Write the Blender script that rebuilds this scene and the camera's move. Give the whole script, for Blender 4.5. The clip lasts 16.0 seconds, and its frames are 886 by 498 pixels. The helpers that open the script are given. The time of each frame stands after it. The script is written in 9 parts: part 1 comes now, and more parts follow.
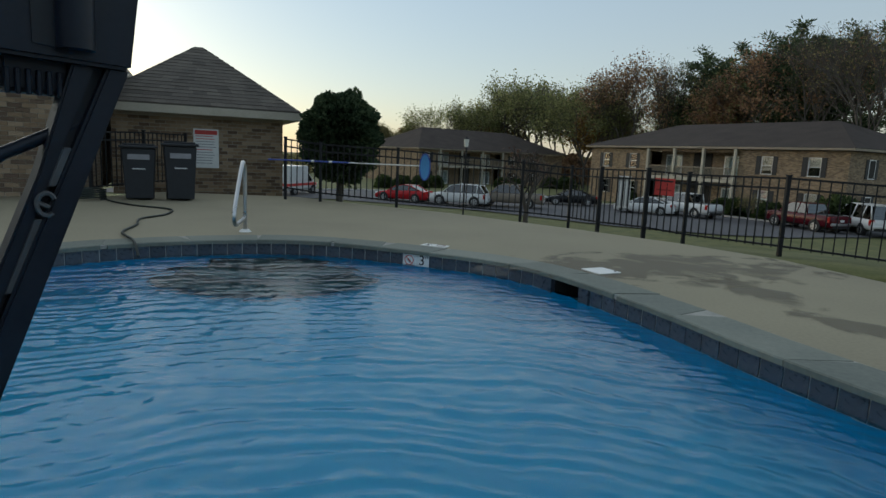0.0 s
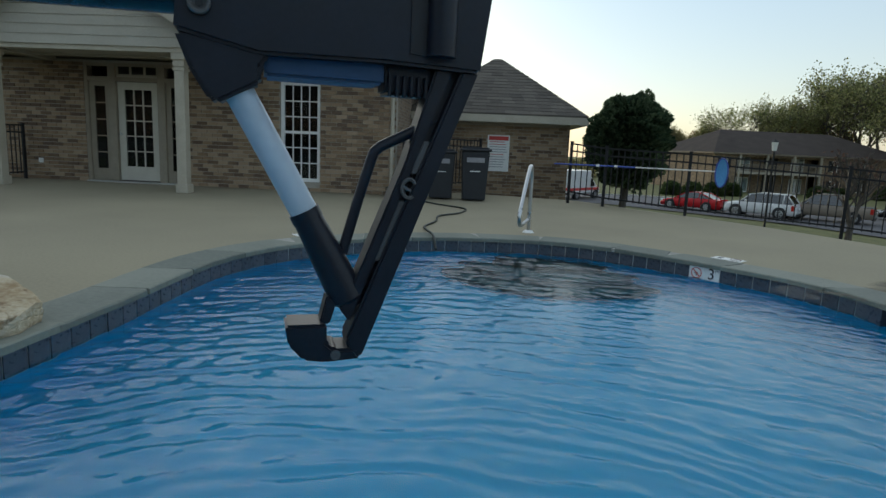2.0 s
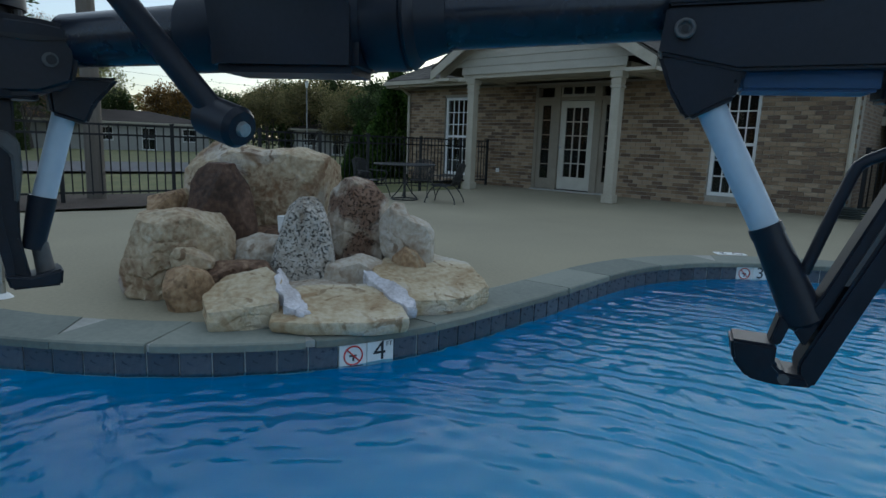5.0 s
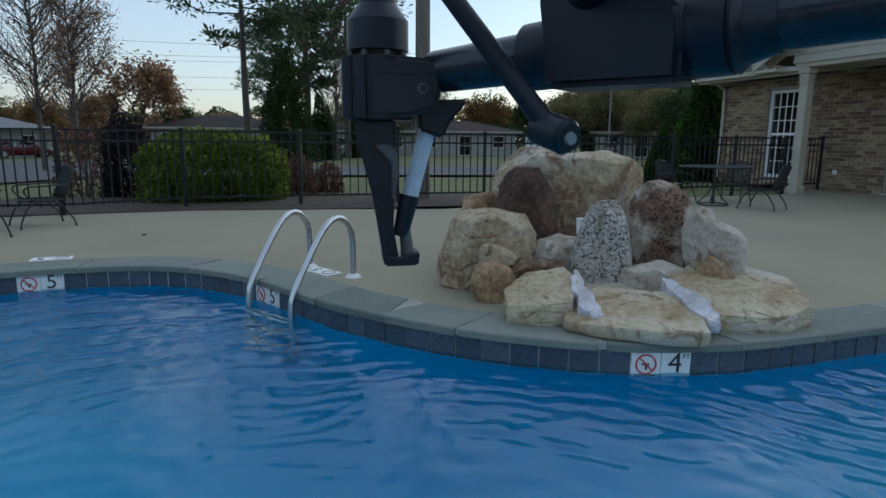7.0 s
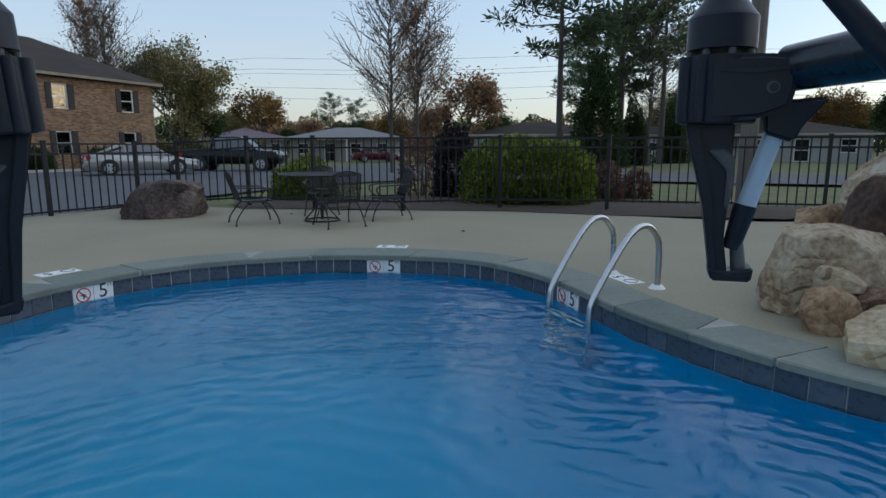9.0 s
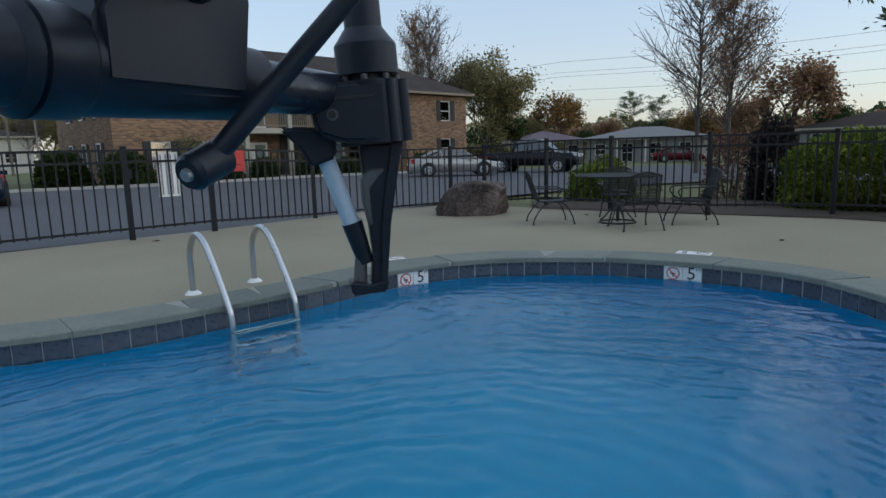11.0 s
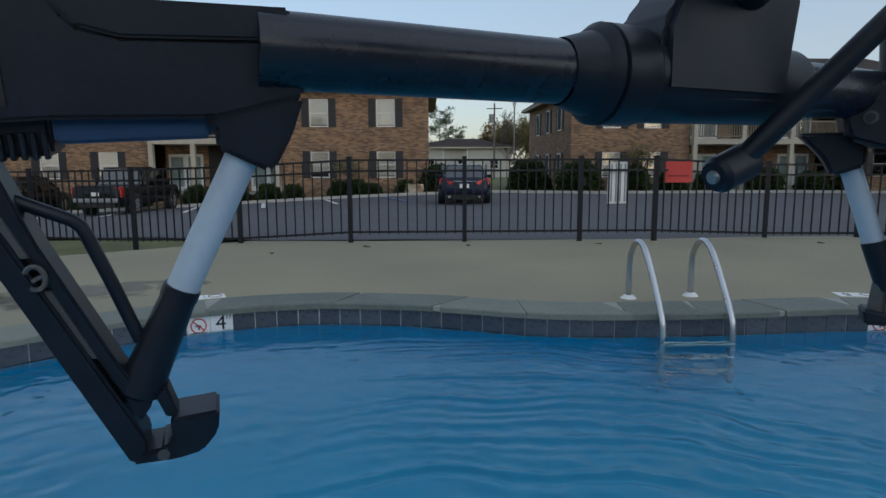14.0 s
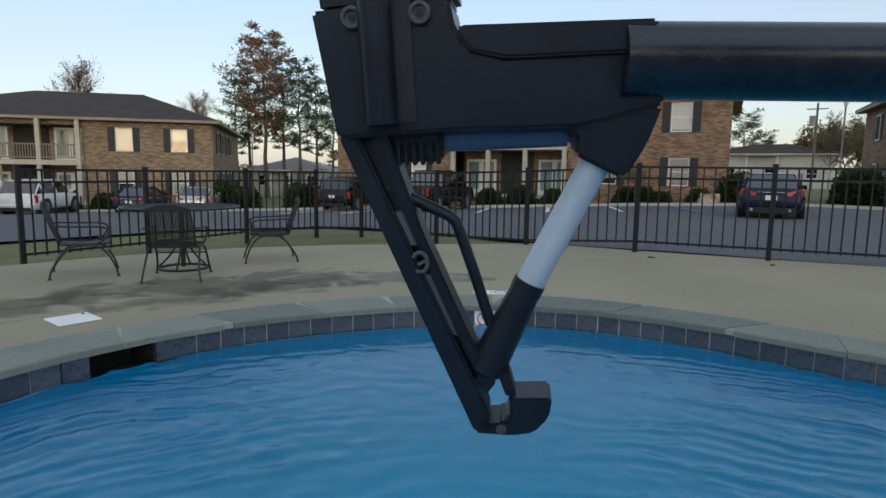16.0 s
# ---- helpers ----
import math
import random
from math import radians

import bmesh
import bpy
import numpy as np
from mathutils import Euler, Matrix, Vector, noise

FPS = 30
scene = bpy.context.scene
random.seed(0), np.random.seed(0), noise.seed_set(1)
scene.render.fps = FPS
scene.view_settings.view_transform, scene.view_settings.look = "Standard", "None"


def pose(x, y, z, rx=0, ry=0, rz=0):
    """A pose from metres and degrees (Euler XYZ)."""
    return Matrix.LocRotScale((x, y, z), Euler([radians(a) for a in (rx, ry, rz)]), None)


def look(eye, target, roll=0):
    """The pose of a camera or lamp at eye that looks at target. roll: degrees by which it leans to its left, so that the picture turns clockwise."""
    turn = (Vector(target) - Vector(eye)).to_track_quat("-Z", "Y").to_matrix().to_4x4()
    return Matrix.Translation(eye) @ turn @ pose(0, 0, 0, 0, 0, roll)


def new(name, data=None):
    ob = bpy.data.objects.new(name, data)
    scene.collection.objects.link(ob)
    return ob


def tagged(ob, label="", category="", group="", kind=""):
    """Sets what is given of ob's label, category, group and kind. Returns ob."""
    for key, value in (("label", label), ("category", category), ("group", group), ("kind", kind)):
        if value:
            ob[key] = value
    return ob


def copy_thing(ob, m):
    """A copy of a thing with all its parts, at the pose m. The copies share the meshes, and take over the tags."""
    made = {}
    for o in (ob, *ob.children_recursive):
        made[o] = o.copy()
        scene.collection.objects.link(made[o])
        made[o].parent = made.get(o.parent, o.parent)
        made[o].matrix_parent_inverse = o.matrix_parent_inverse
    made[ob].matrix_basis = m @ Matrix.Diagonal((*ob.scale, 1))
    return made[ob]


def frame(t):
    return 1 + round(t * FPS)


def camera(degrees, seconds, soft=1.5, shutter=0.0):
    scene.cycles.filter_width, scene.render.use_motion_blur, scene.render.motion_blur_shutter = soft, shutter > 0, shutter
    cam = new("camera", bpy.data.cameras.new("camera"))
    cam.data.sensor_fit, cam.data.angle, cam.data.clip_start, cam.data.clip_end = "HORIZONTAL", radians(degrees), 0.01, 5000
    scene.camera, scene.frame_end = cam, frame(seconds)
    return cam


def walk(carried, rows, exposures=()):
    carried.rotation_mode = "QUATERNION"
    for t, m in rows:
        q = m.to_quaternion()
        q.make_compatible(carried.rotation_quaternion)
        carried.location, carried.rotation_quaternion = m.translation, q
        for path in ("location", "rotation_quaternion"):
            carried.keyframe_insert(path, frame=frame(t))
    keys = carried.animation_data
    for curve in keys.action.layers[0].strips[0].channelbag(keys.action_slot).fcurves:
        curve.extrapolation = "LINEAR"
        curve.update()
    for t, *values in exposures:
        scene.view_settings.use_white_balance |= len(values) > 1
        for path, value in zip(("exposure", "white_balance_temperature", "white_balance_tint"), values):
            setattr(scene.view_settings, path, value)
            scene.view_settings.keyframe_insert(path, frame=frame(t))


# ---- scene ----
# camera: seconds, place, turn
cam = camera(72.84, 16.0)
ROWS = [
    (0.0, -0.0591, 0.0665, 1.0105, 81.14, -2.56, 0.11),
    (0.5, -0.0654, 0.0629, 1.0079, 80.96, -2.60, 6.95),
    (1.0, -0.0712, 0.0587, 1.0050, 80.73, -2.64, 13.71),
    (1.5, -0.0761, 0.0552, 1.0060, 80.60, -2.43, 20.17),
    (2.0, -0.0792, 0.0512, 1.0023, 80.42, -2.43, 26.46),
    (2.5, -0.0820, 0.0474, 1.0042, 80.22, -2.31, 32.80),
    (3.0, -0.0856, 0.0414, 1.0067, 80.06, -2.21, 39.21),
    (3.5, -0.0879, 0.0343, 1.0051, 79.92, -2.21, 45.65),
    (4.0, -0.0896, 0.0278, 1.0028, 79.83, -2.14, 52.17),
    (6.3, -0.0412, -0.0024, 1.0021, 79.71, -1.14, 82.64),
    (6.5, -0.0373, -0.0047, 1.0040, 79.57, -0.79, 85.56),
    (7.0, -0.0340, -0.0072, 1.0047, 79.67, -0.48, 92.76),
    (7.5, -0.0311, -0.0081, 1.0044, 79.68, -0.18, 100.05),
    (8.0, -0.0280, -0.0117, 1.0027, 79.86, -0.10, 107.22),
    (8.5, -0.0248, -0.0172, 1.0023, 79.95, -0.09, 114.08),
    (9.0, -0.0217, -0.0219, 1.0051, 80.06, 0.08, 121.21),
    (9.2, -0.0198, -0.0258, 1.0064, 80.12, 0.22, 124.01),
    (11.3, 0.0062, -0.0410, 1.0060, 80.80, 1.41, 152.77),
    (11.5, 0.0102, -0.0403, 1.0065, 81.00, 1.27, 155.58),
    (12.0, 0.0190, -0.0407, 1.0023, 81.34, 1.15, 162.28),
    (12.5, 0.0301, -0.0409, 0.9969, 81.66, 0.96, 168.93),
    (13.0, 0.0404, -0.0395, 0.9958, 81.97, 0.59, 175.58),
    (13.5, 0.0497, -0.0361, 0.9970, 82.10, 0.53, 182.17),
    (14.0, 0.0581, -0.0309, 1.0014, 82.20, 0.21, 188.77),
    (14.5, 0.0659, -0.0255, 1.0019, 82.34, -0.15, 195.43),
    (15.0, 0.0744, -0.0190, 0.9976, 82.33, -0.70, 202.14),
    (15.5, 0.0797, -0.0148, 1.0017, 82.61, -0.42, 208.71),
    (16.0, 0.0858, -0.0075, 1.0016, 82.61, -0.82, 215.29),
]
EXPOSURE = [(0.0, 0.25, 6450, 3), (1.5, 0.38, 6450, 3), (2.5, 0.68, 6400, 3), (4.0, 0.41, 5900, 3), (7.0, 0.58, 5760, 5), (9.0, 0.58, 5850, 8), (11.4, 0.62, 6000, 8), (12.5, 0.46, 6050, 8), (14.5, 0.32, 6120, 8), (16.0, 0.65, 6400, 10)]
walk(cam, [(t, pose(x, y, z, rx, ry, rz)) for t, x, y, z, rx, ry, rz in ROWS], EXPOSURE)

import itertools

# ---- world, sun ----
world = bpy.data.worlds.new("dusk_sky")
scene.world = world
world.use_nodes = True
wn = world.node_tree.nodes
sky = wn.new("ShaderNodeTexSky")
sky.sky_type = "NISHITA"
sky.sun_disc = False
sky.sun_elevation = radians(10)
sky.sun_rotation = radians(-48)
sky.air_density, sky.dust_density, sky.ozone_density = 1.0, 1.3, 2.5
# thin high haze laid over the clear sky
haze = wn.new("ShaderNodeMix")
haze.data_type, haze.blend_type = "RGBA", "MIX"
haze.inputs[0].default_value = 0.5
# the haze is warm and pale low down, cooler overhead
wtc, wxyz, wpow, tint = wn.new("ShaderNodeTexCoord"), wn.new("ShaderNodeSeparateXYZ"), wn.new("ShaderNodeMapRange"), wn.new("ShaderNodeMix")
world.node_tree.links.new(wtc.outputs["Generated"], wxyz.inputs[0])
world.node_tree.links.new(wxyz.outputs["Z"], wpow.inputs[0])
wpow.interpolation_type = "SMOOTHSTEP"
wpow.inputs["From Min"].default_value, wpow.inputs["From Max"].default_value = -0.05, 0.3
tint.data_type = "RGBA"
tint.inputs[6].default_value, tint.inputs[7].default_value = (4.4, 3.85, 3.35, 1), (3.4, 3.74, 4.12, 1)
world.node_tree.links.new(wpow.outputs[0], tint.inputs[0])
world.node_tree.links.new(tint.outputs[2], haze.inputs[7])
world.node_tree.links.new(sky.outputs[0], haze.inputs[6])
world.node_tree.links.new(haze.outputs[2], wn["Background"].inputs[0])
wn["Background"].inputs[1].default_value = 0.15
sun = new("sun", bpy.data.lights.new("sun", "SUN"))
sun.data.energy, sun.data.angle, sun.data.color = 0.6, radians(140), (1.0, 0.94, 0.86)
sun.matrix_world = look((-7.4, 6.7, 1.8), (0, 0, 0))

# ---- building helpers ----
rng = random.Random(7)


def thing(name, label="", category="", group="", kind="", at=None):
    ob = new(name)
    ob.empty_display_size = 0.1
    if at is not None:
        ob.matrix_world = at
    return tagged(ob, label, category, group, kind)


def mesh_of(bm, name, material, smooth=False):
    me = bpy.data.meshes.new(name)
    bm.to_mesh(me)
    bm.free()
    for m in (material if isinstance(material, (list, tuple)) else [material]):
        me.materials.append(m)
    if smooth:
        me.polygons.foreach_set("use_smooth", [True] * len(me.polygons))
    return me


def part(name, bm, material, parent=None, label="", smooth=False):
    ob = new(name, mesh_of(bm, name, material, smooth))
    ob.parent = parent
    return tagged(ob, label)


def solid(name, bm, material, label="", category="", group="", kind="", at=None, smooth=False):
    ob = new(name, mesh_of(bm, name, material, smooth))
    if at is not None:
        ob.matrix_world = at
    return tagged(ob, label, category, group, kind)


def bx(bm, x0, x1, y0, y1, z0, z1, bevel=0.0, mi=0):
    """A box between limits, with bevelled edges."""
    r = bmesh.ops.create_cube(bm, size=1, matrix=Matrix.LocRotScale(((x0 + x1) / 2, (y0 + y1) / 2, (z0 + z1) / 2), None, (x1 - x0, y1 - y0, z1 - z0)))
    vs = r["verts"]
    fs = {f for v in vs for f in v.link_faces}
    for f in fs:
        f.material_index = mi
    if bevel:
        es = {e for v in vs for e in v.link_edges}
        out = bmesh.ops.bevel(bm, geom=list(es), offset=bevel, segments=1, affect="EDGES", material=mi)
        vs = list({v for f in out["faces"] for v in f.verts} | {v for v in vs if v.is_valid})
    return vs


def box(x0, x1, y0, y1, z0, z1, bevel=0.0):
    bm = bmesh.new()
    bx(bm, x0, x1, y0, y1, z0, z1, bevel)
    return bm


def rod(bm, a, b, r0, r1=None, seg=8, caps=True):
    """A straight round bar from a to b."""
    a, b = Vector(a), Vector(b)
    d = b - a
    q = d.to_track_quat("Z", "Y")
    return bmesh.ops.create_cone(bm, cap_ends=caps, segments=seg, radius1=r0, radius2=r0 if r1 is None else r1, depth=d.length,
                                 matrix=Matrix.LocRotScale((a + b) / 2, q, None))["verts"]


def tube(bm, pts, r, seg=8, taper=None):
    """A round bar swept along points."""
    pts = [Vector(p) for p in pts]
    rings, side = [], None
    for i, p in enumerate(pts):
        d = (pts[min(i + 1, len(pts) - 1)] - pts[max(i - 1, 0)]).normalized()
        if side is None:
            side = d.orthogonal().normalized()
        side = (side - d * side.dot(d)).normalized()
        up = d.cross(side)
        k = r if taper is None else r + (taper - r) * i / (len(pts) - 1)
        rings.append([bm.verts.new(p + side * (k * math.cos(j * math.tau / seg)) + up * (k * math.sin(j * math.tau / seg))) for j in range(seg)])
    for a, b in zip(rings, rings[1:]):
        for j in range(seg):
            f = bm.faces.new((a[j], a[(j + 1) % seg], b[(j + 1) % seg], b[j]))
            f.smooth = True
    bm.faces.new(rings[0][::-1])
    bm.faces.new(rings[-1])


def bent(pts, n=6):
    """Points of a smooth line through the given ones."""
    pts = [Vector(p) for p in pts]
    out = []
    for i in range(len(pts) - 1):
        a, b, c, d = pts[max(i - 1, 0)], pts[i], pts[i + 1], pts[min(i + 2, len(pts) - 1)]
        for j in range(n):
            t = j / n
            out.append(0.5 * (2 * b + (c - a) * t + (2 * a - 5 * b + 4 * c - d) * t * t + (3 * b - a - 3 * c + d) * t ** 3))
    return out + [pts[-1]]


def prism(bm, outline, y0, y1, mi=0):
    """A flat outline in x and z given depth in y."""
    a = [bm.verts.new((x, y0, z)) for x, z in outline]
    b = [bm.verts.new((x, y1, z)) for x, z in outline]
    n = len(outline)
    fs = [bm.faces.new(a), bm.faces.new(b[::-1])]
    for i in range(n):
        fs.append(bm.faces.new((a[i], b[i], b[(i + 1) % n], a[(i + 1) % n])))
    for f in fs:
        f.material_index = mi
    bmesh.ops.recalc_face_normals(bm, faces=fs)
    return a + b


# ---- materials ----
def mat(name, dark, light, rough=0.7, scale=6.0, bump=0.1, metal=0.0, fine=None, mid=None, coord="Object", stretch=(1, 1, 1), island=0.0, each=0.0, coat=0.0, spec=0.5, contrast=0.25):
    """A surface that varies at two scales between two colours, with fine relief."""
    m = bpy.data.materials.new(name)
    m.use_nodes = True
    t = m.node_tree
    N, L = t.nodes, t.links
    b = N["Principled BSDF"]
    tc = N.new("ShaderNodeTexCoord")
    mp = N.new("ShaderNodeMapping")
    mp.inputs["Scale"].default_value = stretch
    L.new(tc.outputs[coord], mp.inputs[0])
    n1, n2 = N.new("ShaderNodeTexNoise"), N.new("ShaderNodeTexNoise")
    n1.inputs["Scale"].default_value, n1.inputs["Detail"].default_value = scale, 5
    n2.inputs["Scale"].default_value, n2.inputs["Detail"].default_value = fine or scale * 9, 3
    for nn in (n1, n2):
        L.new(mp.outputs[0], nn.inputs["Vector"])
    mx = N.new("ShaderNodeMath")
    mx.operation = "MULTIPLY_ADD"
    mx.inputs[1].default_value, mx.inputs[2].default_value = 0.4, 0.0
    L.new(n2.outputs[0], mx.inputs[0])
    ad = N.new("ShaderNodeMath")
    ad.operation = "MULTIPLY_ADD"
    ad.inputs[1].default_value = 0.6
    L.new(n1.outputs[0], ad.inputs[0])
    L.new(mx.outputs[0], ad.inputs[2])
    last = ad.outputs[0]
    for amount, node, sock in ((island, "ShaderNodeNewGeometry", "Random Per Island"), (each, "ShaderNodeObjectInfo", "Random")):
        if amount:
            g = N.new(node)
            k = N.new("ShaderNodeMath")
            k.operation = "MULTIPLY_ADD"
            k.inputs[1].default_value = amount
            L.new(g.outputs[sock], k.inputs[0])
            sub = N.new("ShaderNodeMath")
            sub.operation = "SUBTRACT"
            sub.inputs[1].default_value = amount / 2
            L.new(last, sub.inputs[0])
            L.new(sub.outputs[0], k.inputs[2])
            last = k.outputs[0]
    cr = N.new("ShaderNodeValToRGB")
    e = cr.color_ramp.elements
    e[0].position, e[1].position = 0.5 - contrast, 0.5 + contrast
    e[0].color, e[1].color = (*dark, 1), (*light, 1)
    if mid:
        x = cr.color_ramp.elements.new(0.5)
        x.color = (*mid, 1)
    L.new(last, cr.inputs[0])
    L.new(cr.outputs[0], b.inputs["Base Color"])
    rr = N.new("ShaderNodeMapRange")
    rr.inputs["To Min"].default_value, rr.inputs["To Max"].default_value = max(rough - 0.12, 0.02), min(rough + 0.12, 1)
    L.new(n1.outputs[0], rr.inputs[0])
    L.new(rr.outputs[0], b.inputs["Roughness"])
    b.inputs["Metallic"].default_value = metal
    b.inputs["Coat Weight"].default_value = coat
    b.inputs["Specular IOR Level"].default_value = spec
    if bump:
        bp = N.new("ShaderNodeBump")
        bp.inputs["Strength"].default_value, bp.inputs["Distance"].default_value = bump, 0.02
        L.new(ad.outputs[0], bp.inputs["Height"])
        L.new(bp.outputs[0], b.inputs["Normal"])
    return m


def brick_mat(name, a, b2, mortar, w=0.2, h=0.067, big=1.0):
    """Courses of brick for walls far off."""
    m = bpy.data.materials.new(name)
    m.use_nodes = True
    t = m.node_tree
    N, L = t.nodes, t.links
    p = N["Principled BSDF"]
    tc, sx, cb = N.new("ShaderNodeTexCoord"), N.new("ShaderNodeSeparateXYZ"), N.new("ShaderNodeCombineXYZ")
    L.new(tc.outputs["Object"], sx.inputs[0])
    ad = N.new("ShaderNodeMath")
    L.new(sx.outputs["X"], ad.inputs[0])
    L.new(sx.outputs["Y"], ad.inputs[1])
    L.new(ad.outputs[0], cb.inputs[0])
    L.new(sx.outputs["Z"], cb.inputs[1])
    br = N.new("ShaderNodeTexBrick")
    br.inputs["Scale"].default_value = 1.0 / big
    br.inputs["Brick Width"].default_value, br.inputs["Row Height"].default_value = w, h
    br.inputs["Mortar Size"].default_value, br.inputs["Bias"].default_value = 0.008, 0.1
    br.inputs["Color1"].default_value, br.inputs["Color2"].default_value, br.inputs["Mortar"].default_value = (*a, 1), (*b2, 1), (*mortar, 1)
    L.new(cb.outputs[0], br.inputs["Vector"])
    ns = N.new("ShaderNodeTexNoise")
    ns.inputs["Scale"].default_value, ns.inputs["Detail"].default_value = 0.8, 6
    L.new(tc.outputs["Object"], ns.inputs["Vector"])
    mx = N.new("ShaderNodeMix")
    mx.data_type, mx.blend_type = "RGBA", "OVERLAY"
    mx.inputs[0].default_value = 0.35
    L.new(br.outputs["Color"], mx.inputs[6])
    L.new(ns.outputs[0], mx.inputs[7])
    L.new(mx.outputs[2], p.inputs["Base Color"])
    p.inputs["Roughness"].default_value = 0.85
    bp = N.new("ShaderNodeBump")
    bp.inputs["Strength"].default_value, bp.inputs["Distance"].default_value = 0.4, 0.01
    bp.invert = True
    L.new(br.outputs["Fac"], bp.inputs["Height"])
    L.new(bp.outputs[0], p.inputs["Normal"])
    return m


def glass_mat(name, tint, rough=0.02, ior=1.45):
    """Thin glass: clear straight on, mirror-like at a slant."""
    m = bpy.data.materials.new(name)
    m.use_nodes = True
    t = m.node_tree
    N, L = t.nodes, t.links
    out = N["Material Output"]
    N.remove(N["Principled BSDF"])
    fr, tr, gl, mix = N.new("ShaderNodeFresnel"), N.new("ShaderNodeBsdfTransparent"), N.new("ShaderNodeBsdfGlossy"), N.new("ShaderNodeMixShader")
    fr.inputs[0].default_value = ior
    tr.inputs[0].default_value = (*tint, 1)
    gl.inputs["Roughness"].default_value = rough
    L.new(fr.outputs[0], mix.inputs[0])
    L.new(tr.outputs[0], mix.inputs[1])
    L.new(gl.outputs[0], mix.inputs[2])
    L.new(mix.outputs[0], out.inputs[0])
    return m, fr, gl


CONCRETE = mat("pool_deck_concrete", (0.196, 0.17, 0.115), (0.345, 0.305, 0.208), 0.85, 0.55, 0.14, fine=40, mid=(0.273, 0.243, 0.166), contrast=0.3)
STONE = mat("bluestone_coping", (0.11, 0.127, 0.11), (0.218, 0.232, 0.195), 0.75, 2.2, 0.25, fine=30, each=0.35)
TILE = mat("blue_grey_tile", (0.04, 0.048, 0.066), (0.1, 0.11, 0.135), 0.3, 30, 0.15, fine=160, each=0.25, mid=(0.06, 0.07, 0.092))
GROUT = mat("pale_grout", (0.42, 0.42, 0.4), (0.66, 0.66, 0.64), 0.9, 8, 0.1)
BASIN = mat("blue_pool_plaster", (0.011, 0.345, 0.58), (0.022, 0.44, 0.7), 0.6, 0.9, 0.05)
WHITE = mat("white_paint", (0.68, 0.68, 0.66), (0.82, 0.82, 0.8), 0.5, 5, 0.05)
TRIM = mat("beige_trim_paint", (0.36, 0.32, 0.25), (0.5, 0.46, 0.37), 0.6, 4, 0.05)
BLACK_IRON = mat("black_powder_coated_steel", (0.007, 0.0075, 0.009), (0.019, 0.02, 0.024), 0.5, 20, 0.05, spec=0.3)
STEEL = mat("brushed_stainless_steel", (0.5, 0.51, 0.52), (0.6, 0.61, 0.62), 0.3, 6, 0.01, metal=1.0)
ROOF = mat("grey_brown_asphalt_shingle", (0.066, 0.058, 0.05), (0.14, 0.122, 0.102), 0.95, 1.2, 0.4, fine=25, island=0.35)
GRASS = mat("autumn_grass", (0.045, 0.052, 0.012), (0.19, 0.172, 0.066), 0.95, 1.3, 0.6, fine=22, mid=(0.1, 0.106, 0.03))
ASPHALT = mat("worn_asphalt", (0.055, 0.055, 0.062), (0.105, 0.105, 0.115), 0.9, 0.5, 0.3, fine=60)
MULCH = mat("brown_mulch", (0.024, 0.016, 0.011), (0.085, 0.058, 0.041), 1.0, 5, 0.8, fine=45)
KERB = mat("kerb_concrete", (0.34, 0.33, 0.3), (0.5, 0.48, 0.44), 0.9, 2, 0.2)
# near-black that stands in for shade inside rooms, cars and openings
DARK = mat("interior_shade", (0.02, 0.02, 0.02), (0.05, 0.045, 0.04), 0.9, 2, 0.0)
RUBBER = mat("black_rubber", (0.012, 0.012, 0.012), (0.03, 0.03, 0.03), 0.85, 12, 0.1)
RED = mat("red_print", (0.45, 0.03, 0.03), (0.6, 0.06, 0.05), 0.5, 4, 0.0)
INK = mat("black_print", (0.01, 0.01, 0.012), (0.025, 0.025, 0.03), 0.6, 4, 0.0)
GREYINK = mat("grey_print", (0.2, 0.2, 0.22), (0.32, 0.32, 0.34), 0.6, 4, 0.0)
PANE, _f, _g = glass_mat("window_glass", (0.75, 0.8, 0.8))


def water_mat(name, tint, rough=0.02):
    """Clear water: bends what lies under it and mirrors the sky at a slant."""
    m, fr, gl = glass_mat(name, tint, rough, 1.33)
    t = m.node_tree
    tr = next(n for n in t.nodes if n.type == "BSDF_TRANSPARENT")
    mix = next(n for n in t.nodes if n.type == "MIX_SHADER")
    re = t.nodes.new("ShaderNodeBsdfRefraction")
    re.inputs["Color"].default_value = (*tint, 1)
    re.inputs["IOR"].default_value, re.inputs["Roughness"].default_value = 1.33, 0.0
    t.links.new(re.outputs[0], mix.inputs[1])
    t.nodes.remove(tr)
    return m, fr, gl, re


def words(text, size, m, parent, at, name="lettering", align="CENTER"):
    """Flat letters as a mesh, in the plane of x and z."""
    cu = bpy.data.curves.new(name, "FONT")
    cu.body, cu.size, cu.align_x, cu.align_y, cu.extrude = text, size, align, "CENTER", 0.0008
    tmp = bpy.data.objects.new("tmp_text", cu)
    scene.collection.objects.link(tmp)
    me = bpy.data.meshes.new_from_object(tmp.evaluated_get(bpy.context.evaluated_depsgraph_get()))
    bpy.data.objects.remove(tmp)
    me.transform(Matrix.Rotation(radians(90), 4, "X"))
    me.materials.clear()
    me.materials.append(m)
    ob = new(name, me)
    ob.parent = parent
    ob.matrix_basis = at
    return ob

# ---- ground, lot, pool and deck ----
def smooth01(a, b, x):
    t = min(max((x - a) / (b - a), 0.0), 1.0)
    return t * t * (3 - 2 * t)


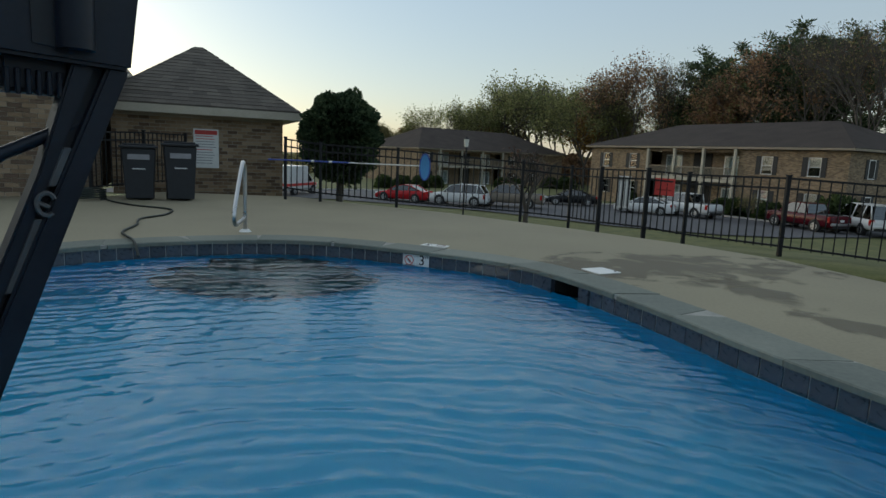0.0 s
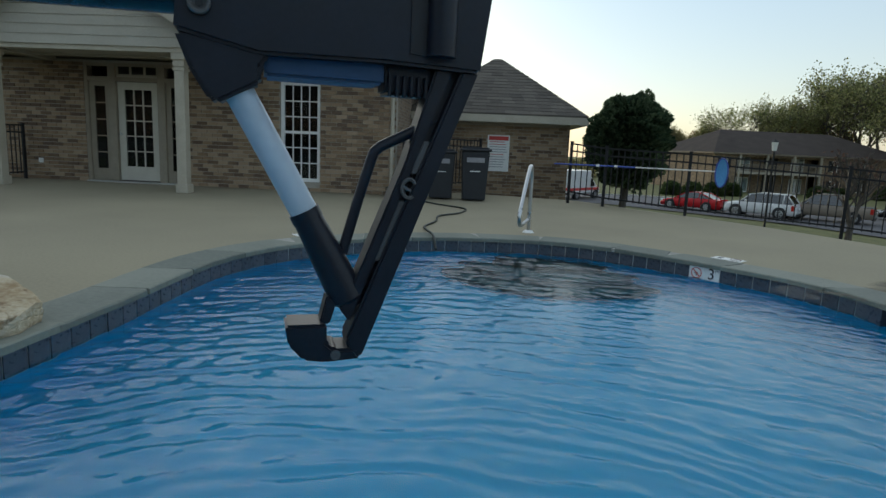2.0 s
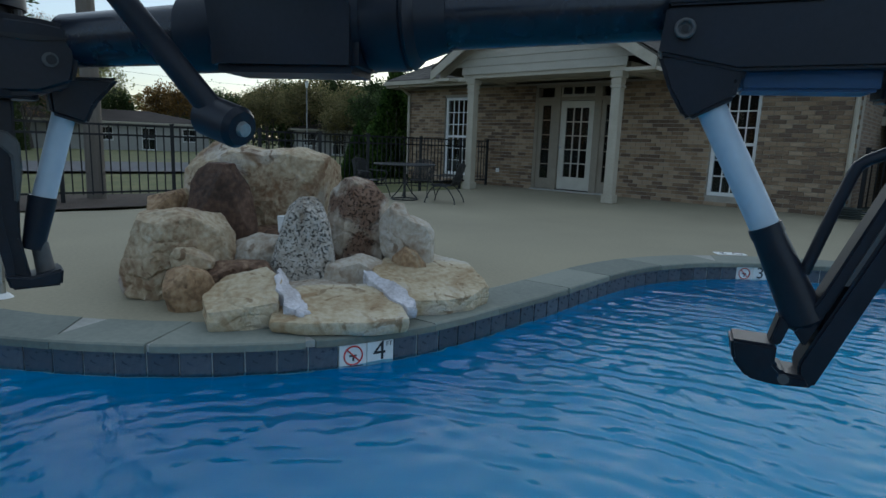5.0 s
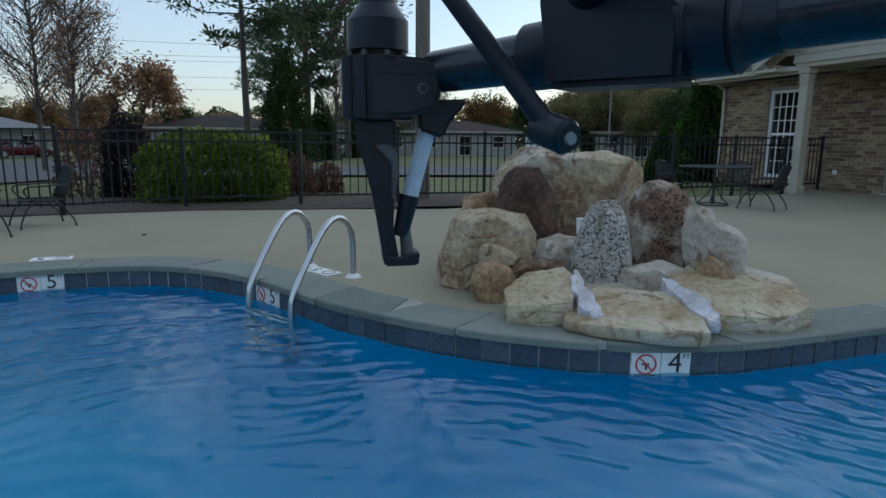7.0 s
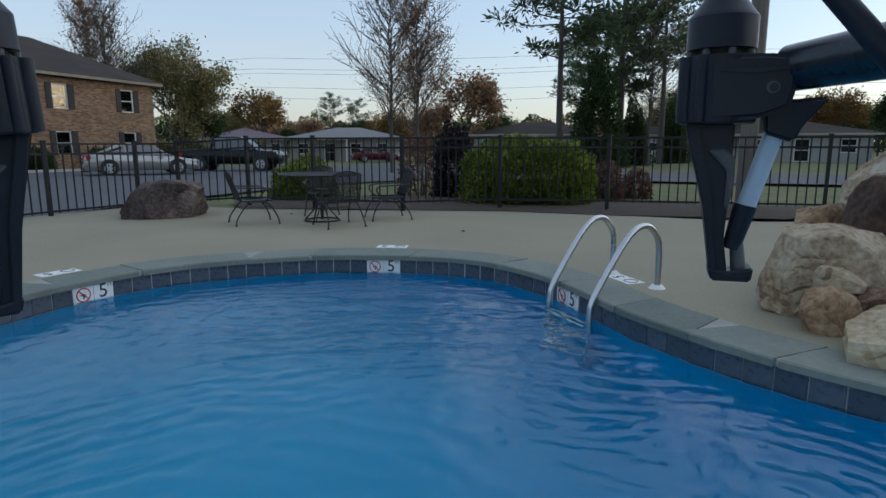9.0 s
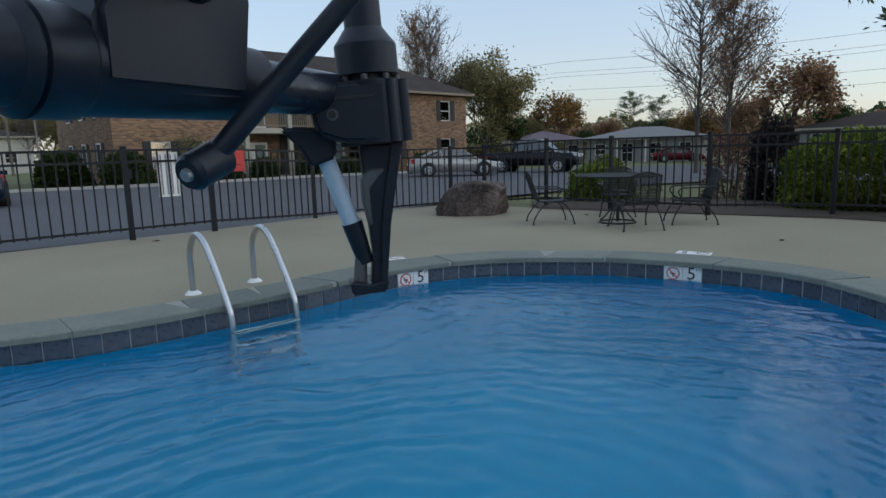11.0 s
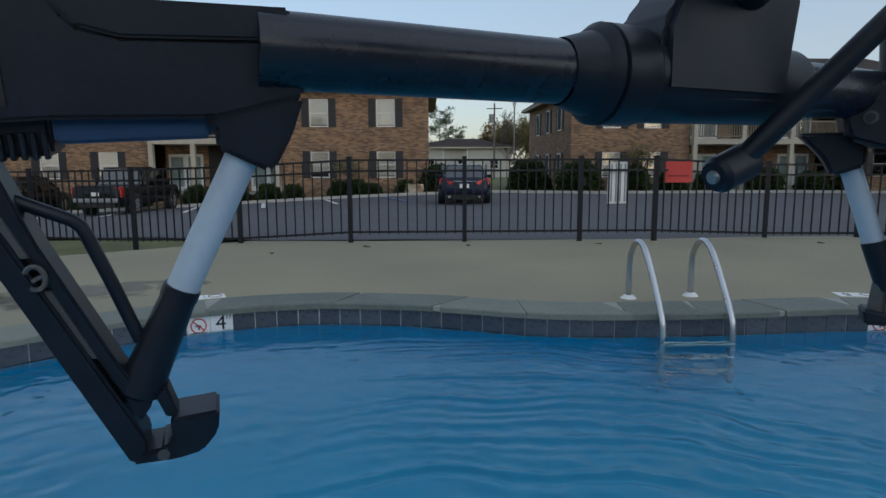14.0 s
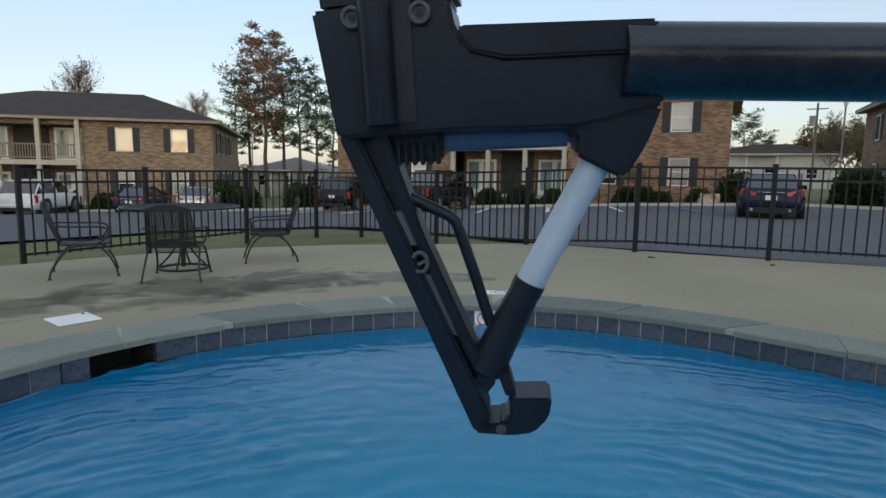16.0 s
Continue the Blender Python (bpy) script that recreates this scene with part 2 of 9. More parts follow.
def land(x, y):
    """Height of the land: level round the pool, falling away to the lower lot, a little lower at the car park."""
    w = smooth01(-26.0, -14.0, x)
    z = -0.05 - 3.05 * (1 - w) * smooth01(8.0, 44.0, y + 0.12 * x) - 2.9 * w * smooth01(8.0, 28.0, y + 0.12 * x) - 0.5 * smooth01(55.0, 95.0, y)
    z -= 0.028 * min(max(x - 3.0, 0.0), 45.0) * (1 - smooth01(-2.0, 14.0, y))
    z -= 0.025 * min(max(-8.0 - y, 0.0), 12.0) + 0.003 * min(max(-20.0 - y, 0.0), 20.0) + 0.012 * min(max(-12.0 - x, 0.0), 60.0)
    z -= 0.016 * min(max(x - 9.0, 0.0), 28.0) * (1 - smooth01(-6.0, 10.0, y))
    r = math.hypot(x, y)
    z -= 0.12 * smooth01(8.5, 10.0, r) * smooth01(2.5, 4.0, x) * smooth01(3.0, 6.0, y) * (1 - smooth01(16.0, 30.0, r))
    if r < 7.5 and not (x > 4.6 and r > 6.0):
        z -= 2.6 * smooth01(7.2, 6.2, r)
    return z


CTRL = [(-0.03, 6.2), (-1.62, 6.68), (-3.0, 6.12), (-3.85, 5.0), (-3.96, 3.8), (-3.35, 2.25), (-2.98, 1.15), (-3.06, 0.2), (-3.5, -0.72),
        (-4.3, -1.7), (-4.56, -2.6), (-4.1, -3.68), (-3.2, -4.42), (-2.3, -4.56), (-1.2, -4.29), (-0.1, -4.11), (0.9, -4.23), (1.8, -4.14),
        (2.6, -3.65), (3.2, -2.85), (3.5, -1.9), (3.45, -0.9), (3.0, 0.6), (2.35, 2.0), (1.81, 3.28), (1.4, 4.45), (0.8, 5.6)]


def closed(c, n=10):
    out = []
    for i in range(len(c)):
        a, b, d, e = [Vector(c[(i + k - 1) % len(c)]) for k in range(4)]
        for j in range(n):
            t = j / n
            out.append(0.5 * (2 * b + (d - a) * t + (2 * a - 5 * b + 4 * d - e) * t * t + (3 * b - a - 3 * d + e) * t ** 3))
    return out


EDGE = closed(CTRL)
CUM = [0.0]
for i in range(len(EDGE)):
    CUM.append(CUM[-1] + (EDGE[(i + 1) % len(EDGE)] - EDGE[i]).length)
AROUND = CUM[-1]


def rim(s, out=0.0):
    """The point s metres along the pool's edge and the way outward there; out moves it outward."""
    s %= AROUND
    i = int(np.searchsorted(CUM, s, "right")) - 1
    a, b = EDGE[i % len(EDGE)], EDGE[(i + 1) % len(EDGE)]
    p = a.lerp(b, (s - CUM[i]) / max(CUM[i + 1] - CUM[i], 1e-6))
    k = 0.12
    ia, ib = int(np.searchsorted(CUM, (s - k) % AROUND, "right")) - 1, int(np.searchsorted(CUM, (s + k) % AROUND, "right")) - 1
    d = (EDGE[ib % len(EDGE)] - EDGE[ia % len(EDGE)])
    if d.length < 1e-6:
        d = b - a
    d.normalize()
    w = Vector((d.y, -d.x))
    return p + w * out, w


# the edge runs counter-clockwise, so that outward is to its right
WATER_Z, LIP = -0.15, 0.36


def rim_near(x, y):
    return min(np.arange(0, AROUND, 0.02), key=lambda s: (rim(s)[0] - Vector((x, y))).length)


bm = bmesh.new()
gx = np.concatenate([np.linspace(-900, -70, 9), np.linspace(-60, 60, 97), np.linspace(70, 900, 9)])
gy = np.concatenate([np.linspace(-900, -70, 9), np.linspace(-60, 60, 97), np.linspace(70, 900, 9)])
grid = [[bm.verts.new((x, y, land(x, y) + 0.02 * noise.noise((x * 0.4, y * 0.4, 0)))) for x in gx] for y in gy]
for j in range(len(gy) - 1):
    for i in range(len(gx) - 1):
        bm.faces.new((grid[j][i], grid[j][i + 1], grid[j + 1][i + 1], grid[j + 1][i]))
solid("ground", bm, GRASS, "autumn lawn and earth reaching to the horizon", "ground", kind="structure", smooth=True)


def sheet(name, outline, lift, m, label, step=2.0, category="road"):
    """A paved sheet that follows the land."""
    bm = bmesh.new()
    x0, x1 = min(p[0] for p in outline), max(p[0] for p in outline)
    y0, y1 = min(p[1] for p in outline), max(p[1] for p in outline)
    f = bm.faces.new([bm.verts.new((x, y, 0)) for x, y in outline])
    for axis, lo, hi in ((0, x0, x1), (1, y0, y1)):
        k = lo + step
        while k < hi:
            co, no = [0, 0, 0], [0, 0, 0]
            co[axis], no[axis] = k, 1
            bmesh.ops.bisect_plane(bm, geom=bm.verts[:] + bm.edges[:] + bm.faces[:], plane_co=co, plane_no=no)
            k += step
    for v in bm.verts:
        v.co.z = land(v.co.x, v.co.y) + lift
    return solid(name, bm, m, label, category, kind="structure", smooth=True)


sheet("road_car_park", [(-36, -8.5), (-12, -11.5), (-7, -10.6), (-4.4, -9.55), (-3.2, -9.3), (-1.6, -8.8), (1.0, -8.3), (3.6, -7.98), (4.6, -8.3), (6, -8.8), (9.6, -9.2), (11.5, -7), (12.5, -2), (14, 5), (38, 8), (40, -8), (34, -17), (22.0, -22.6), (6.3, -29.8), (2.0, -31.2), (-2.7, -30.3), (-27.2, -35.2), (-32, -30), (-40, -30)], 0.05, ASPHALT, "grey asphalt car park with faded bay lines")
sheet("road_lower_lot", [(-30, 50), (-13.3, 49), (-8.7, 48.8), (3, 44.3), (11, 37.5), (16.5, 35.3), (20.5, 35.3), (28, 38), (36, 41), (32, 44), (25, 45.6), (22.4, 50), (17, 56), (14.6, 57.4), (0.7, 61.2), (-8.8, 63.2), (-15.5, 57.1), (-30, 57)], 0.07, ASPHALT, "grey asphalt lower car park")
sheet("road_street", [(-24, 20), (-20.5, 8), (-18.2, -2), (-16.2, -9.5), (-24.5, -9.5), (-26.5, -2), (-29, 8), (-33, 20)], 0.07, ASPHALT, "grey asphalt street beyond the fence")
sheet("ground_mulch_bed", [(-9.2, -0.2), (-8.5, -2.3), (-8.2, -3.9), (-7.2, -6.1), (-6.4, -7.6), (-7.4, -9.0), (-9.0, -8), (-10.5, -4), (-11.2, 0.4)], 0.06, MULCH, "brown mulch bed under the fence and shrubs", step=1.0, category="mulch bed")

# deck with a hole for the pool
OUTER = [(7.08, -2.3), (6.98, -3.3), (6.6, -4.6), (5.8, -5.8), (4.6, -7.0), (3.9, -7.75), (2.5, -7.9), (1.0, -8.15), (-0.5, -8.45), (-1.6, -8.65), (-3.2, -9.15), (-4.4, -9.35), (-5.8, -9.4), (-6.3, -8.4), (-6.6, -7.4),
         (-7.06, -6.2), (-7.7, -5.0), (-8.3, -3.9), (-8.55, -2.25), (-8.8, -0.5), (-9.6, 1.0), (-10.9, 3.2), (-12.2, 6.2), (-13.9, 7.0), (-13.6, 7.6), (-6.2, 10.65), (-5.9, 12.6), (-3.2, 12.9), (-1.95, 12.0), (0.1, 10.75), (1.85, 9.2), (3.1, 7.95), (3.86, 6.88), (4.2, 5.7), (5.0, 3.6), (6.2, 0.8)]
bm = bmesh.new()
hole = [rim(s, LIP - 0.01)[0] for s in np.linspace(0, AROUND, 160, endpoint=False)]
for loop in (OUTER, [(p.x, p.y) for p in hole]):
    vs = [bm.verts.new((x, y, 0)) for x, y in loop]
    for i in range(len(vs)):
        bm.edges.new((vs[i], vs[(i + 1) % len(vs)]))
bmesh.ops.triangle_fill(bm, edges=bm.edges[:], use_beauty=True, use_dissolve=False)
top = bm.faces[:]
for f in top:
    if f.normal.z < 0:
        f.normal_flip()
r = bmesh.ops.extrude_face_region(bm, geom=top)
for v in r["geom"]:
    if isinstance(v, bmesh.types.BMVert):
        v.co.z = -0.12
bmesh.ops.recalc_face_normals(bm, faces=bm.faces[:])
solid("pavement_pool_deck", bm, CONCRETE, "buff concrete pool deck with stains and wear", "pool deck", kind="structure")

# basin: walls and sloping floor
bm = bmesh.new()
NB = 160


def depth(x, y):
    return -0.14 - (0.95 + 0.5 * smooth01(3.0, -3.0, y))


cols = []
for k, (o, zz) in enumerate(((0.02, -0.2), (0.02, -0.5), (0.0, -0.85), (-0.15, -1.0), (-0.4, None))):
    cols.append([bm.verts.new((*(rim(s, o)[0]), zz if zz is not None else depth(*rim(s, o)[0]))) for s in np.linspace(0, AROUND, NB, endpoint=False)])
for a, b in zip(cols, cols[1:]):
    for i in range(NB):
        bm.faces.new((a[i], b[i], b[(i + 1) % NB], a[(i + 1) % NB]))
fl = bm.faces.new(cols[-1])
bmesh.ops.triangulate(bm, faces=[fl])
bmesh.ops.recalc_face_normals(bm, faces=bm.faces[:])
solid("floor_pool_basin", bm, BASIN, "blue plastered pool basin", "pool", kind="structure", smooth=True)

# curved entry steps at the shallow end
steps = thing("pool_steps", "dark teal plaster entry steps under water at the shallow end", "pool steps", at=pose(-2.0, 6.95, 0))
STEPT = mat("teal_step_plaster", (0.006, 0.085, 0.105), (0.015, 0.13, 0.155), 0.8, 4, 0.1)
STEPM = mat("grey_step_plaster", (0.004, 0.04, 0.045), (0.01, 0.065, 0.07), 0.8, 4, 0.1)
for k, (rad, zt) in enumerate(((0.75, -0.4), (1.1, -0.65), (1.42, -0.9))):
    bm = bmesh.new()
    vs = bmesh.ops.create_cone(bm, cap_ends=True, segments=40, radius1=rad, radius2=rad, depth=0.25, matrix=Matrix.Translation((0.0, 0.0, zt - 0.125)))
    part("step", bm, STEPM if k < 1 else STEPT, steps)

# water
WATER, wf, wg, wr = water_mat("pool_water", (0.74, 0.95, 0.98))
N, L = WATER.node_tree.nodes, WATER.node_tree.links
tc, mp = N.new("ShaderNodeTexCoord"), N.new("ShaderNodeMapping")
mp.inputs["Rotation"].default_value[2] = radians(35)
mp.inputs["Scale"].default_value = (1.0, 1.9, 1.0)
L.new(tc.outputs["Object"], mp.inputs[0])
h = None
for sc, det, dist, wt in ((9.0, 2, 0.6, 0.5), (22.0, 2, 0.5, 0.2)):
    nz = N.new("ShaderNodeTexNoise")
    nz.inputs["Scale"].default_value, nz.inputs["Detail"].default_value, nz.inputs["Distortion"].default_value = sc, det, dist
    L.new(mp.outputs[0], nz.inputs["Vector"])
    k = N.new("ShaderNodeMath")
    k.operation = "MULTIPLY_ADD"
    k.inputs[1].default_value, k.inputs[2].default_value = wt, 0.0
    L.new(nz.outputs[0], k.inputs[0])
    if h is not None:
        L.new(h, k.inputs[2])
    h = k.outputs[0]
bp = N.new("ShaderNodeBump")
bp.inputs["Strength"].default_value, bp.inputs["Distance"].default_value = 0.6, 0.008
L.new(h, bp.inputs["Height"])
L.new(bp.outputs[0], wf.inputs["Normal"])
L.new(bp.outputs[0], wg.inputs["Normal"])
L.new(bp.outputs[0], wr.inputs["Normal"])
CELL = 0.016
wx, wy = np.meshgrid(np.arange(-4.75, 3.7, CELL), np.arange(-4.75, 6.85, CELL))


def swell(n, shortest, longest, tilt, seed):
    """Choppy water: many small waves that run every way, each of the same steepness."""
    q = np.random.RandomState(seed)
    z = np.zeros_like(wx)
    for _ in range(n):
        lam, a, ph = math.exp(q.uniform(math.log(shortest), math.log(longest))), q.uniform(0, math.tau), q.uniform(0, math.tau)
        z += tilt * lam / math.tau * np.sin((wx * math.cos(a) + wy * math.sin(a)) * math.tau / lam + ph)
    return z


# rings blown outward by the rotors, broken up by drift and by calmer patches
away = np.hypot(wx + 0.16, wy + 0.11)
drift = swell(22, 0.4, 1.5, 1.0, 3)
drift /= drift.std()
patch = swell(10, 1.2, 4.0, 1.0, 4)
patch = np.clip(0.75 + 0.4 * patch / patch.std(), 0.15, 1.5)
height = swell(48, 0.065, 0.22, 0.0165, 5) * (0.5 + 0.5 * patch)
for lam, amp, k in ((0.075, 0.0008, 2.2), (0.105, 0.0017, 1.8), (0.15, 0.0019, 1.4)):
    height += amp * patch * np.sin(away * math.tau / lam + k * drift)
inside = np.zeros(wx.shape, bool)
bank = [rim(s, 0.045)[0] for s in np.linspace(0, AROUND, 200, endpoint=False)]
for p, q in zip(bank, bank[1:] + bank[:1]):
    inside ^= ((p.y > wy) != (q.y > wy)) & (wx < (q.x - p.x) * (wy - p.y) / (q.y - p.y if abs(q.y - p.y) > 1e-9 else 1e-9) + p.x)
cells = inside[:-1, :-1] & inside[1:, :-1] & inside[:-1, 1:] & inside[1:, 1:]
index = np.arange(wx.size).reshape(wx.shape)
quads = np.stack([index[:-1, :-1], index[:-1, 1:], index[1:, 1:], index[1:, :-1]], -1)[cells]
used, quads = np.unique(quads, return_inverse=True)
me = bpy.data.meshes.new("water")
me.from_pydata(np.stack([wx, wy, WATER_Z + height], -1).reshape(-1, 3)[used].tolist(), [], quads.reshape(-1, 4).tolist())
me.materials.append(WATER)
me.polygons.foreach_set("use_smooth", [True] * len(me.polygons))
wat = tagged(new("water", me), "rippled clear blue pool water", "water", kind="structure")
wat.visible_shadow = False

# ---- clubhouse ----
MORTAR = mat("grey_mortar", (0.26, 0.235, 0.2), (0.42, 0.385, 0.32), 0.95, 5, 0.2)
BRICK = mat("mixed_tan_brick", (0.13, 0.088, 0.06), (0.37, 0.275, 0.185), 0.88, 3.0, 0.5, fine=60, island=0.7, each=0.0, mid=(0.26, 0.18, 0.11), contrast=0.3)
BRICKP = mat("mixed_tan_brick_piece", (0.13, 0.088, 0.06), (0.37, 0.275, 0.185), 0.88, 3.0, 0.5, fine=60, each=0.7, mid=(0.26, 0.18, 0.11), contrast=0.3)
CREAM = mat("cream_door_paint", (0.46, 0.43, 0.36), (0.58, 0.55, 0.47), 0.5, 4, 0.05)
TAN = mat("tan_door_surround", (0.22, 0.185, 0.14), (0.33, 0.285, 0.22), 0.6, 4, 0.05)
SIDING = mat("cream_lap_siding", (0.36, 0.33, 0.27), (0.46, 0.43, 0.36), 0.6, 3, 0.05)
CURTAIN = mat("pale_blind", (0.4, 0.38, 0.34), (0.6, 0.58, 0.53), 0.8, 3, 0.1)
HOUSE = pose(-0.382 * 12.2, 0.924 * 12.2, 0, 0, 0, 22.45)
HS0, HS1, HZ = -12.58, -1.86, 2.46
W1, W2, DU = (-11.2, -10.38, 0.19, 2.2), (-4.22, -3.4, 0.19, 2.18), (-8.32, -6.2, 0.03, 2.42)


def wall_with_holes(x0, x1, z0, z1, holes, y0, y1):
    """A wall of thickness y0..y1 with openings through it."""
    bm = bmesh.new()
    xs = sorted({x0, x1, *[h[0] for h in holes], *[h[1] for h in holes]})
    for a, b in zip(xs, xs[1:]):
        cut = sorted((h[2], h[3]) for h in holes if h[0] <= a and h[1] >= b)
        z = z0
        for lo, hi in cut:
            if lo > z + 1e-4:
                bx(bm, a, b, y0, y1, z, lo)
            z = hi
        if z < z1:
            bx(bm, a, b, y0, y1, z, z1)
    bmesh.ops.remove_doubles(bm, verts=bm.verts[:], dist=1e-4)
    return bm


def sash(parent, x0, x1, z0, z1, y, cols, rows, name="window", fw=0.07, m=None, mid=True, blind=0.0, glass=None, cloth=None):
    """A window in its opening: frame, sill, panes and glazing bars."""
    m = m or WHITE
    w = thing(name)
    w.parent = parent
    bm = bmesh.new()
    for a in ((x0, x0 + fw, z0, z1), (x1 - fw, x1, z0, z1), (x0 + fw, x1 - fw, z1 - fw, z1), (x0 + fw, x1 - fw, z0, z0 + fw)):
        bx(bm, a[0], a[1], y - 0.02, y + 0.07, a[2], a[3], 0.006)
    part("window_frame", bm, m, w)
    part("window_sill", box(x0 - 0.03, x1 + 0.03, y - 0.05, y + 0.02, z0 - 0.05, z0 - 0.001, 0.008), m, w)
    bars = bmesh.new()
    iw, ih = x1 - x0 - 2 * fw, z1 - z0 - 2 * fw
    for i in range(1, cols):
        c = x0 + fw + iw * i / cols
        bx(bars, c - 0.011, c + 0.011, y + 0.012, y + 0.038, z0 + fw, z1 - fw)
    for j in range(1, rows):
        c = z0 + fw + ih * j / rows
        t = 0.028 if mid and j == rows // 2 else 0.011
        bx(bars, x0 + fw, x1 - fw, y + 0.010, y + 0.040, c - t, c + t)
    part("glazing_grid", bars, m, w)
    g = part("pane", box(x0 + fw, x1 - fw, y + 0.022, y + 0.028, z0 + fw, z1 - fw), glass or PANE, w)
    g.visible_shadow = False
    if blind:
        part("blind", box(x0 + fw, x1 - fw, y + 0.06, y + 0.066, z1 - fw - ih * blind, z1 - fw), cloth or CURTAIN, w)
    return w


house = thing("clubhouse", "tan brick clubhouse with hipped shingle roof and gabled porch", "house", at=HOUSE)
wall_front = part("wall", wall_with_holes(HS0, HS1, 0, HZ, [W1, W2, DU], 0.012, 0.25), MORTAR, house)
bm = bmesh.new()
bx(bm, HS0, HS0 + 0.25, 0.25, 8.0, 0, HZ)
bx(bm, HS1 - 0.25, HS1, 0.25, 8.0, 0, HZ)
bx(bm, HS0, HS1, 8.0, 8.25, 0, HZ)
part("side_wall", bm, brick_mat("tan_brick_courses", (0.28, 0.2, 0.13), (0.15, 0.1, 0.065), (0.25, 0.22, 0.19)), house)
# floor and wall coloured near-black to pass for an unlit room
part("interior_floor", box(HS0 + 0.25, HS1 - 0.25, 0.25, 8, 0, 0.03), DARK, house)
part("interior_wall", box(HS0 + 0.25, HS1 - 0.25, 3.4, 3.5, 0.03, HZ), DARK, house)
part("interior_ceiling", box(HS0 + 0.25, HS1 - 0.25, 0.25, 8, HZ - 0.02, HZ), CURTAIN, house)
sash(house, *W1, 0.08, 4, 6)
sash(house, *W2, 0.08, 4, 6)
part("window_shelf_row", box(W2[0] + 0.1, W2[1] - 0.1, 0.6, 0.9, 0.03, 0.8), DARK, house)


def slope(bm, quad, thick=0.05):
    """A roof plane as a slab."""
    a = [bm.verts.new(v) for v in quad]
    b = [bm.verts.new(Vector(v) - Vector((0, 0, thick))) for v in quad]
    n = len(a)
    fs = [bm.faces.new(a), bm.faces.new(b[::-1])] + [bm.faces.new((a[i], b[i], b[(i + 1) % n], a[(i + 1) % n])) for i in range(n)]
    bmesh.ops.recalc_face_normals(bm, faces=fs)


def shingle_rows(parent, quad, step=0.14, length=0.3, lift=0.012, m=None):
    """Courses of shingles over a roof plane a, b (eave), c, d (ridge)."""
    a, b, c, d = [Vector(v) for v in quad]
    up = ((d - a) + (c - b)) / 2
    nrow = max(int(up.length / step), 1)
    nrm = (b - a).cross(d - a).normalized()
    verts, faces = [], []
    for k in range(nrow):
        t0, t1 = k / nrow, min((k + 1.12) / nrow, 1)
        l0, r0, l1, r1 = a.lerp(d, t0), b.lerp(c, t0), a.lerp(d, t1), b.lerp(c, t1)
        w = (r0 - l0).length
        cnt = max(int(w / length), 1)
        off = rng.random()
        cuts = sorted({0.0, 1.0, *[min(max((i + off) / cnt, 0), 1) for i in range(cnt)]})
        for u0, u1 in zip(cuts, cuts[1:]):
            if u1 - u0 < 1e-4:
                continue
            h = lift * (0.7 + 0.6 * rng.random())
            p0, p1, p2, p3 = l0.lerp(r0, u0 + 0.0005), l0.lerp(r0, u1 - 0.0005), l1.lerp(r1, u1 - 0.0005), l1.lerp(r1, u0 + 0.0005)
            i = len(verts)
            verts += [p0 + nrm * h, p1 + nrm * h, p2 + nrm * 0.003, p3 + nrm * 0.003, p0, p1]
            faces += [(i, i + 1, i + 2, i + 3), (i + 4, i + 5, i + 1, i)]
    me = bpy.data.meshes.new("shingles")
    me.from_pydata([tuple(v) for v in verts], [], faces)
    me.materials.append(m or ROOF)
    ob = new("shingles", me)
    ob.parent = parent
    return tagged(ob, kind="stuff")


def hip_roof(parent, x0, x1, y0, y1, ze, zr, over=0.4, shingles=True, m=None, edge=None, hip=1.0):
    """A hipped roof over a block, with fascia and soffit."""
    x0, x1, y0, y1 = x0 - over, x1 + over, y0 - over, y1 + over
    run = min(x1 - x0, y1 - y0) / 2
    if x1 - x0 >= y1 - y0:
        ra, rb = (x0 + run * hip, (y0 + y1) / 2, zr), (x1 - run * hip, (y0 + y1) / 2, zr)
        q = [((x0, y0, ze), (x1, y0, ze), rb, ra), ((x1, y1, ze), (x0, y1, ze), ra, rb), ((x0, y1, ze), (x0, y0, ze), ra, ra), ((x1, y0, ze), (x1, y1, ze), rb, rb)]
    else:
        ra, rb = ((x0 + x1) / 2, y0 + run, zr), ((x0 + x1) / 2, y1 - run, zr)
        q = [((x0, y0, ze), (x1, y0, ze), ra, ra), ((x1, y1, ze), (x0, y1, ze), rb, rb), ((x0, y1, ze), (x0, y0, ze), ra, rb), ((x1, y0, ze), (x1, y1, ze), rb, ra)]
    roof = thing("roof")
    roof.parent = parent
    bm = bmesh.new()
    for k in q:
        pts = [Vector(p) for p in k]
        if (pts[2] - pts[3]).length < 1e-5:
            pts = pts[:3]
        slope(bm, pts, 0.06)
    part("deck", bm, m or ROOF, roof)
    bm = bmesh.new()
    for a in ((x0, x1, y0 - 0.02, y0 + 0.02), (x0, x1, y1 - 0.02, y1 + 0.02), (x0 - 0.02, x0 + 0.02, y0, y1), (x1 - 0.02, x1 + 0.02, y0, y1)):
        bx(bm, *a, ze - 0.2, ze - 0.03)
    part("fascia", bm, edge or TRIM, roof)
    part("soffit", box(x0 + 0.02, x1 - 0.02, y0 + 0.02, y1 - 0.02, ze - 0.16, ze - 0.13), edge or TRIM, roof)
    if shingles:
        for k in q:
            shingle_rows(roof, k, m=m)
    return roof


hip_roof(house, HS0, HS1, 0.0, 8.2, 2.66, 5.2, 0.45)

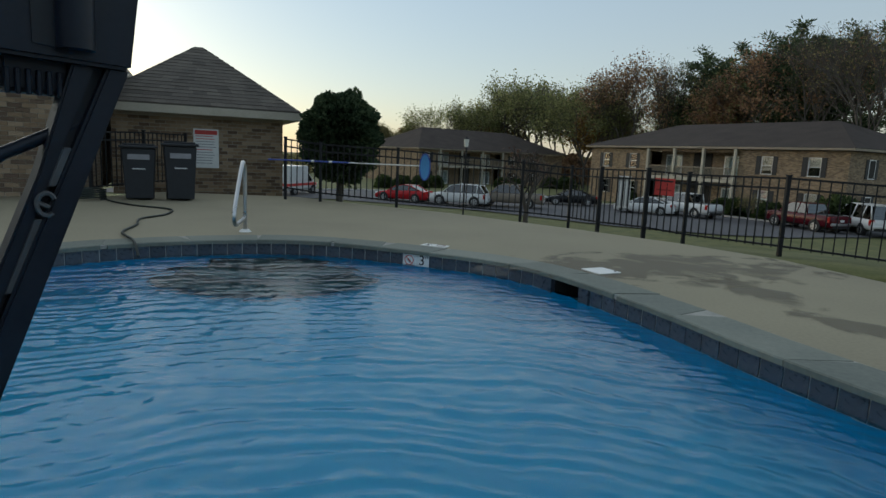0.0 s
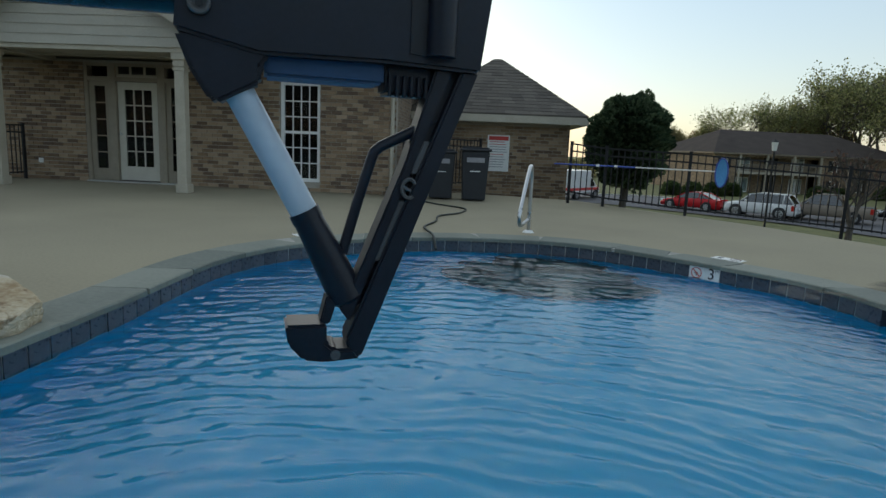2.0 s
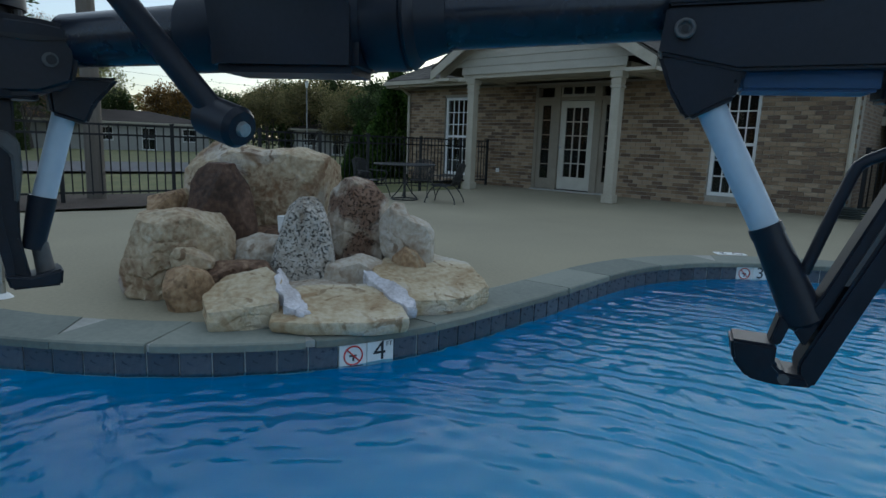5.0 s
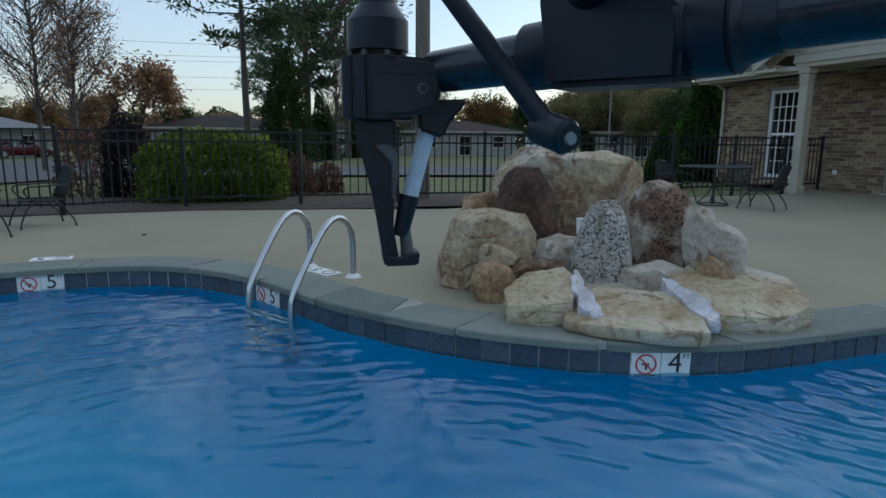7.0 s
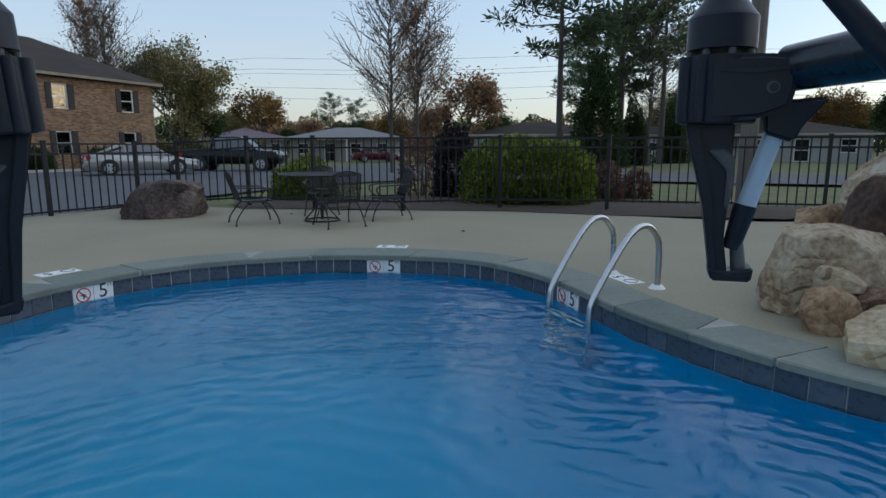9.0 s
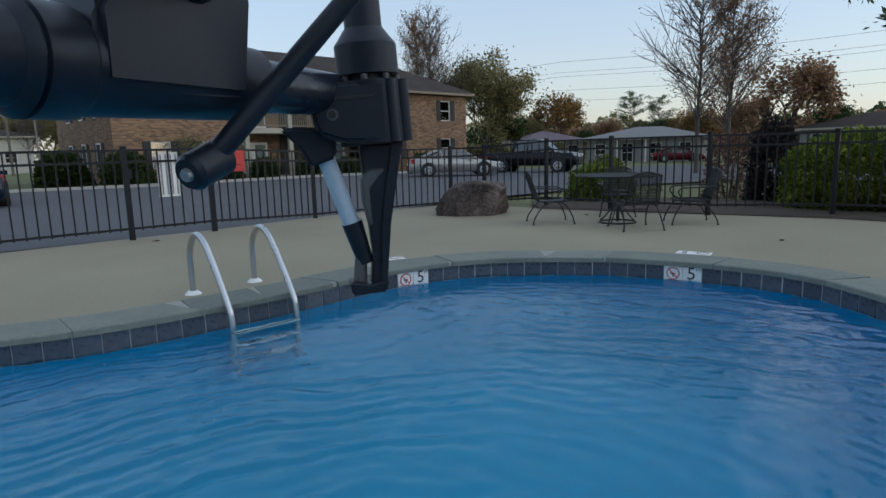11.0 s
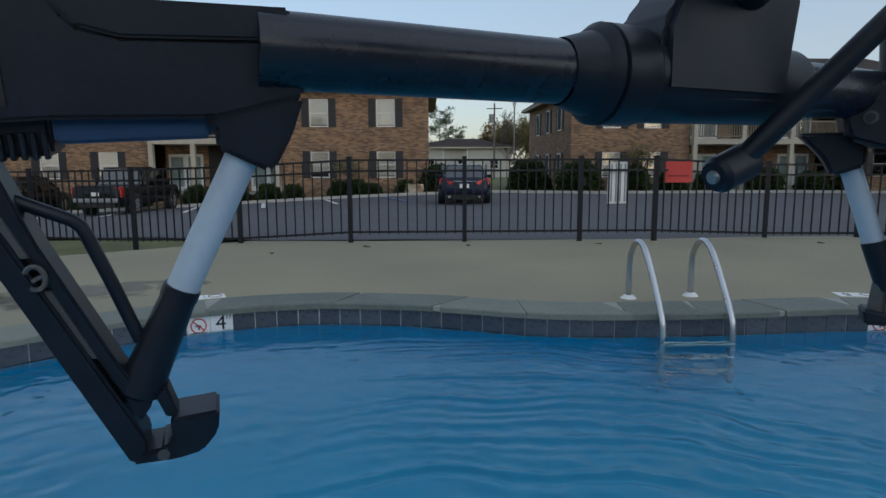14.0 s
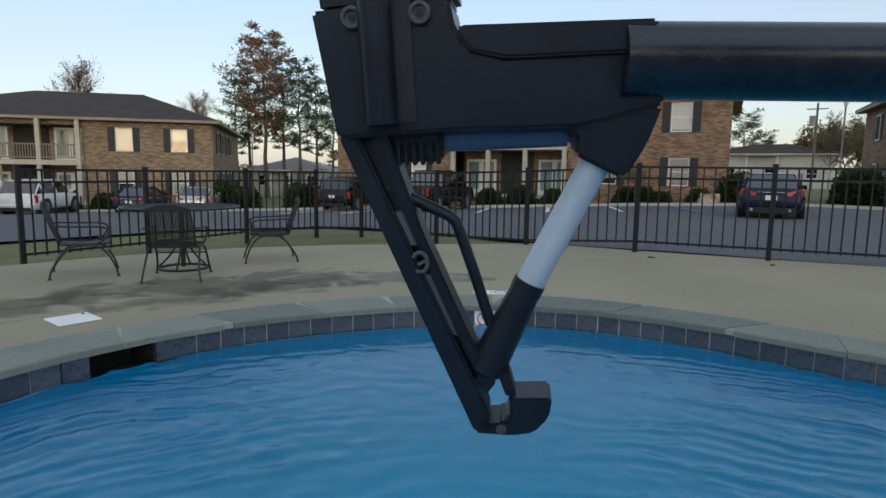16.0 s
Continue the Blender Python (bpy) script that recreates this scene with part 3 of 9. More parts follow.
# door unit with sidelights and transom
door = thing("door_unit")
door.parent = house
d0, d1, d2, d3 = DU
bm = bmesh.new()
for a in ((d0, d0 + 0.07), (-7.82, -7.66), (-6.78, -6.62), (d1 - 0.07, d1)):
    bx(bm, a[0], a[1], 0.02, 0.2, 0.03, d3, 0.006)
bx(bm, d0 + 0.07, d1 - 0.07, 0.03, 0.19, 2.06, 2.14)
bx(bm, d0 + 0.07, d1 - 0.07, 0.03, 0.19, d3 - 0.07, d3)
part("door_frame", bm, TAN, door)
for x0, x1 in ((d0 + 0.07, -7.82), (-6.62, d1 - 0.07)):
    bm = bmesh.new()
    bx(bm, x0, x0 + 0.1, 0.08, 0.12, 0.03, 2.06)
    bx(bm, x1 - 0.1, x1, 0.08, 0.12, 0.03, 2.06)
    bx(bm, x0 + 0.1, x1 - 0.1, 0.08, 0.12, 0.03, 0.28)
    bx(bm, x0 + 0.1, x1 - 0.1, 0.08, 0.12, 1.96, 2.06)
    for j in range(1, 5):
        z = 0.28 + 1.68 * j / 5
        bx(bm, x0 + 0.1, x1 - 0.1, 0.085, 0.115, z - 0.012, z + 0.012)
    part("sidelight_frame", bm, TAN, door)
for x0, x1 in ((d0 + 0.17, -7.92), (-6.52, d1 - 0.17)):
    part("sidelight_pane", box(x0, x1, 0.096, 0.102, 0.28, 1.96), PANE, door).visible_shadow = False
bm = bmesh.new()
bx(bm, -7.66, -6.78, 0.07, 0.11, 2.14, 2.2)
for x in (-7.66, -7.38, -7.08, -6.82):
    bx(bm, x, x + 0.04, 0.07, 0.11, 2.2, d3 - 0.07)
part("transom_frame", bm, TRIM, door)
part("transom_pane", box(-7.62, -6.82, 0.086, 0.092, 2.2, d3 - 0.07), PANE, door).visible_shadow = False
leaf = thing("door_leaf")
leaf.parent = door
bm = bmesh.new()
for a in ((-7.65, -7.51, 0.05, 2.05), (-6.93, -6.79, 0.05, 2.05), (-7.51, -6.93, 0.05, 0.34), (-7.51, -6.93, 1.9, 2.05)):
    bx(bm, a[0], a[1], 0.08, 0.125, a[2], a[3])
for i in (1, 2):
    x = -7.51 + 0.58 * i / 3
    bx(bm, x - 0.012, x + 0.012, 0.085, 0.12, 0.34, 1.9)
for j in range(1, 5):
    z = 0.34 + 1.56 * j / 5
    bx(bm, -7.51, -6.93, 0.086, 0.119, z - 0.012, z + 0.012)
part("leaf_frame", bm, CREAM, leaf)
part("leaf_pane", box(-7.51, -6.93, 0.1, 0.106, 0.34, 1.9), PANE, leaf).visible_shadow = False
bm = bmesh.new()
rod(bm, (-7.59, 0.03, 1.0), (-7.59, 0.08, 1.0), 0.012)
bmesh.ops.create_uvsphere(bm, u_segments=10, v_segments=6, radius=0.03, matrix=Matrix.Translation((-7.59, 0.02, 1.0)))
part("door_knob", bm, STEEL, leaf, smooth=True)
part("threshold", box(d0, d1, -0.05, 0.2, 0.0, 0.03), KERB, door)
part("wall_socket", box(-9.38, -9.28, -0.02, 0.0, 0.34, 0.44, 0.004), WHITE, house, "white outdoor socket cover")

# porch: columns, beam, clad gable
porch = thing("porch")
porch.parent = house
for s in (-8.9, -5.43):
    col = thing("column")
    col.parent = porch
    bm = bmesh.new()
    bx(bm, s - 0.088, s + 0.088, -1.688, -1.512, 0.0, 2.2, 0.008)
    bx(bm, s - 0.115, s + 0.115, -1.715, -1.485, 0.0, 0.16, 0.01)
    part("shaft", bm, TRIM, col)
    bm = bmesh.new()
    bx(bm, s - 0.105, s + 0.105, -1.705, -1.495, 2.12, 2.17, 0.006)
    bx(bm, s - 0.125, s + 0.125, -1.725, -1.475, 2.3, 2.42, 0.012)
    bx(bm, s - 0.098, s + 0.098, -1.698, -1.502, 2.2, 2.3)
    part("capital", bm, TRIM, col)
bm = bmesh.new()
bx(bm, -9.1, -5.25, -1.72, -1.5, 2.42, 2.5)
bx(bm, -9.1, -8.88, -1.5, 0.0, 2.42, 2.6)
bx(bm, -5.47, -5.25, -1.5, 0.0, 2.42, 2.6)
part("beam", bm, TRIM, porch)
part("porch_ceiling", box(-8.88, -5.47, -1.5, 0.0, 2.5, 2.54), TRIM, porch)
apex, half, zg = -7.17, 2.3, 2.55
for k in range(9):
    z0 = 2.5 + k * 0.165
    wid = 1.95 if z0 < 2.6 else half * (1 - (z0 - zg) / 1.6)
    if wid < 0.1:
        break
    bm = bmesh.new()
    vs = bx(bm, apex - wid, apex + wid, -1.74, -1.715, z0, z0 + 0.172)
    for v in bm.verts:
        if v.co.z < z0 + 0.01 and v.co.y < -1.73:
            v.co.y -= 0.016
        if v.co.z > z0 + 0.1 and z0 > 2.55:
            v.co.x = apex + (v.co.x - apex) * max(wid - 0.23, 0.02) / wid
    part("siding_board", bm, SIDING, porch)
for sx in (-1, 1):
    bm = bmesh.new()
    e, t = apex + sx * 2.62, apex
    slope(bm, [(e, -2.05, 2.62), (t, -2.05, 4.2), (t, 1.6, 4.2), (e, 1.6, 2.62)][::sx], 0.06)
    part("porch_roof", bm, ROOF, porch)
    shingle_rows(porch, [(e, -2.05, 2.64), (e, 1.6, 2.64), (t, 1.6, 4.22), (t, -2.05, 4.22)][::1] if sx > 0 else [(e, 1.6, 2.64), (e, -2.05, 2.64), (t, -2.05, 4.22), (t, 1.6, 4.22)])
    bm = bmesh.new()
    for y in (-2.07, -1.76):
        prism(bm, [(e, 2.38), (e, 2.58), (t, 4.16), (t, 3.96)], y, y + 0.04)
    bx(bm, min(e, e - sx * 0.55), max(e, e - sx * 0.55), -2.05, -1.74, 2.36, 2.42)
    part("rake_board", bm, TRIM, porch)
for x, g0, g1 in ((HS0 + 0.06, HS0 - 0.45, -9.8), (HS1 - 0.06, -4.5, HS1 + 0.45)):
    bm = bmesh.new()
    rod(bm, (x, -0.5, 2.53), (x, -0.06, 2.3), 0.04)
    rod(bm, (x, -0.06, 2.32), (x, -0.06, 0.1), 0.04)
    part("downpipe", bm, TRIM, house)
    part("gutter", box(g0, g1, -0.57, -0.46, 2.52, 2.62), TRIM, house)

# ---- pump house ----
K = 1.13
SHED = pose(-0.382 * 13.2 * K, 0.924 * 13.2 * K, -0.13, 0, 0, 22.45)
shed = thing("pump_house", "small tan brick pump house with pyramid shingle roof", "shed", at=SHED)
SX0, SX1, SZ = -1.45 * K, 1.72 * K, 1.72
shed_wall = part("wall", box(SX0, SX1, 0.012, 3.4, 0, SZ), MORTAR, shed)
hip_roof(shed, SX0, SX1, 0.0, 3.4, 1.98, 3.5, 0.36)
part("frieze_board", box(SX0, SX1, -0.03, 0.012, SZ, 1.84), TRIM, shed)

# ---- fence ----
FENCE_H = 1.12


def fence_run(pts, gates=(), skip_first=False, feet=()):
    """Posts and panels of pickets between points."""
    fence = thing("fence", "black steel picket fence round the pool deck", "fence", "pool fence")
    zs = [max(land(x, y), -0.14) if land(x, y) > -1 else 0.0 for x, y in pts]
    zs = [0.1 if x < 0.0 and y > 11 else 0.05 if x < 1.0 and y > 10 else 0.0 if abs(z) < 0.07 else z for z, (x, y) in zip(zs, pts)]
    zs[:len(feet)] = feet
    for i, (x, y) in enumerate(pts):
        if skip_first and i == 0:
            continue
        thick = 0.026 if i not in gates and i - 1 not in gates else 0.033
        bm = bmesh.new()
        bx(bm, x - thick, x + thick, y - thick, y + thick, zs[i] - 0.1, zs[i] + FENCE_H)
        bx(bm, x - thick - 0.008, x + thick + 0.008, y - thick - 0.008, y + thick + 0.008, zs[i] + FENCE_H, zs[i] + FENCE_H + 0.02, 0.006)
        part("post", bm, BLACK_IRON, fence)
    for i in range(len(pts) - 1):
        a, b = Vector((*pts[i], zs[i])), Vector((*pts[i + 1], zs[i + 1]))
        d = b - a
        n = max(int(d.length / 0.118), 2)
        f = d.to_2d().normalized()
        side = Vector((-f.y, f.x, 0))
        for zr in (0.14, FENCE_H - 0.17, FENCE_H - 0.03):
            bm = bmesh.new()
            vs = []
            for q in (a, b):
                for sx, sz in ((-0.012, -0.014), (0.012, -0.014), (0.012, 0.014), (-0.012, 0.014)):
                    vs.append(bm.verts.new(q + side * sx + Vector((0, 0, zr + sz))))
            for k in range(4):
                bm.faces.new((vs[k], vs[(k + 1) % 4], vs[4 + (k + 1) % 4], vs[4 + k]))
            panel = part("gate_rail" if i in gates else "rail", bm, BLACK_IRON, fence)
        for k in range(1, n):
            pk = new("picket", PICKET)
            pk.parent = fence
            q = a.lerp(b, k / n)
            pk.matrix_basis = Matrix.LocRotScale(q, Euler((0, 0, math.atan2(f.y, f.x))), None)
        if i in gates:
            part("latch", box(*[v for c, w in zip(a.lerp(b, 0.04) + Vector((0, 0, 0.8)), (0.03, 0.03, 0.06)) for v in (c - w, c + w)], 0.005), BLACK_IRON, panel)
    return fence


bm = bmesh.new()
bx(bm, -0.008, 0.008, -0.008, 0.008, 0.11, FENCE_H - 0.03)
PICKET = mesh_of(bm, "picket", BLACK_IRON)
fence_run([(7.8, -2.75), (7.9, -4.25), (8.15, -6.0), (7.95, -7.3), (7.3, -7.75), (5.5, -7.5), (3.95, -7.5), (2.5, -7.74), (1.0, -8.02), (-0.53, -8.3), (-1.53, -8.47), (-3.12, -9.0), (-4.4, -9.2), (-5.8, -9.3)], gates=(9,))
fence_run([(-5.8, -9.3), (-6.3, -8.95), (-6.87, -7.93), (-7.08, -6.67), (-7.5, -5.27), (-8.6, -4.17), (-9.2, -2.64), (-9.7, -1.2), (-10.15, 0.2), (-10.65, 1.55), (-11.2, 2.7), (-11.75, 3.8), (-12.35, 5.2), (-13.0, 6.5), (-13.5, 7.5)], skip_first=True)
fence_run([(-3.2, 12.1), (-2.47, 11.95), (-0.92, 11.42), (1.48, 11.8), (2.42, 11.75), (2.8, 11.0), (3.39, 10.24), (3.86, 9.7), (4.73, 8.45), (5.75, 7.7), (6.6, 5.9), (7.1, 3.9), (7.6, 2.2), (7.9, 0.6), (7.85, -1.1), (7.8, -2.75)][:-1], gates=(5,), feet=(0.1, 0.03, -0.02, -0.15, -0.21, -0.2, -0.18, -0.21, -0.18, -0.22))
fence_run([(-6.2, 10.6), (-5.9, 11.9), (-5.6, 13.1)])

# signs tied to the two gates
def gate_signs(p, q, z):
    a, b = Vector((*p, 0)), Vector((*q, 0))
    f = (b - a).normalized()
    ang = math.degrees(math.atan2(f.y, f.x))
    w = thing("gate_sign", "white notice board with grey unreadable bars on the gate", "sign", "gate signs", at=pose(*(a.lerp(b, 0.5)).to_2d(), z, 0, 0, ang))
    part("board", box(-0.14, 0.14, 0.014, 0.022, 0.5, 1.06), WHITE, w)
    for x in (-0.09, -0.03, 0.03, 0.09):
        part("text_bar", box(x - 0.008, x + 0.008, 0.008, 0.0135, 0.53, 1.03), GREYINK, w)
    c = b + f * 0.3
    r = thing("gate_sign", "plain red notice board on the fence", "sign", "gate signs", at=pose(c.x, c.y, z, 0, 0, ang))
    part("board", box(-0.19, 0.19, 0.014, 0.022, 0.78, 1.06), RED, r)
    for zz in (0.86, 0.92, 0.98):
        part("text_bar", box(-0.14, 0.14, 0.009, 0.0135, zz, zz + 0.02), mat("dark_red_print", (0.2, 0.01, 0.01), (0.3, 0.02, 0.02), 0.6, 4, 0) if zz < 0.9 else RED, r)


gate_signs((-0.53, -8.3), (-1.53, -8.47), 0.0)
gate_signs((2.8, 11.0), (3.39, 10.24), -0.26)

# ---- pool fittings ----
SKIMMERS = [rim_near(1.02, 5.19), rim_near(3.52, -1.69)]


def near_skimmer(s, half=0.2):
    return any(min(abs(s - k), AROUND - abs(s - k)) < half for k in SKIMMERS)


# band behind the tiles
bm = bmesh.new()
NG = 360
ss = np.linspace(0, AROUND, NG, endpoint=False)
up = [bm.verts.new((*rim(s, 0.009)[0], -0.036)) for s in ss]
dn = [bm.verts.new((*rim(s, 0.009)[0], -0.205)) for s in ss]
for i in range(NG):
    if not near_skimmer(ss[i], 0.3):
        bm.faces.new((up[i], dn[i], dn[(i + 1) % NG], up[(i + 1) % NG]))
band = solid("trim_waterline_band", bm, GROUT, "pale grout band behind the waterline tiles", "pool tiles", kind="structure")

for s in SKIMMERS:
    p, w = rim(s)
    sk = thing("skimmer", "dark open skimmer mouth in the pool wall", "pool skimmer", "skimmers", at=pose(p.x, p.y, 0, 0, 0, math.degrees(math.atan2(w.y, w.x)) - 90))
    bm = bmesh.new()
    bx(bm, -0.22, 0.22, 0.35, 0.37, -0.24, -0.036)
    bx(bm, -0.22, -0.19, 0.03, 0.35, -0.24, -0.036)
    bx(bm, 0.19, 0.22, 0.03, 0.35, -0.24, -0.036)
    bx(bm, -0.22, 0.22, 0.03, 0.35, -0.25, -0.24)
    # throat coloured near-black for the shade inside the mouth
    part("throat", bm, DARK, sk)
    for sx in (-1, 1):
        part("jamb", box(min(sx * 0.185, sx * 0.31), max(sx * 0.185, sx * 0.31), -0.022, 0.028, -0.205, -0.036, 0.003), TILE, sk)
    q = p + w * 0.75 if p.y < 3 else Vector((1.46, 5.61))
    lid = thing("skimmer_cover", "square white plastic skimmer cover set in the deck", "access cover", "skimmer covers", at=pose(q.x, q.y, 0.0, 0, 0, math.degrees(math.atan2(w.y, w.x)) - 90))
    bm = bmesh.new()
    bx(bm, -0.13, 0.13, -0.13, 0.13, 0.0, 0.012, 0.004)
    part("cover", bm, WHITE, lid)
    bm = bmesh.new()
    bmesh.ops.create_cone(bm, cap_ends=True, segments=12, radius1=0.012, radius2=0.012, depth=0.004, matrix=Matrix.Translation((0.09, 0.09, 0.014)))
    part("lifting_hole", bm, INK, lid)

# depth markers: the tiles are left out there and two white ones set instead
PITCH = AROUND / round(AROUND / 0.1524)
NT = round(AROUND / PITCH)
MARKS = [((-3.05, 1.03), "4"), ((-4.45, -3.3), "5"), ((-2.47, -4.58), "5"), ((2.31, -3.93), "4"), ((-4.16, -1.36), "5"), ((-0.19, 6.44), "3"), ((-3.86, 5.1), "3")]
TAKEN = {}
for (x, y), depth_ft in MARKS:
    k = round(rim_near(x, y) / PITCH - 0.5)
    TAKEN[k % NT], TAKEN[(k + 1) % NT] = depth_ft, ""
    s = (k + 1) * PITCH
    p, w = rim(s, 0.0)
    mk = thing("depth_marker", "white depth marker tiles with red ring and figure " + depth_ft, "depth marker", "depth markers", at=pose(p.x, p.y, -0.112, 0, 0, math.degrees(math.atan2(w.y, w.x)) - 90))
    for sx in (-1, 1):
        part("tile", box(sx * PITCH / 2 - 0.0745, sx * PITCH / 2 + 0.0745, -0.004, 0.009, -0.0745, 0.0745, 0.002), WHITE, mk)
    words(depth_ft, 0.15, INK, mk, Matrix.Translation((PITCH / 2 - 0.005, -0.006, 0.015)), "numeral")
    words("FT", 0.035, INK, mk, Matrix.Translation((PITCH / 2 + 0.05, -0.006, 0.052)), "unit")
    bm = bmesh.new()
    c = Vector((-PITCH / 2, -0.006, 0.012))
    tube(bm, [c + Vector((0.05 * math.cos(a), 0, 0.05 * math.sin(a))) for a in np.linspace(0, math.tau, 25)], 0.0045, 5)
    rod(bm, c + Vector((-0.036, 0, 0.036)), c + Vector((0.036, 0, -0.036)), 0.0045, seg=5)
    part("no_diving_ring", bm, RED, mk)
    bm = bmesh.new()
    bx(bm, c.x - 0.022, c.x + 0.018, -0.0055, -0.0042, c.z - 0.006, c.z + 0.004)
    bx(bm, c.x - 0.004, c.x + 0.006, -0.0055, -0.0042, c.z - 0.03, c.z - 0.006)
    part("symbol", bm, INK, mk)
    part("text_bar", box(c.x - 0.055, c.x + 0.055, -0.0055, -0.0042, -0.062, -0.05), INK, mk)
    if (x, y) != (-3.05, 1.03):
        q = p + w * 0.48
        dk = thing("deck_depth_marker", "pale depth marker tiles set flat in the deck", "depth marker", "deck depth markers", at=pose(q.x, q.y, 0.0, 0, 0, math.degrees(math.atan2(w.y, w.x)) + 90))
        for sx in (-1, 1):
            part("tile", box(sx * 0.076 - 0.074, sx * 0.076 + 0.074, -0.074, 0.074, 0.0, 0.006, 0.002), WHITE, dk)
        nm = words(depth_ft, 0.13, INK, dk, Matrix.Translation((0.076, 0, 0.0072)) @ Matrix.Rotation(radians(-90), 4, "X"), "numeral")
        bm = bmesh.new()
        tube(bm, [Vector((-0.076 + 0.05 * math.cos(a), 0.05 * math.sin(a), 0.0072)) for a in np.linspace(0, math.tau, 25)], 0.004, 5)
        part("no_diving_ring", bm, mat("faded_print", (0.2, 0.14, 0.13), (0.35, 0.28, 0.26), 0.7, 9, 0), dk)


def pool_ladder(feet, ends, name_label):
    """Two bent steel rails with escutcheons and treads under water."""
    lad = thing("pool_ladder", name_label, "pool ladder", "pool ladders")
    low = []
    for f, e in zip(feet, ends):
        f, e = Vector((*f, 0)), Vector((*e, 0))
        d = e - f
        pts = [f + Vector((0, 0, -0.02)), f + Vector((0, 0, 0.27)), f + d * 0.06 + Vector((0, 0, 0.375)), f + d * 0.2 + Vector((0, 0, 0.448)), f + d * 0.38 + Vector((0, 0, 0.435)), f + d * 0.58 + Vector((0, 0, 0.325)), f + d * 0.94 + Vector((0, 0, 0.02)), e + Vector((0, 0, -0.1)), e + Vector((0, 0, -0.25)), e + Vector((0, 0, -1.0))]
        bm = bmesh.new()
        tube(bm, bent(pts, 6), 0.022, 12)
        part("rail", bm, STEEL, lad, smooth=True)
        bm = bmesh.new()
        bmesh.ops.create_cone(bm, cap_ends=True, segments=20, radius1=0.06, radius2=0.035, depth=0.025, matrix=Matrix.Translation(f + Vector((0, 0, 0.0125))))
        part("escutcheon", bm, WHITE, lad, "white plastic escutcheon")
        low.append(e)
    for z in (-0.22, -0.5, -0.78):
        a, b = low
        bm = bmesh.new()
        rod(bm, (a.x, a.y, z), (b.x, b.y, z), 0.018, seg=8)
        n = (Vector((a.x + b.x, a.y + b.y, 0)) / 2 - (Vector((*feet[0], 0)) + Vector((*feet[1], 0))) / 2).normalized() * 0.05
        rod(bm, Vector((a.x, a.y, z)) + n, Vector((b.x, b.y, z)) + n, 0.018, seg=8)
        part("tread", bm, STEEL, lad)
    return lad


pool_ladder([(-4.66, -1.28), (-4.33, -0.87)], [(-4.035, -1.55), (-3.765, -1.17)], "bent stainless steel pool ladder beside the waterfall rocks")
pool_ladder([(-0.655, -4.7), (-1.142, -4.855)], [(-0.79, -4.09), (-1.255, -4.18)], "bent stainless steel pool ladder facing the car park")

rail = thing("grab_rail", "stainless steel figure-four grab rail at the pool steps", "handrail", at=pose(-2.41, 7.23, 0))
bm = bmesh.new()
d = Vector((0.14, -0.9, 0)).normalized()
U = Vector((0, 0, 1))
tube(bm, bent([Vector((0, 0, -0.02)), U * 0.4, U * 0.72, U * 0.82 + d * 0.08, U * 0.78 + d * 0.2, U * 0.5 + d * 0.5, U * 0.3 + d * 0.68, U * 0.18 + d * 0.66, U * 0.15 + d * 0.5, U * 0.17 + d * 0.02]), 0.024, 12)
part("bar", bm, STEEL, rail, smooth=True)
bm = bmesh.new()
bmesh.ops.create_cone(bm, cap_ends=True, segments=20, radius1=0.075, radius2=0.045, depth=0.03, matrix=Matrix.Translation((0, 0, 0.015)))
part("escutcheon", bm, WHITE, rail, "white plastic escutcheon")

# wet stains on the deck by the skimmers: damp film that thins out at its edges
def stain_mat(name, dark, light, rough, seed):
    m = mat(name, dark, light, rough, 1.5, 0.05, fine=40)
    N, L = m.node_tree.nodes, m.node_tree.links
    tc, ln, nz = N.new("ShaderNodeTexCoord"), N.new("ShaderNodeVectorMath"), N.new("ShaderNodeTexNoise")
    ln.operation = "LENGTH"
    mp = N.new("ShaderNodeMapping")
    mp.inputs["Location"].default_value, mp.inputs["Scale"].default_value = (-1, -1, 0), (2, 2, 0)
    L.new(tc.outputs["Generated"], mp.inputs[0])
    L.new(mp.outputs[0], ln.inputs[0])
    nz.inputs["Scale"].default_value, nz.inputs["Detail"].default_value, nz.inputs["Distortion"].default_value = 2.6, 7, 0.9
    mv = N.new("ShaderNodeMapping")
    mv.inputs["Location"].default_value = (seed, 0, 0)
    L.new(tc.outputs["Object"], mv.inputs[0])
    L.new(mv.outputs[0], nz.inputs["Vector"])
    sub, mr = N.new("ShaderNodeMath"), N.new("ShaderNodeMapRange")
    sub.operation = "MULTIPLY_ADD"
    sub.inputs[1].default_value = -0.42
    L.new(ln.outputs["Value"], sub.inputs[0])
    L.new(nz.outputs[0], sub.inputs[2])
    mr.inputs["From Min"].default_value, mr.inputs["From Max"].default_value, mr.inputs["To Max"].default_value = 0.16, 0.32, 0.5
    L.new(sub.outputs[0], mr.inputs[0])
    tr, mx = N.new("ShaderNodeBsdfTransparent"), N.new("ShaderNodeMixShader")
    L.new(mr.outputs[0], mx.inputs[0])
    L.new(tr.outputs[0], mx.inputs[1])
    L.new(N["Principled BSDF"].outputs[0], mx.inputs[2])
    L.new(mx.outputs[0], N["Material Output"].inputs[0])
    return m


STAINS = [stain_mat("damp_concrete", (0.11, 0.095, 0.07), (0.19, 0.168, 0.125), 0.7, 3.1), stain_mat("wet_concrete", (0.11, 0.1, 0.078), (0.18, 0.165, 0.13), 0.4, 8.4)]


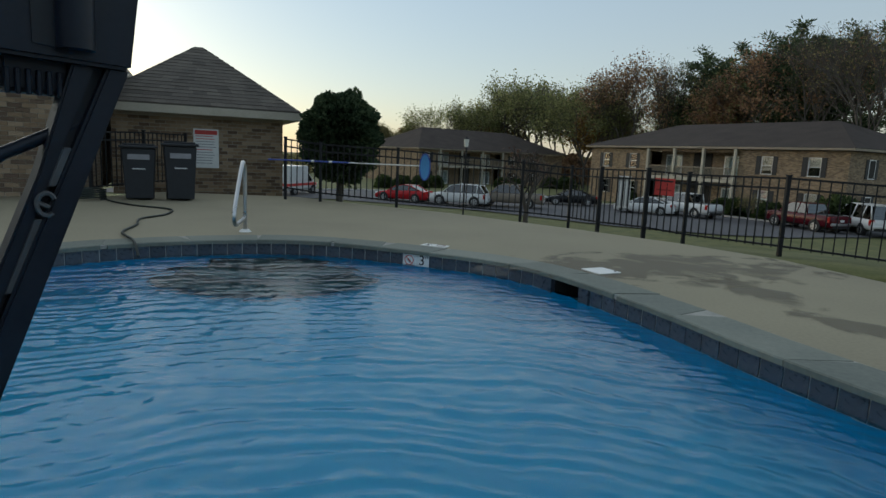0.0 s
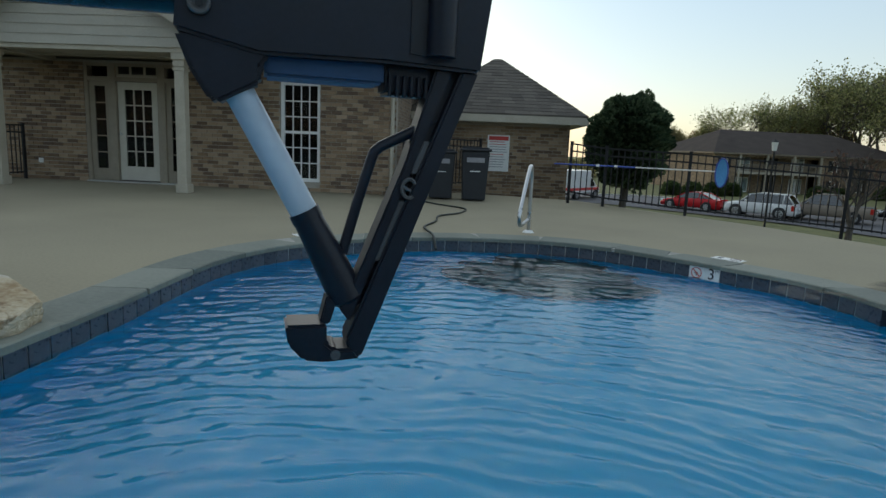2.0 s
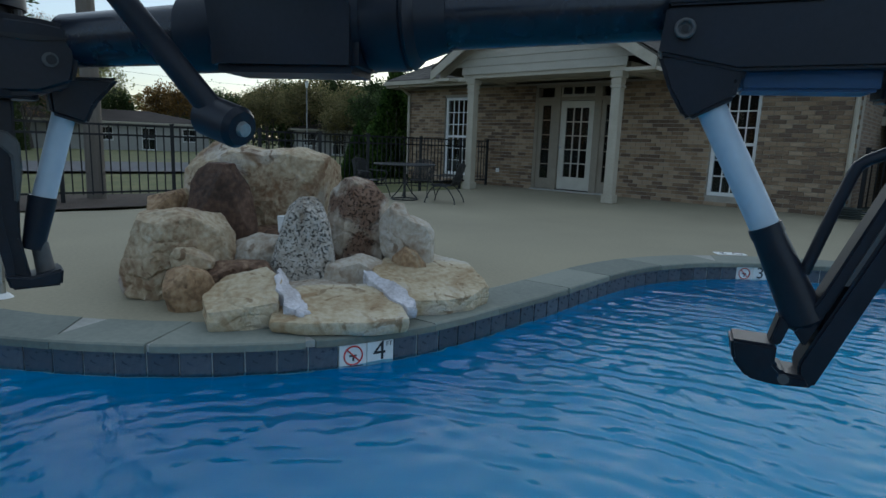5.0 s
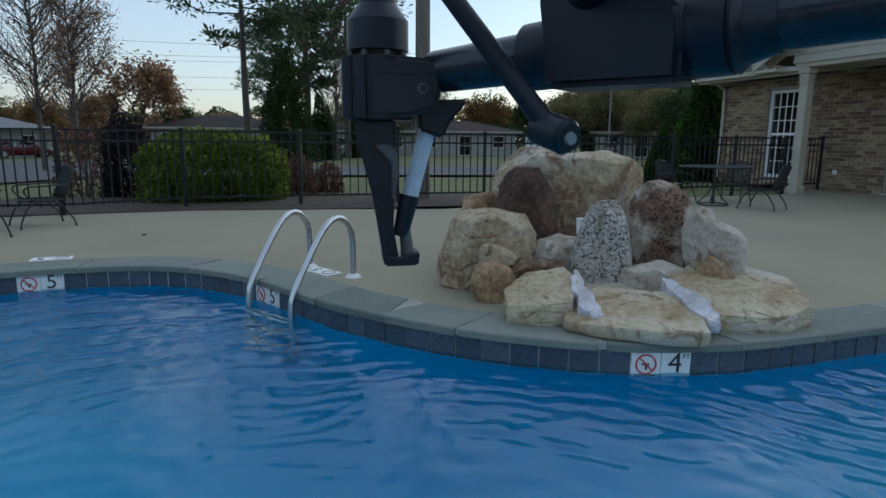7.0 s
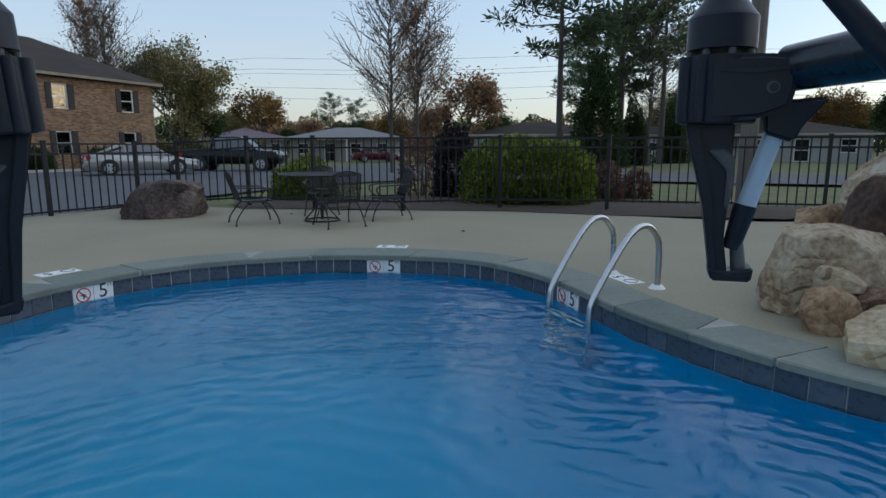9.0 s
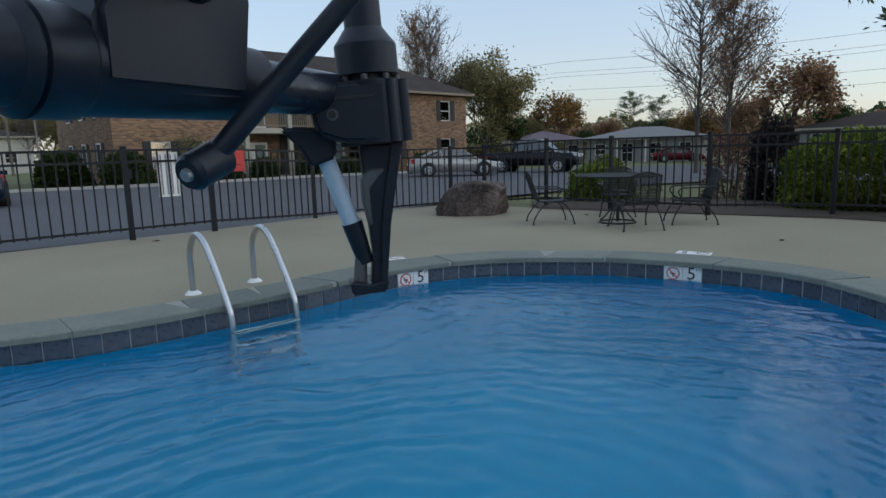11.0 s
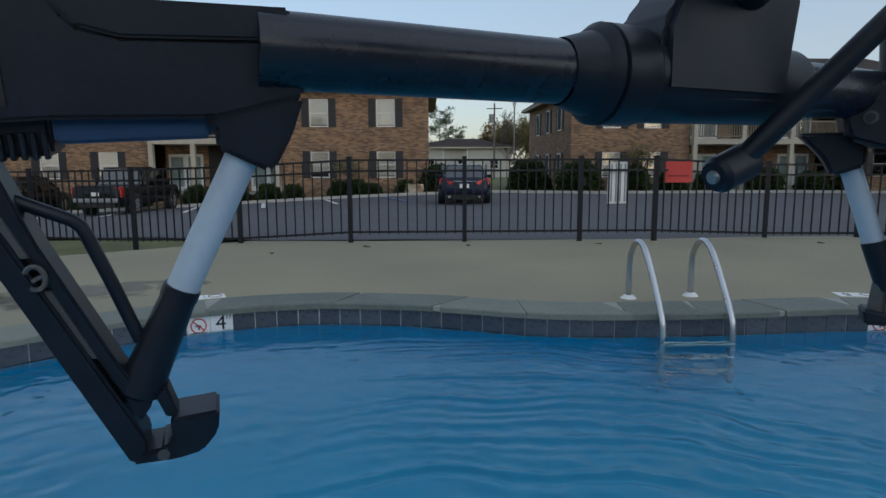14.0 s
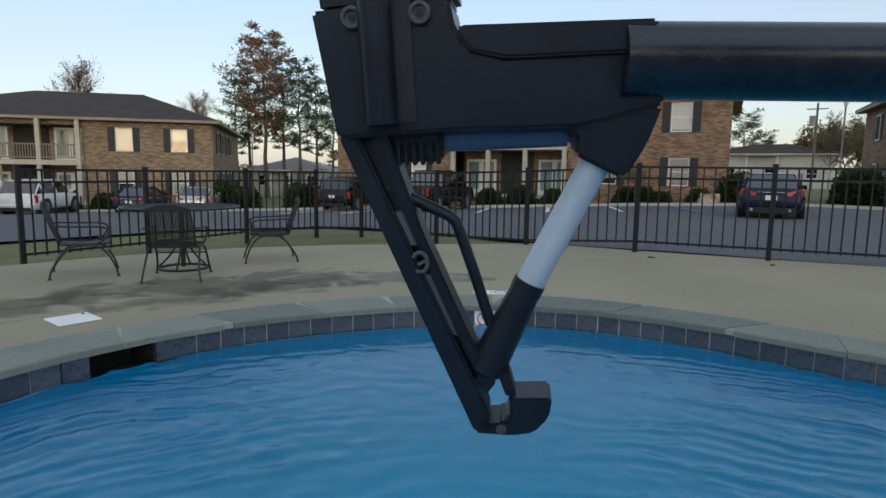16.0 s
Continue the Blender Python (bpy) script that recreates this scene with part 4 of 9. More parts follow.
def stain(cx, cy, rx, ry, turn, wet=0):
    bm = bmesh.new()
    ring = [bm.verts.new((rx * math.cos(a), ry * math.sin(a), 0.0025)) for a in np.linspace(0, math.tau, 48, endpoint=False)]
    bm.faces.new(ring)
    solid("deck_stain", bm, STAINS[wet], "irregular damp stain on the concrete deck", "stain", "deck stains", at=pose(cx, cy, 0, 0, 0, turn))


for v in ((2.2, 6.0, 2.1, 0.95, 14), (2.6, 5.0, 0.9, 0.3, -75), (2.75, 3.95, 0.7, 0.22, -57), (3.3, 2.6, 0.9, 0.3, -62), (4.6, -3.0, 1.6, 0.75, 72), (5.0, -1.7, 1.1, 0.5, 100), (3.6, -4.3, 1.0, 0.42, 40, 1), (4.1, -3.3, 0.9, 0.4, 60, 1)):
    stain(*v)

# ---- rocks ----
def relief(m):
    """Rough broken grain and hairline cracks on a stone."""
    N, L = m.node_tree.nodes, m.node_tree.links
    bs, tc = N["Principled BSDF"], N.new("ShaderNodeTexCoord")
    for kind, sc, dist in (("ShaderNodeTexNoise", 11, 0.016), ("ShaderNodeTexNoise", 55, 0.005)):
        nz, bp = N.new(kind), N.new("ShaderNodeBump")
        nz.inputs["Scale"].default_value, nz.inputs["Detail"].default_value, nz.inputs["Roughness"].default_value = sc, 9, 0.68
        L.new(tc.outputs["Object"], nz.inputs["Vector"])
        bp.inputs["Strength"].default_value, bp.inputs["Distance"].default_value = 1.0, dist
        L.new(nz.outputs[0], bp.inputs["Height"])
        L.new(bs.inputs["Normal"].links[0].from_socket, bp.inputs["Normal"])
        L.new(bp.outputs[0], bs.inputs["Normal"])


def rockmat(name, a, b, c, pits=0.0, patch=0.0):
    m = mat(name, a, c, 0.9, 2.2, 0.9, fine=28, mid=b, contrast=0.15)
    relief(m)
    N, L = m.node_tree.nodes, m.node_tree.links
    bs, tc = N["Principled BSDF"], N.new("ShaderNodeTexCoord")
    # rusty seams and pale lime film in patches
    for col, sc, lo, hi, seam in (((a[0] * 0.8, a[1] * 0.7, a[2] * 0.6), 2.0, 0.52, 0.6, 1.4), (tuple(min(v, w * 1.35) for v, w in zip((0.5, 0.47, 0.43), c)), 2.4, 0.54, 0.66, 0.8), ((a[0] * 0.6, a[1] * 0.55, a[2] * 0.5), 5.0, 0.6, 0.66, 2.2)):
        nz, mr, mx = N.new("ShaderNodeTexNoise"), N.new("ShaderNodeMapRange"), N.new("ShaderNodeMix")
        nz.inputs["Scale"].default_value, nz.inputs["Detail"].default_value, nz.inputs["Distortion"].default_value = sc, 8, seam
        L.new(tc.outputs["Object"], nz.inputs["Vector"])
        mr.inputs["From Min"].default_value, mr.inputs["From Max"].default_value = lo, hi
        mr.inputs["To Max"].default_value = 0.75
        L.new(nz.outputs[0], mr.inputs[0])
        mx.data_type = "RGBA"
        L.new(mr.outputs[0], mx.inputs[0])
        L.new(bs.inputs["Base Color"].links[0].from_socket, mx.inputs[6])
        mx.inputs[7].default_value = (*col, 1)
        L.new(mx.outputs[2], bs.inputs["Base Color"])
    if pits:
        N, L = m.node_tree.nodes, m.node_tree.links
        bs = N["Principled BSDF"]
        vo, tc = N.new("ShaderNodeTexNoise"), N.new("ShaderNodeTexCoord")
        vo.inputs["Scale"].default_value, vo.inputs["Detail"].default_value, vo.inputs["Distortion"].default_value = 62, 3.5, 0.8
        L.new(tc.outputs["Object"], vo.inputs["Vector"])
        mr = N.new("ShaderNodeMapRange")
        mr.inputs["From Min"].default_value, mr.inputs["From Max"].default_value = 0.37, 0.45
        L.new(vo.outputs[0], mr.inputs[0])
        holes = mr.outputs[0]
        if patch:
            big, k, mxx = N.new("ShaderNodeTexNoise"), N.new("ShaderNodeMapRange"), N.new("ShaderNodeMath")
            big.inputs["Scale"].default_value, big.inputs["Detail"].default_value = 2.4, 4
            L.new(tc.outputs["Object"], big.inputs["Vector"])
            k.inputs["From Min"].default_value, k.inputs["From Max"].default_value = patch - 0.03, patch + 0.03
            L.new(big.outputs[0], k.inputs[0])
            mxx.operation = "MAXIMUM"
            L.new(mr.outputs[0], mxx.inputs[0])
            L.new(k.outputs[0], mxx.inputs[1])
            holes = mxx.outputs[0]
        bp = N.new("ShaderNodeBump")
        bp.inputs["Strength"].default_value, bp.inputs["Distance"].default_value = 1.0, 0.03
        L.new(holes, bp.inputs["Height"])
        L.new(bs.inputs["Normal"].links[0].from_socket, bp.inputs["Normal"])
        L.new(bp.outputs[0], bs.inputs["Normal"])
        if patch:  # dark rusty ground between the pits
            inv, ru = N.new("ShaderNodeMapRange"), N.new("ShaderNodeMix")
            inv.inputs["To Min"].default_value, inv.inputs["To Max"].default_value = 0.85, 0.0
            L.new(k.outputs[0], inv.inputs[0])
            ru.data_type = "RGBA"
            ru.inputs[7].default_value = (0.17, 0.085, 0.05, 1)
            L.new(inv.outputs[0], ru.inputs[0])
            L.new(bs.inputs["Base Color"].links[0].from_socket, ru.inputs[6])
            L.new(ru.outputs[2], bs.inputs["Base Color"])
        # darkens the colour inside the pits, as their own shade would
        mx = N.new("ShaderNodeMix")
        mx.data_type, mx.blend_type = "RGBA", "MULTIPLY"
        mx.inputs[0].default_value = 0.75
        L.new(bs.inputs["Base Color"].links[0].from_socket, mx.inputs[6])
        L.new(holes, mx.inputs[7])
        L.new(mx.outputs[2], bs.inputs["Base Color"])
    return m


SAND = rockmat("tan_sandstone", (0.2, 0.115, 0.06), (0.42, 0.33, 0.215), (0.57, 0.49, 0.37))
PITTED = rockmat("pitted_brown_stone", (0.36, 0.27, 0.19), (0.52, 0.44, 0.34), (0.66, 0.6, 0.52), 1.0, 0.47)
SANDY = rockmat("yellow_sandstone_slab", (0.31, 0.215, 0.11), (0.46, 0.375, 0.245), (0.58, 0.51, 0.38))
RUST = rockmat("rust_brown_stone", (0.045, 0.024, 0.015), (0.15, 0.085, 0.05), (0.36, 0.25, 0.16))
BROWN = rockmat("brown_sandstone", (0.1, 0.052, 0.028), (0.34, 0.22, 0.12), (0.5, 0.38, 0.24))
GREY = rockmat("pitted_grey_stone", (0.26, 0.225, 0.18), (0.42, 0.385, 0.335), (0.58, 0.55, 0.51), 1.0)
LIMY = rockmat("limescaled_stone", (0.29, 0.21, 0.14), (0.47, 0.41, 0.33), (0.62, 0.58, 0.52))
CRUST = mat("white_mineral_crust", (0.4, 0.37, 0.37), (0.72, 0.7, 0.73), 0.9, 9, 0.9, fine=60, contrast=0.15)
relief(CRUST)
UMBER = rockmat("umber_split_stone", (0.03, 0.017, 0.011), (0.085, 0.047, 0.03), (0.17, 0.105, 0.07))
DARKROCK = rockmat("weathered_brown_boulder", (0.03, 0.022, 0.019), (0.085, 0.062, 0.053), (0.19, 0.145, 0.125))


def rock(name, label, at, size, m, seed, boxy=4.0, cuts=9, rough=0.07, group="waterfall rocks", sub=4, category="rock"):
    """A broken, weathered stone: a block with flat split faces and worn edges."""
    r = random.Random(seed)
    bm = bmesh.new()
    for sx, sy, sz in itertools.product((-1, 1), repeat=3):
        k = 0.82 if boxy >= 5 else 0.42 if sz > 0 else 0.75
        bm.verts.new((sx * r.uniform(k, 1), sy * r.uniform(k, 1), r.uniform(0.85 if boxy >= 5 else 0.5, 1) if sz > 0 else -1))
    for _ in range(cuts):
        d = Vector((r.gauss(0, 1), r.gauss(0, 1), r.gauss(0, 1))).normalized()
        d *= (abs(d.x) ** boxy + abs(d.y) ** boxy + abs(d.z) ** boxy) ** (-1 / boxy) * r.uniform(0.9, 1.06)
        bm.verts.new(d)
    h = bmesh.ops.convex_hull(bm, input=bm.verts[:])
    bmesh.ops.delete(bm, geom=list({g for g in h["geom_interior"] + h["geom_unused"] if isinstance(g, bmesh.types.BMVert)}), context="VERTS")
    for axis in range(3):
        lo, hi = min(v.co[axis] for v in bm.verts), max(v.co[axis] for v in bm.verts)
        for v in bm.verts:
            v.co[axis] = ((v.co[axis] - lo) / (hi - lo) - 0.5) * size[axis]
    if size[2] > 0.55:
        for v in bm.verts:
            k = 1 - 0.42 * max(v.co.z / size[2] + 0.1, 0)
            v.co.x *= k
            v.co.y *= k
    big, small = max(size), min(size)
    for _ in range(3):
        es = [e for e in bm.edges if e.calc_length() > big * 0.07]
        bmesh.ops.subdivide_edges(bm, edges=es, cuts=1, use_grid_fill=True)
        bmesh.ops.triangulate(bm, faces=[f for f in bm.faces if len(f.verts) > 3])
    bmesh.ops.smooth_vert(bm, verts=bm.verts[:], factor=0.16, use_axis_x=True, use_axis_y=True, use_axis_z=True)
    off = Vector((r.random() * 50, r.random() * 50, r.random() * 50))
    bm.normal_update()
    for v in bm.verts:
        q = v.co
        a = rough * small * (0.9 * noise.noise(q * (2.2 / big) + off) + 0.8 * abs(noise.noise(q * (5 / big) + off)) - 0.35 * abs(noise.noise(q * (13 / big) + off)))
        if boxy >= 5:
            a += 0.003 * math.sin(q.z * 170 + 3 * noise.noise(q * 4 + off)) * (1 - abs(v.normal.z))
        v.co += v.normal * (a * 2.2)
    lo = min(v.co.z for v in bm.verts)
    for v in bm.verts:
        v.co.z -= lo + 0.03 * size[2]
    bmesh.ops.recalc_face_normals(bm, faces=bm.faces[:])
    ob = solid(name, bm, m, label, category, group, at=at, smooth=True)
    ob.data.set_sharp_from_angle(angle=radians(24))
    return ob


def polar(az, r, z, turn=0.0, tx=0.0, ty=0.0):
    a = radians(az)
    return pose(-r * math.sin(a), r * math.cos(a), z, tx, ty, az + turn)


def weather(bm, seed, rough, edge, strata=0.0, chips=10, faces=0):
    """Splits corners off a blocked-out stone, cuts it fine and gives it chipped faces, hollows, grain and bedding."""
    r = random.Random(seed)
    off = Vector((r.random() * 50, r.random() * 50, r.random() * 50))
    bmesh.ops.recalc_face_normals(bm, faces=bm.faces[:])
    low = min(v.co.z for v in bm.verts)
    for i in range(chips + faces):
        n = Vector((r.gauss(0, 1), r.gauss(0, 1) - 0.5, r.gauss(0, 0.8) + 0.35)).normalized()
        deep = r.uniform(0.006, 0.04)
        if i >= chips:  # broad split faces on the open side
            n = Vector((r.choice((-1, 1)) * r.uniform(0.25, 1.1), -r.uniform(0.5, 1.0), r.choice((-0.3, 0.0, 0.15, 0.3, 1.3)))).normalized()
            deep = r.uniform(0.03, 0.1)
        hi = max(v.co.dot(n) for v in bm.verts)
        lo = min(v.co.dot(n) for v in bm.verts)
        cut = hi - (hi - lo) * deep
        g = bmesh.ops.bisect_plane(bm, geom=bm.verts[:] + bm.edges[:] + bm.faces[:], plane_co=n * cut, plane_no=n, clear_outer=True)
        es = [e for e in g["geom_cut"] if isinstance(e, bmesh.types.BMEdge)]
        if es:
            bmesh.ops.holes_fill(bm, edges=es, sides=0)
    bmesh.ops.triangulate(bm, faces=bm.faces[:])
    for _ in range(6):
        es = [e for e in bm.edges if e.calc_length() > edge]
        if not es:
            break
        bmesh.ops.subdivide_edges(bm, edges=es, cuts=1, use_grid_fill=True)
        bmesh.ops.triangulate(bm, faces=[f for f in bm.faces if len(f.verts) > 3])
    bmesh.ops.smooth_vert(bm, verts=bm.verts[:], factor=0.22, use_axis_x=True, use_axis_y=True, use_axis_z=True)
    bmesh.ops.recalc_face_normals(bm, faces=bm.faces[:])
    bm.normal_update()
    dip = Vector((r.uniform(-0.12, 0.12), r.uniform(-0.12, 0.12), 1))
    for v in bm.verts:
        q = v.co + 0.05 * Vector((noise.noise(v.co * 7 + off), noise.noise(v.co * 7 - off), noise.noise(v.co * 6)))
        d, c = noise.voronoi(q * 4.2 + off)
        flat = noise.noise(c[0] * 3.7)
        a = 0.45 * noise.noise(q * 3.0 + off) + 0.5 * flat * min(1.0, (d[1] - d[0]) * 7)
        a -= 0.7 * max(0.0, 0.07 - (d[1] - d[0])) / 0.07 * (0.5 + noise.noise(q * 2.5 - off))
        a += 0.34 * noise.noise(q * 16 + off) + 0.24 * noise.noise(q * 37 + off)
        v.co = v.co + v.normal * (rough * a)
        if strata:
            k = q.dot(dip) / strata + 0.7 * noise.noise(q * 3 + off)
            w = noise.noise((math.floor(k) * 7.3 + seed, 0.3, 0.7)) - (0.9 if k % 1 > 0.84 else 0.0)
            v.co += v.normal * (0.009 * w * max(0.0, 1 - abs(v.normal.z) * 1.3))
        v.co.z = max(v.co.z, low)


def stone(label, az, r, outline, deep, m, seed, rough=0.022, edge=0.034, strata=0.0, back=0.78, z=0.0, lean=0.0, group="waterfall rocks", name="waterfall_rock"):
    """A broken stone with the given outline across and up, and its depth."""
    bm = bmesh.new()
    cu, cz = sum(p[0] for p in outline) / len(outline), sum(p[1] for p in outline) / len(outline)
    rings = []
    for t, k in ((0.0, 0.84), (0.1, 0.955), (0.24, 1.0), (0.66, 0.96), (1.0, back)):
        rings.append([bm.verts.new((cu + (u - cu) * k, deep * (t - 0.22) + lean * w, w if w < 0.01 else cz + (w - cz) * k)) for u, w in outline])
    n = len(outline)
    for p, q in zip(rings, rings[1:]):
        for i in range(n):
            bm.faces.new((p[i], p[(i + 1) % n], q[(i + 1) % n], q[i]))
    bm.faces.new(rings[0][::-1])
    bm.faces.new(rings[-1])
    weather(bm, seed, rough, edge, strata, 10, 7)
    ob = solid(name, bm, m, label, "rock", group, at=polar(az, r, z), smooth=True)
    ob.data.set_sharp_from_angle(angle=radians(22))
    return ob


def slab(label, plan, foot, m, seed, rough=0.012, edge=0.03, strata=0.0, name="waterfall_rock", category="rock", group="waterfall rocks", ragged=0.0, chips=5):
    """A flat stone over a plan of azimuth, distance and height of its top."""
    a0, r0 = sum(p[0] for p in plan) / len(plan), sum(p[1] for p in plan) / len(plan)
    inv = polar(a0, r0, 0).inverted()
    top = [inv @ Vector((*polar(a, r, 0).translation.to_2d(), h)) for a, r, h in plan]
    if ragged:
        g = random.Random(seed)
        top = [p.lerp(q, k / 4) + Vector((g.uniform(-1, 1), g.uniform(-1, 1), 0)) * ragged for p, q in zip(top, top[1:] + top[:1]) for k in range(4)]
    c = sum(top, Vector()) / len(top)
    bm = bmesh.new()
    rings = []
    for k, h in ((0.95, 0.0), (0.985, 0.3), (1.0, 0.75), (0.985, 1.0)):
        rings.append([bm.verts.new((c.x + (p.x - c.x) * k, c.y + (p.y - c.y) * k, foot + (p.z - foot) * h)) for p in top])
    n = len(top)
    for p, q in zip(rings, rings[1:]):
        for i in range(n):
            bm.faces.new((p[i], p[(i + 1) % n], q[(i + 1) % n], q[i]))
    bm.faces.new(rings[0][::-1])
    bm.faces.new(rings[-1])
    weather(bm, seed, rough, edge, strata, 0 if ragged else chips)
    ob = solid(name, bm, m, label, category, group, at=polar(a0, r0, 0), smooth=True)
    ob.data.set_sharp_from_angle(angle=radians(22))
    return ob


slab("thick layered pale sandstone block on the coping", [(86.5, 3.24, 0.10), (83.0, 3.22, 0.13), (80.3, 3.27, 0.14), (79.8, 3.5, 0.22), (81.2, 3.7, 0.25), (85.0, 3.68, 0.2), (86.9, 3.48, 0.14)], -0.005, SANDY, 211, 0.012, 0.026, 0.05)
slab("broad thin yellow sandstone spill slab jutting over the water", [(81.2, 3.16, 0.07), (78.0, 3.08, 0.078), (71.0, 3.055, 0.085), (67.9, 3.12, 0.092), (69.0, 3.4, 0.12), (72.0, 3.66, 0.15), (78.5, 3.62, 0.145), (80.6, 3.4, 0.105)], 0.012, SANDY, 212, 0.004, 0.026, chips=0)
slab("broad flat yellow sandstone slab beside the spill slab", [(72.2, 3.72, 0.2), (69.6, 3.52, 0.16), (67.4, 3.42, 0.11), (64.4, 3.48, 0.1), (61.9, 3.6, 0.1), (60.3, 3.82, 0.13), (62.4, 4.12, 0.2), (66.0, 4.3, 0.23), (70.0, 4.2, 0.23)], -0.005, SANDY, 213, 0.013, 0.028, 0.045)
stone("massive tan sandstone boulder at the back of the waterfall", 80.6, 4.8, [(-0.66, 0), (-0.64, 0.83), (-0.52, 0.95), (-0.26, 0.94), (-0.08, 0.91), (0.23, 0.93), (0.42, 0.87), (0.53, 0.8), (0.58, 0.4), (0.6, 0)], 0.8, SAND, 214, 0.034, 0.042)
stone("tall dark brown split stone", 85.2, 4.4, [(-0.2, 0), (-0.21, 0.48), (-0.17, 0.74), (-0.04, 0.85), (0.1, 0.84), (0.2, 0.66), (0.25, 0.45), (0.25, 0)], 0.4, UMBER, 215, 0.018, 0.036, 0.0, 0.7)
stone("low brown stone behind the tan boulder", 88.9, 4.7, [(-0.18, 0), (-0.17, 0.56), (0.1, 0.63), (0.13, 0)], 0.35, BROWN, 216, 0.02)
stone("large tan sandstone boulder on the deck", 88.3, 4.1, [(-0.33, 0), (-0.37, 0.11), (-0.33, 0.27), (-0.25, 0.51), (-0.03, 0.54), (0.27, 0.5), (0.33, 0.36), (0.3, 0)], 0.56, SAND, 217, 0.024, 0.034, 0.09)
stone("small tan slab wedged between boulders", 87.2, 3.9, [(-0.14, 0.2), (-0.15, 0.28), (-0.12, 0.33), (-0.01, 0.33), (0.11, 0.25), (0.1, 0.2)], 0.2, SAND, 218, 0.01, 0.024)
stone("rounded brown stone at the foot of the pile", 87.6, 3.74, [(-0.13, 0), (-0.16, 0.12), (-0.14, 0.21), (-0.03, 0.25), (0.1, 0.19), (0.14, 0.09), (0.11, 0)], 0.32, BROWN, 219, 0.014, 0.026)
stone("rust-brown ledge stone above the layered block", 84.1, 3.86, [(-0.23, 0), (-0.23, 0.18), (-0.09, 0.24), (0.2, 0.24), (0.23, 0.18), (0.24, 0)], 0.26, RUST, 220, 0.013, 0.026, 0.05)
stone("leaning speckled grey stone in the cascade", 77.9, 3.92, [(-0.25, 0), (-0.24, 0.12), (-0.17, 0.36), (-0.11, 0.56), (-0.03, 0.63), (0.09, 0.64), (0.14, 0.55), (0.18, 0.37), (0.21, 0.19), (0.22, 0)], 0.2, GREY, 221, 0.012, 0.024, 0.0, 0.85, 0.0, 0.16)
stone("tan stone with dark brown pits beside the cascade", 72.4, 4.35, [(-0.2, 0), (-0.26, 0.31), (-0.27, 0.43), (-0.25, 0.63), (-0.17, 0.73), (-0.07, 0.76), (0.06, 0.72), (0.17, 0.59), (0.19, 0.46), (0.14, 0)], 0.42, PITTED, 222, 0.018, 0.03)
stone("pale limescaled angular boulder on the flat slab", 68.1, 4.1, [(-0.16, 0.14), (-0.22, 0.33), (-0.22, 0.48), (-0.11, 0.6), (-0.05, 0.59), (0.0, 0.51), (0.13, 0.46), (0.17, 0.4), (0.17, 0.21), (0.14, 0.14)], 0.34, LIMY, 223, 0.018, 0.028)
stone("small brown wedge stone under the pale boulder", 68.3, 3.96, [(-0.12, 0.16), (-0.1, 0.25), (-0.02, 0.32), (0.06, 0.29), (0.13, 0.2), (0.12, 0.16)], 0.2, BROWN, 224, 0.009, 0.024)
stone("limescaled stone under the cascade", 81.5, 4.15, [(-0.2, 0), (-0.18, 0.31), (-0.03, 0.36), (0.12, 0.35), (0.16, 0)], 0.34, LIMY, 225, 0.016, 0.028)
stone("low limescaled stone beside the cascade", 73.3, 3.88, [(-0.22, 0), (-0.22, 0.12), (-0.18, 0.21), (0.05, 0.28), (0.19, 0.24), (0.2, 0)], 0.26, LIMY, 226, 0.015, 0.026)
stone("low limescaled stone in the basin", 77.0, 3.74, [(-0.32, 0), (-0.28, 0.1), (0.0, 0.135), (0.26, 0.11), (0.3, 0)], 0.28, LIMY, 227, 0.012, 0.026)
# added dark stone stands in for the dark gap and water here
stone("dark brown stone filling the dark gap under the basin", 80.5, 4.5, [(-0.5, 0), (-0.46, 0.35), (0.0, 0.37), (0.46, 0.34), (0.5, 0)], 0.5, RUST, 228, 0.012, 0.04)
slab("white mineral crust dried on from running water between slabs", [(80.3, 3.62, 0.25), (79.5, 3.6, 0.19), (78.3, 3.42, 0.14), (77.3, 3.2, 0.108), (78.6, 3.17, 0.105), (80.0, 3.27, 0.15), (80.4, 3.48, 0.235)], 0.05, CRUST, 231, 0.012, 0.016, name="mineral_crust", category="mineral crust", group="mineral crusts", ragged=0.018)
slab("white mineral crust dried on from running water along a slab", [(72.4, 3.69, 0.222), (71.6, 3.71, 0.222), (69.3, 3.52, 0.182), (67.2, 3.38, 0.13), (67.5, 3.24, 0.112), (69.2, 3.33, 0.125), (71.2, 3.55, 0.155)], 0.05, CRUST, 232, 0.012, 0.016, name="mineral_crust", category="mineral crust", group="mineral crusts", ragged=0.018)
bm = bmesh.new()
bmesh.ops.create_cone(bm, cap_ends=True, segments=16, radius1=0.036, radius2=0.042, depth=0.11)
solid("plastic_cup", bm, WHITE, "white plastic cup in the waterfall basin", "cup", at=polar(79.7, 4.2, 0.43))
stone("large weathered purple-brown boulder on the deck", 146.05, 9.2, [(-0.55, 0), (-0.58, 0.1), (-0.44, 0.33), (-0.26, 0.47), (0.02, 0.52), (0.36, 0.49), (0.53, 0.44), (0.59, 0.12), (0.55, 0)], 0.9, DARKROCK, 241, 0.032, 0.05, 0.09, group="boulders", name="boulder")

# ---- patio furniture ----
IRON = mat("black_wrought_iron", (0.01, 0.011, 0.012), (0.026, 0.028, 0.03), 0.5, 18, 0.1)


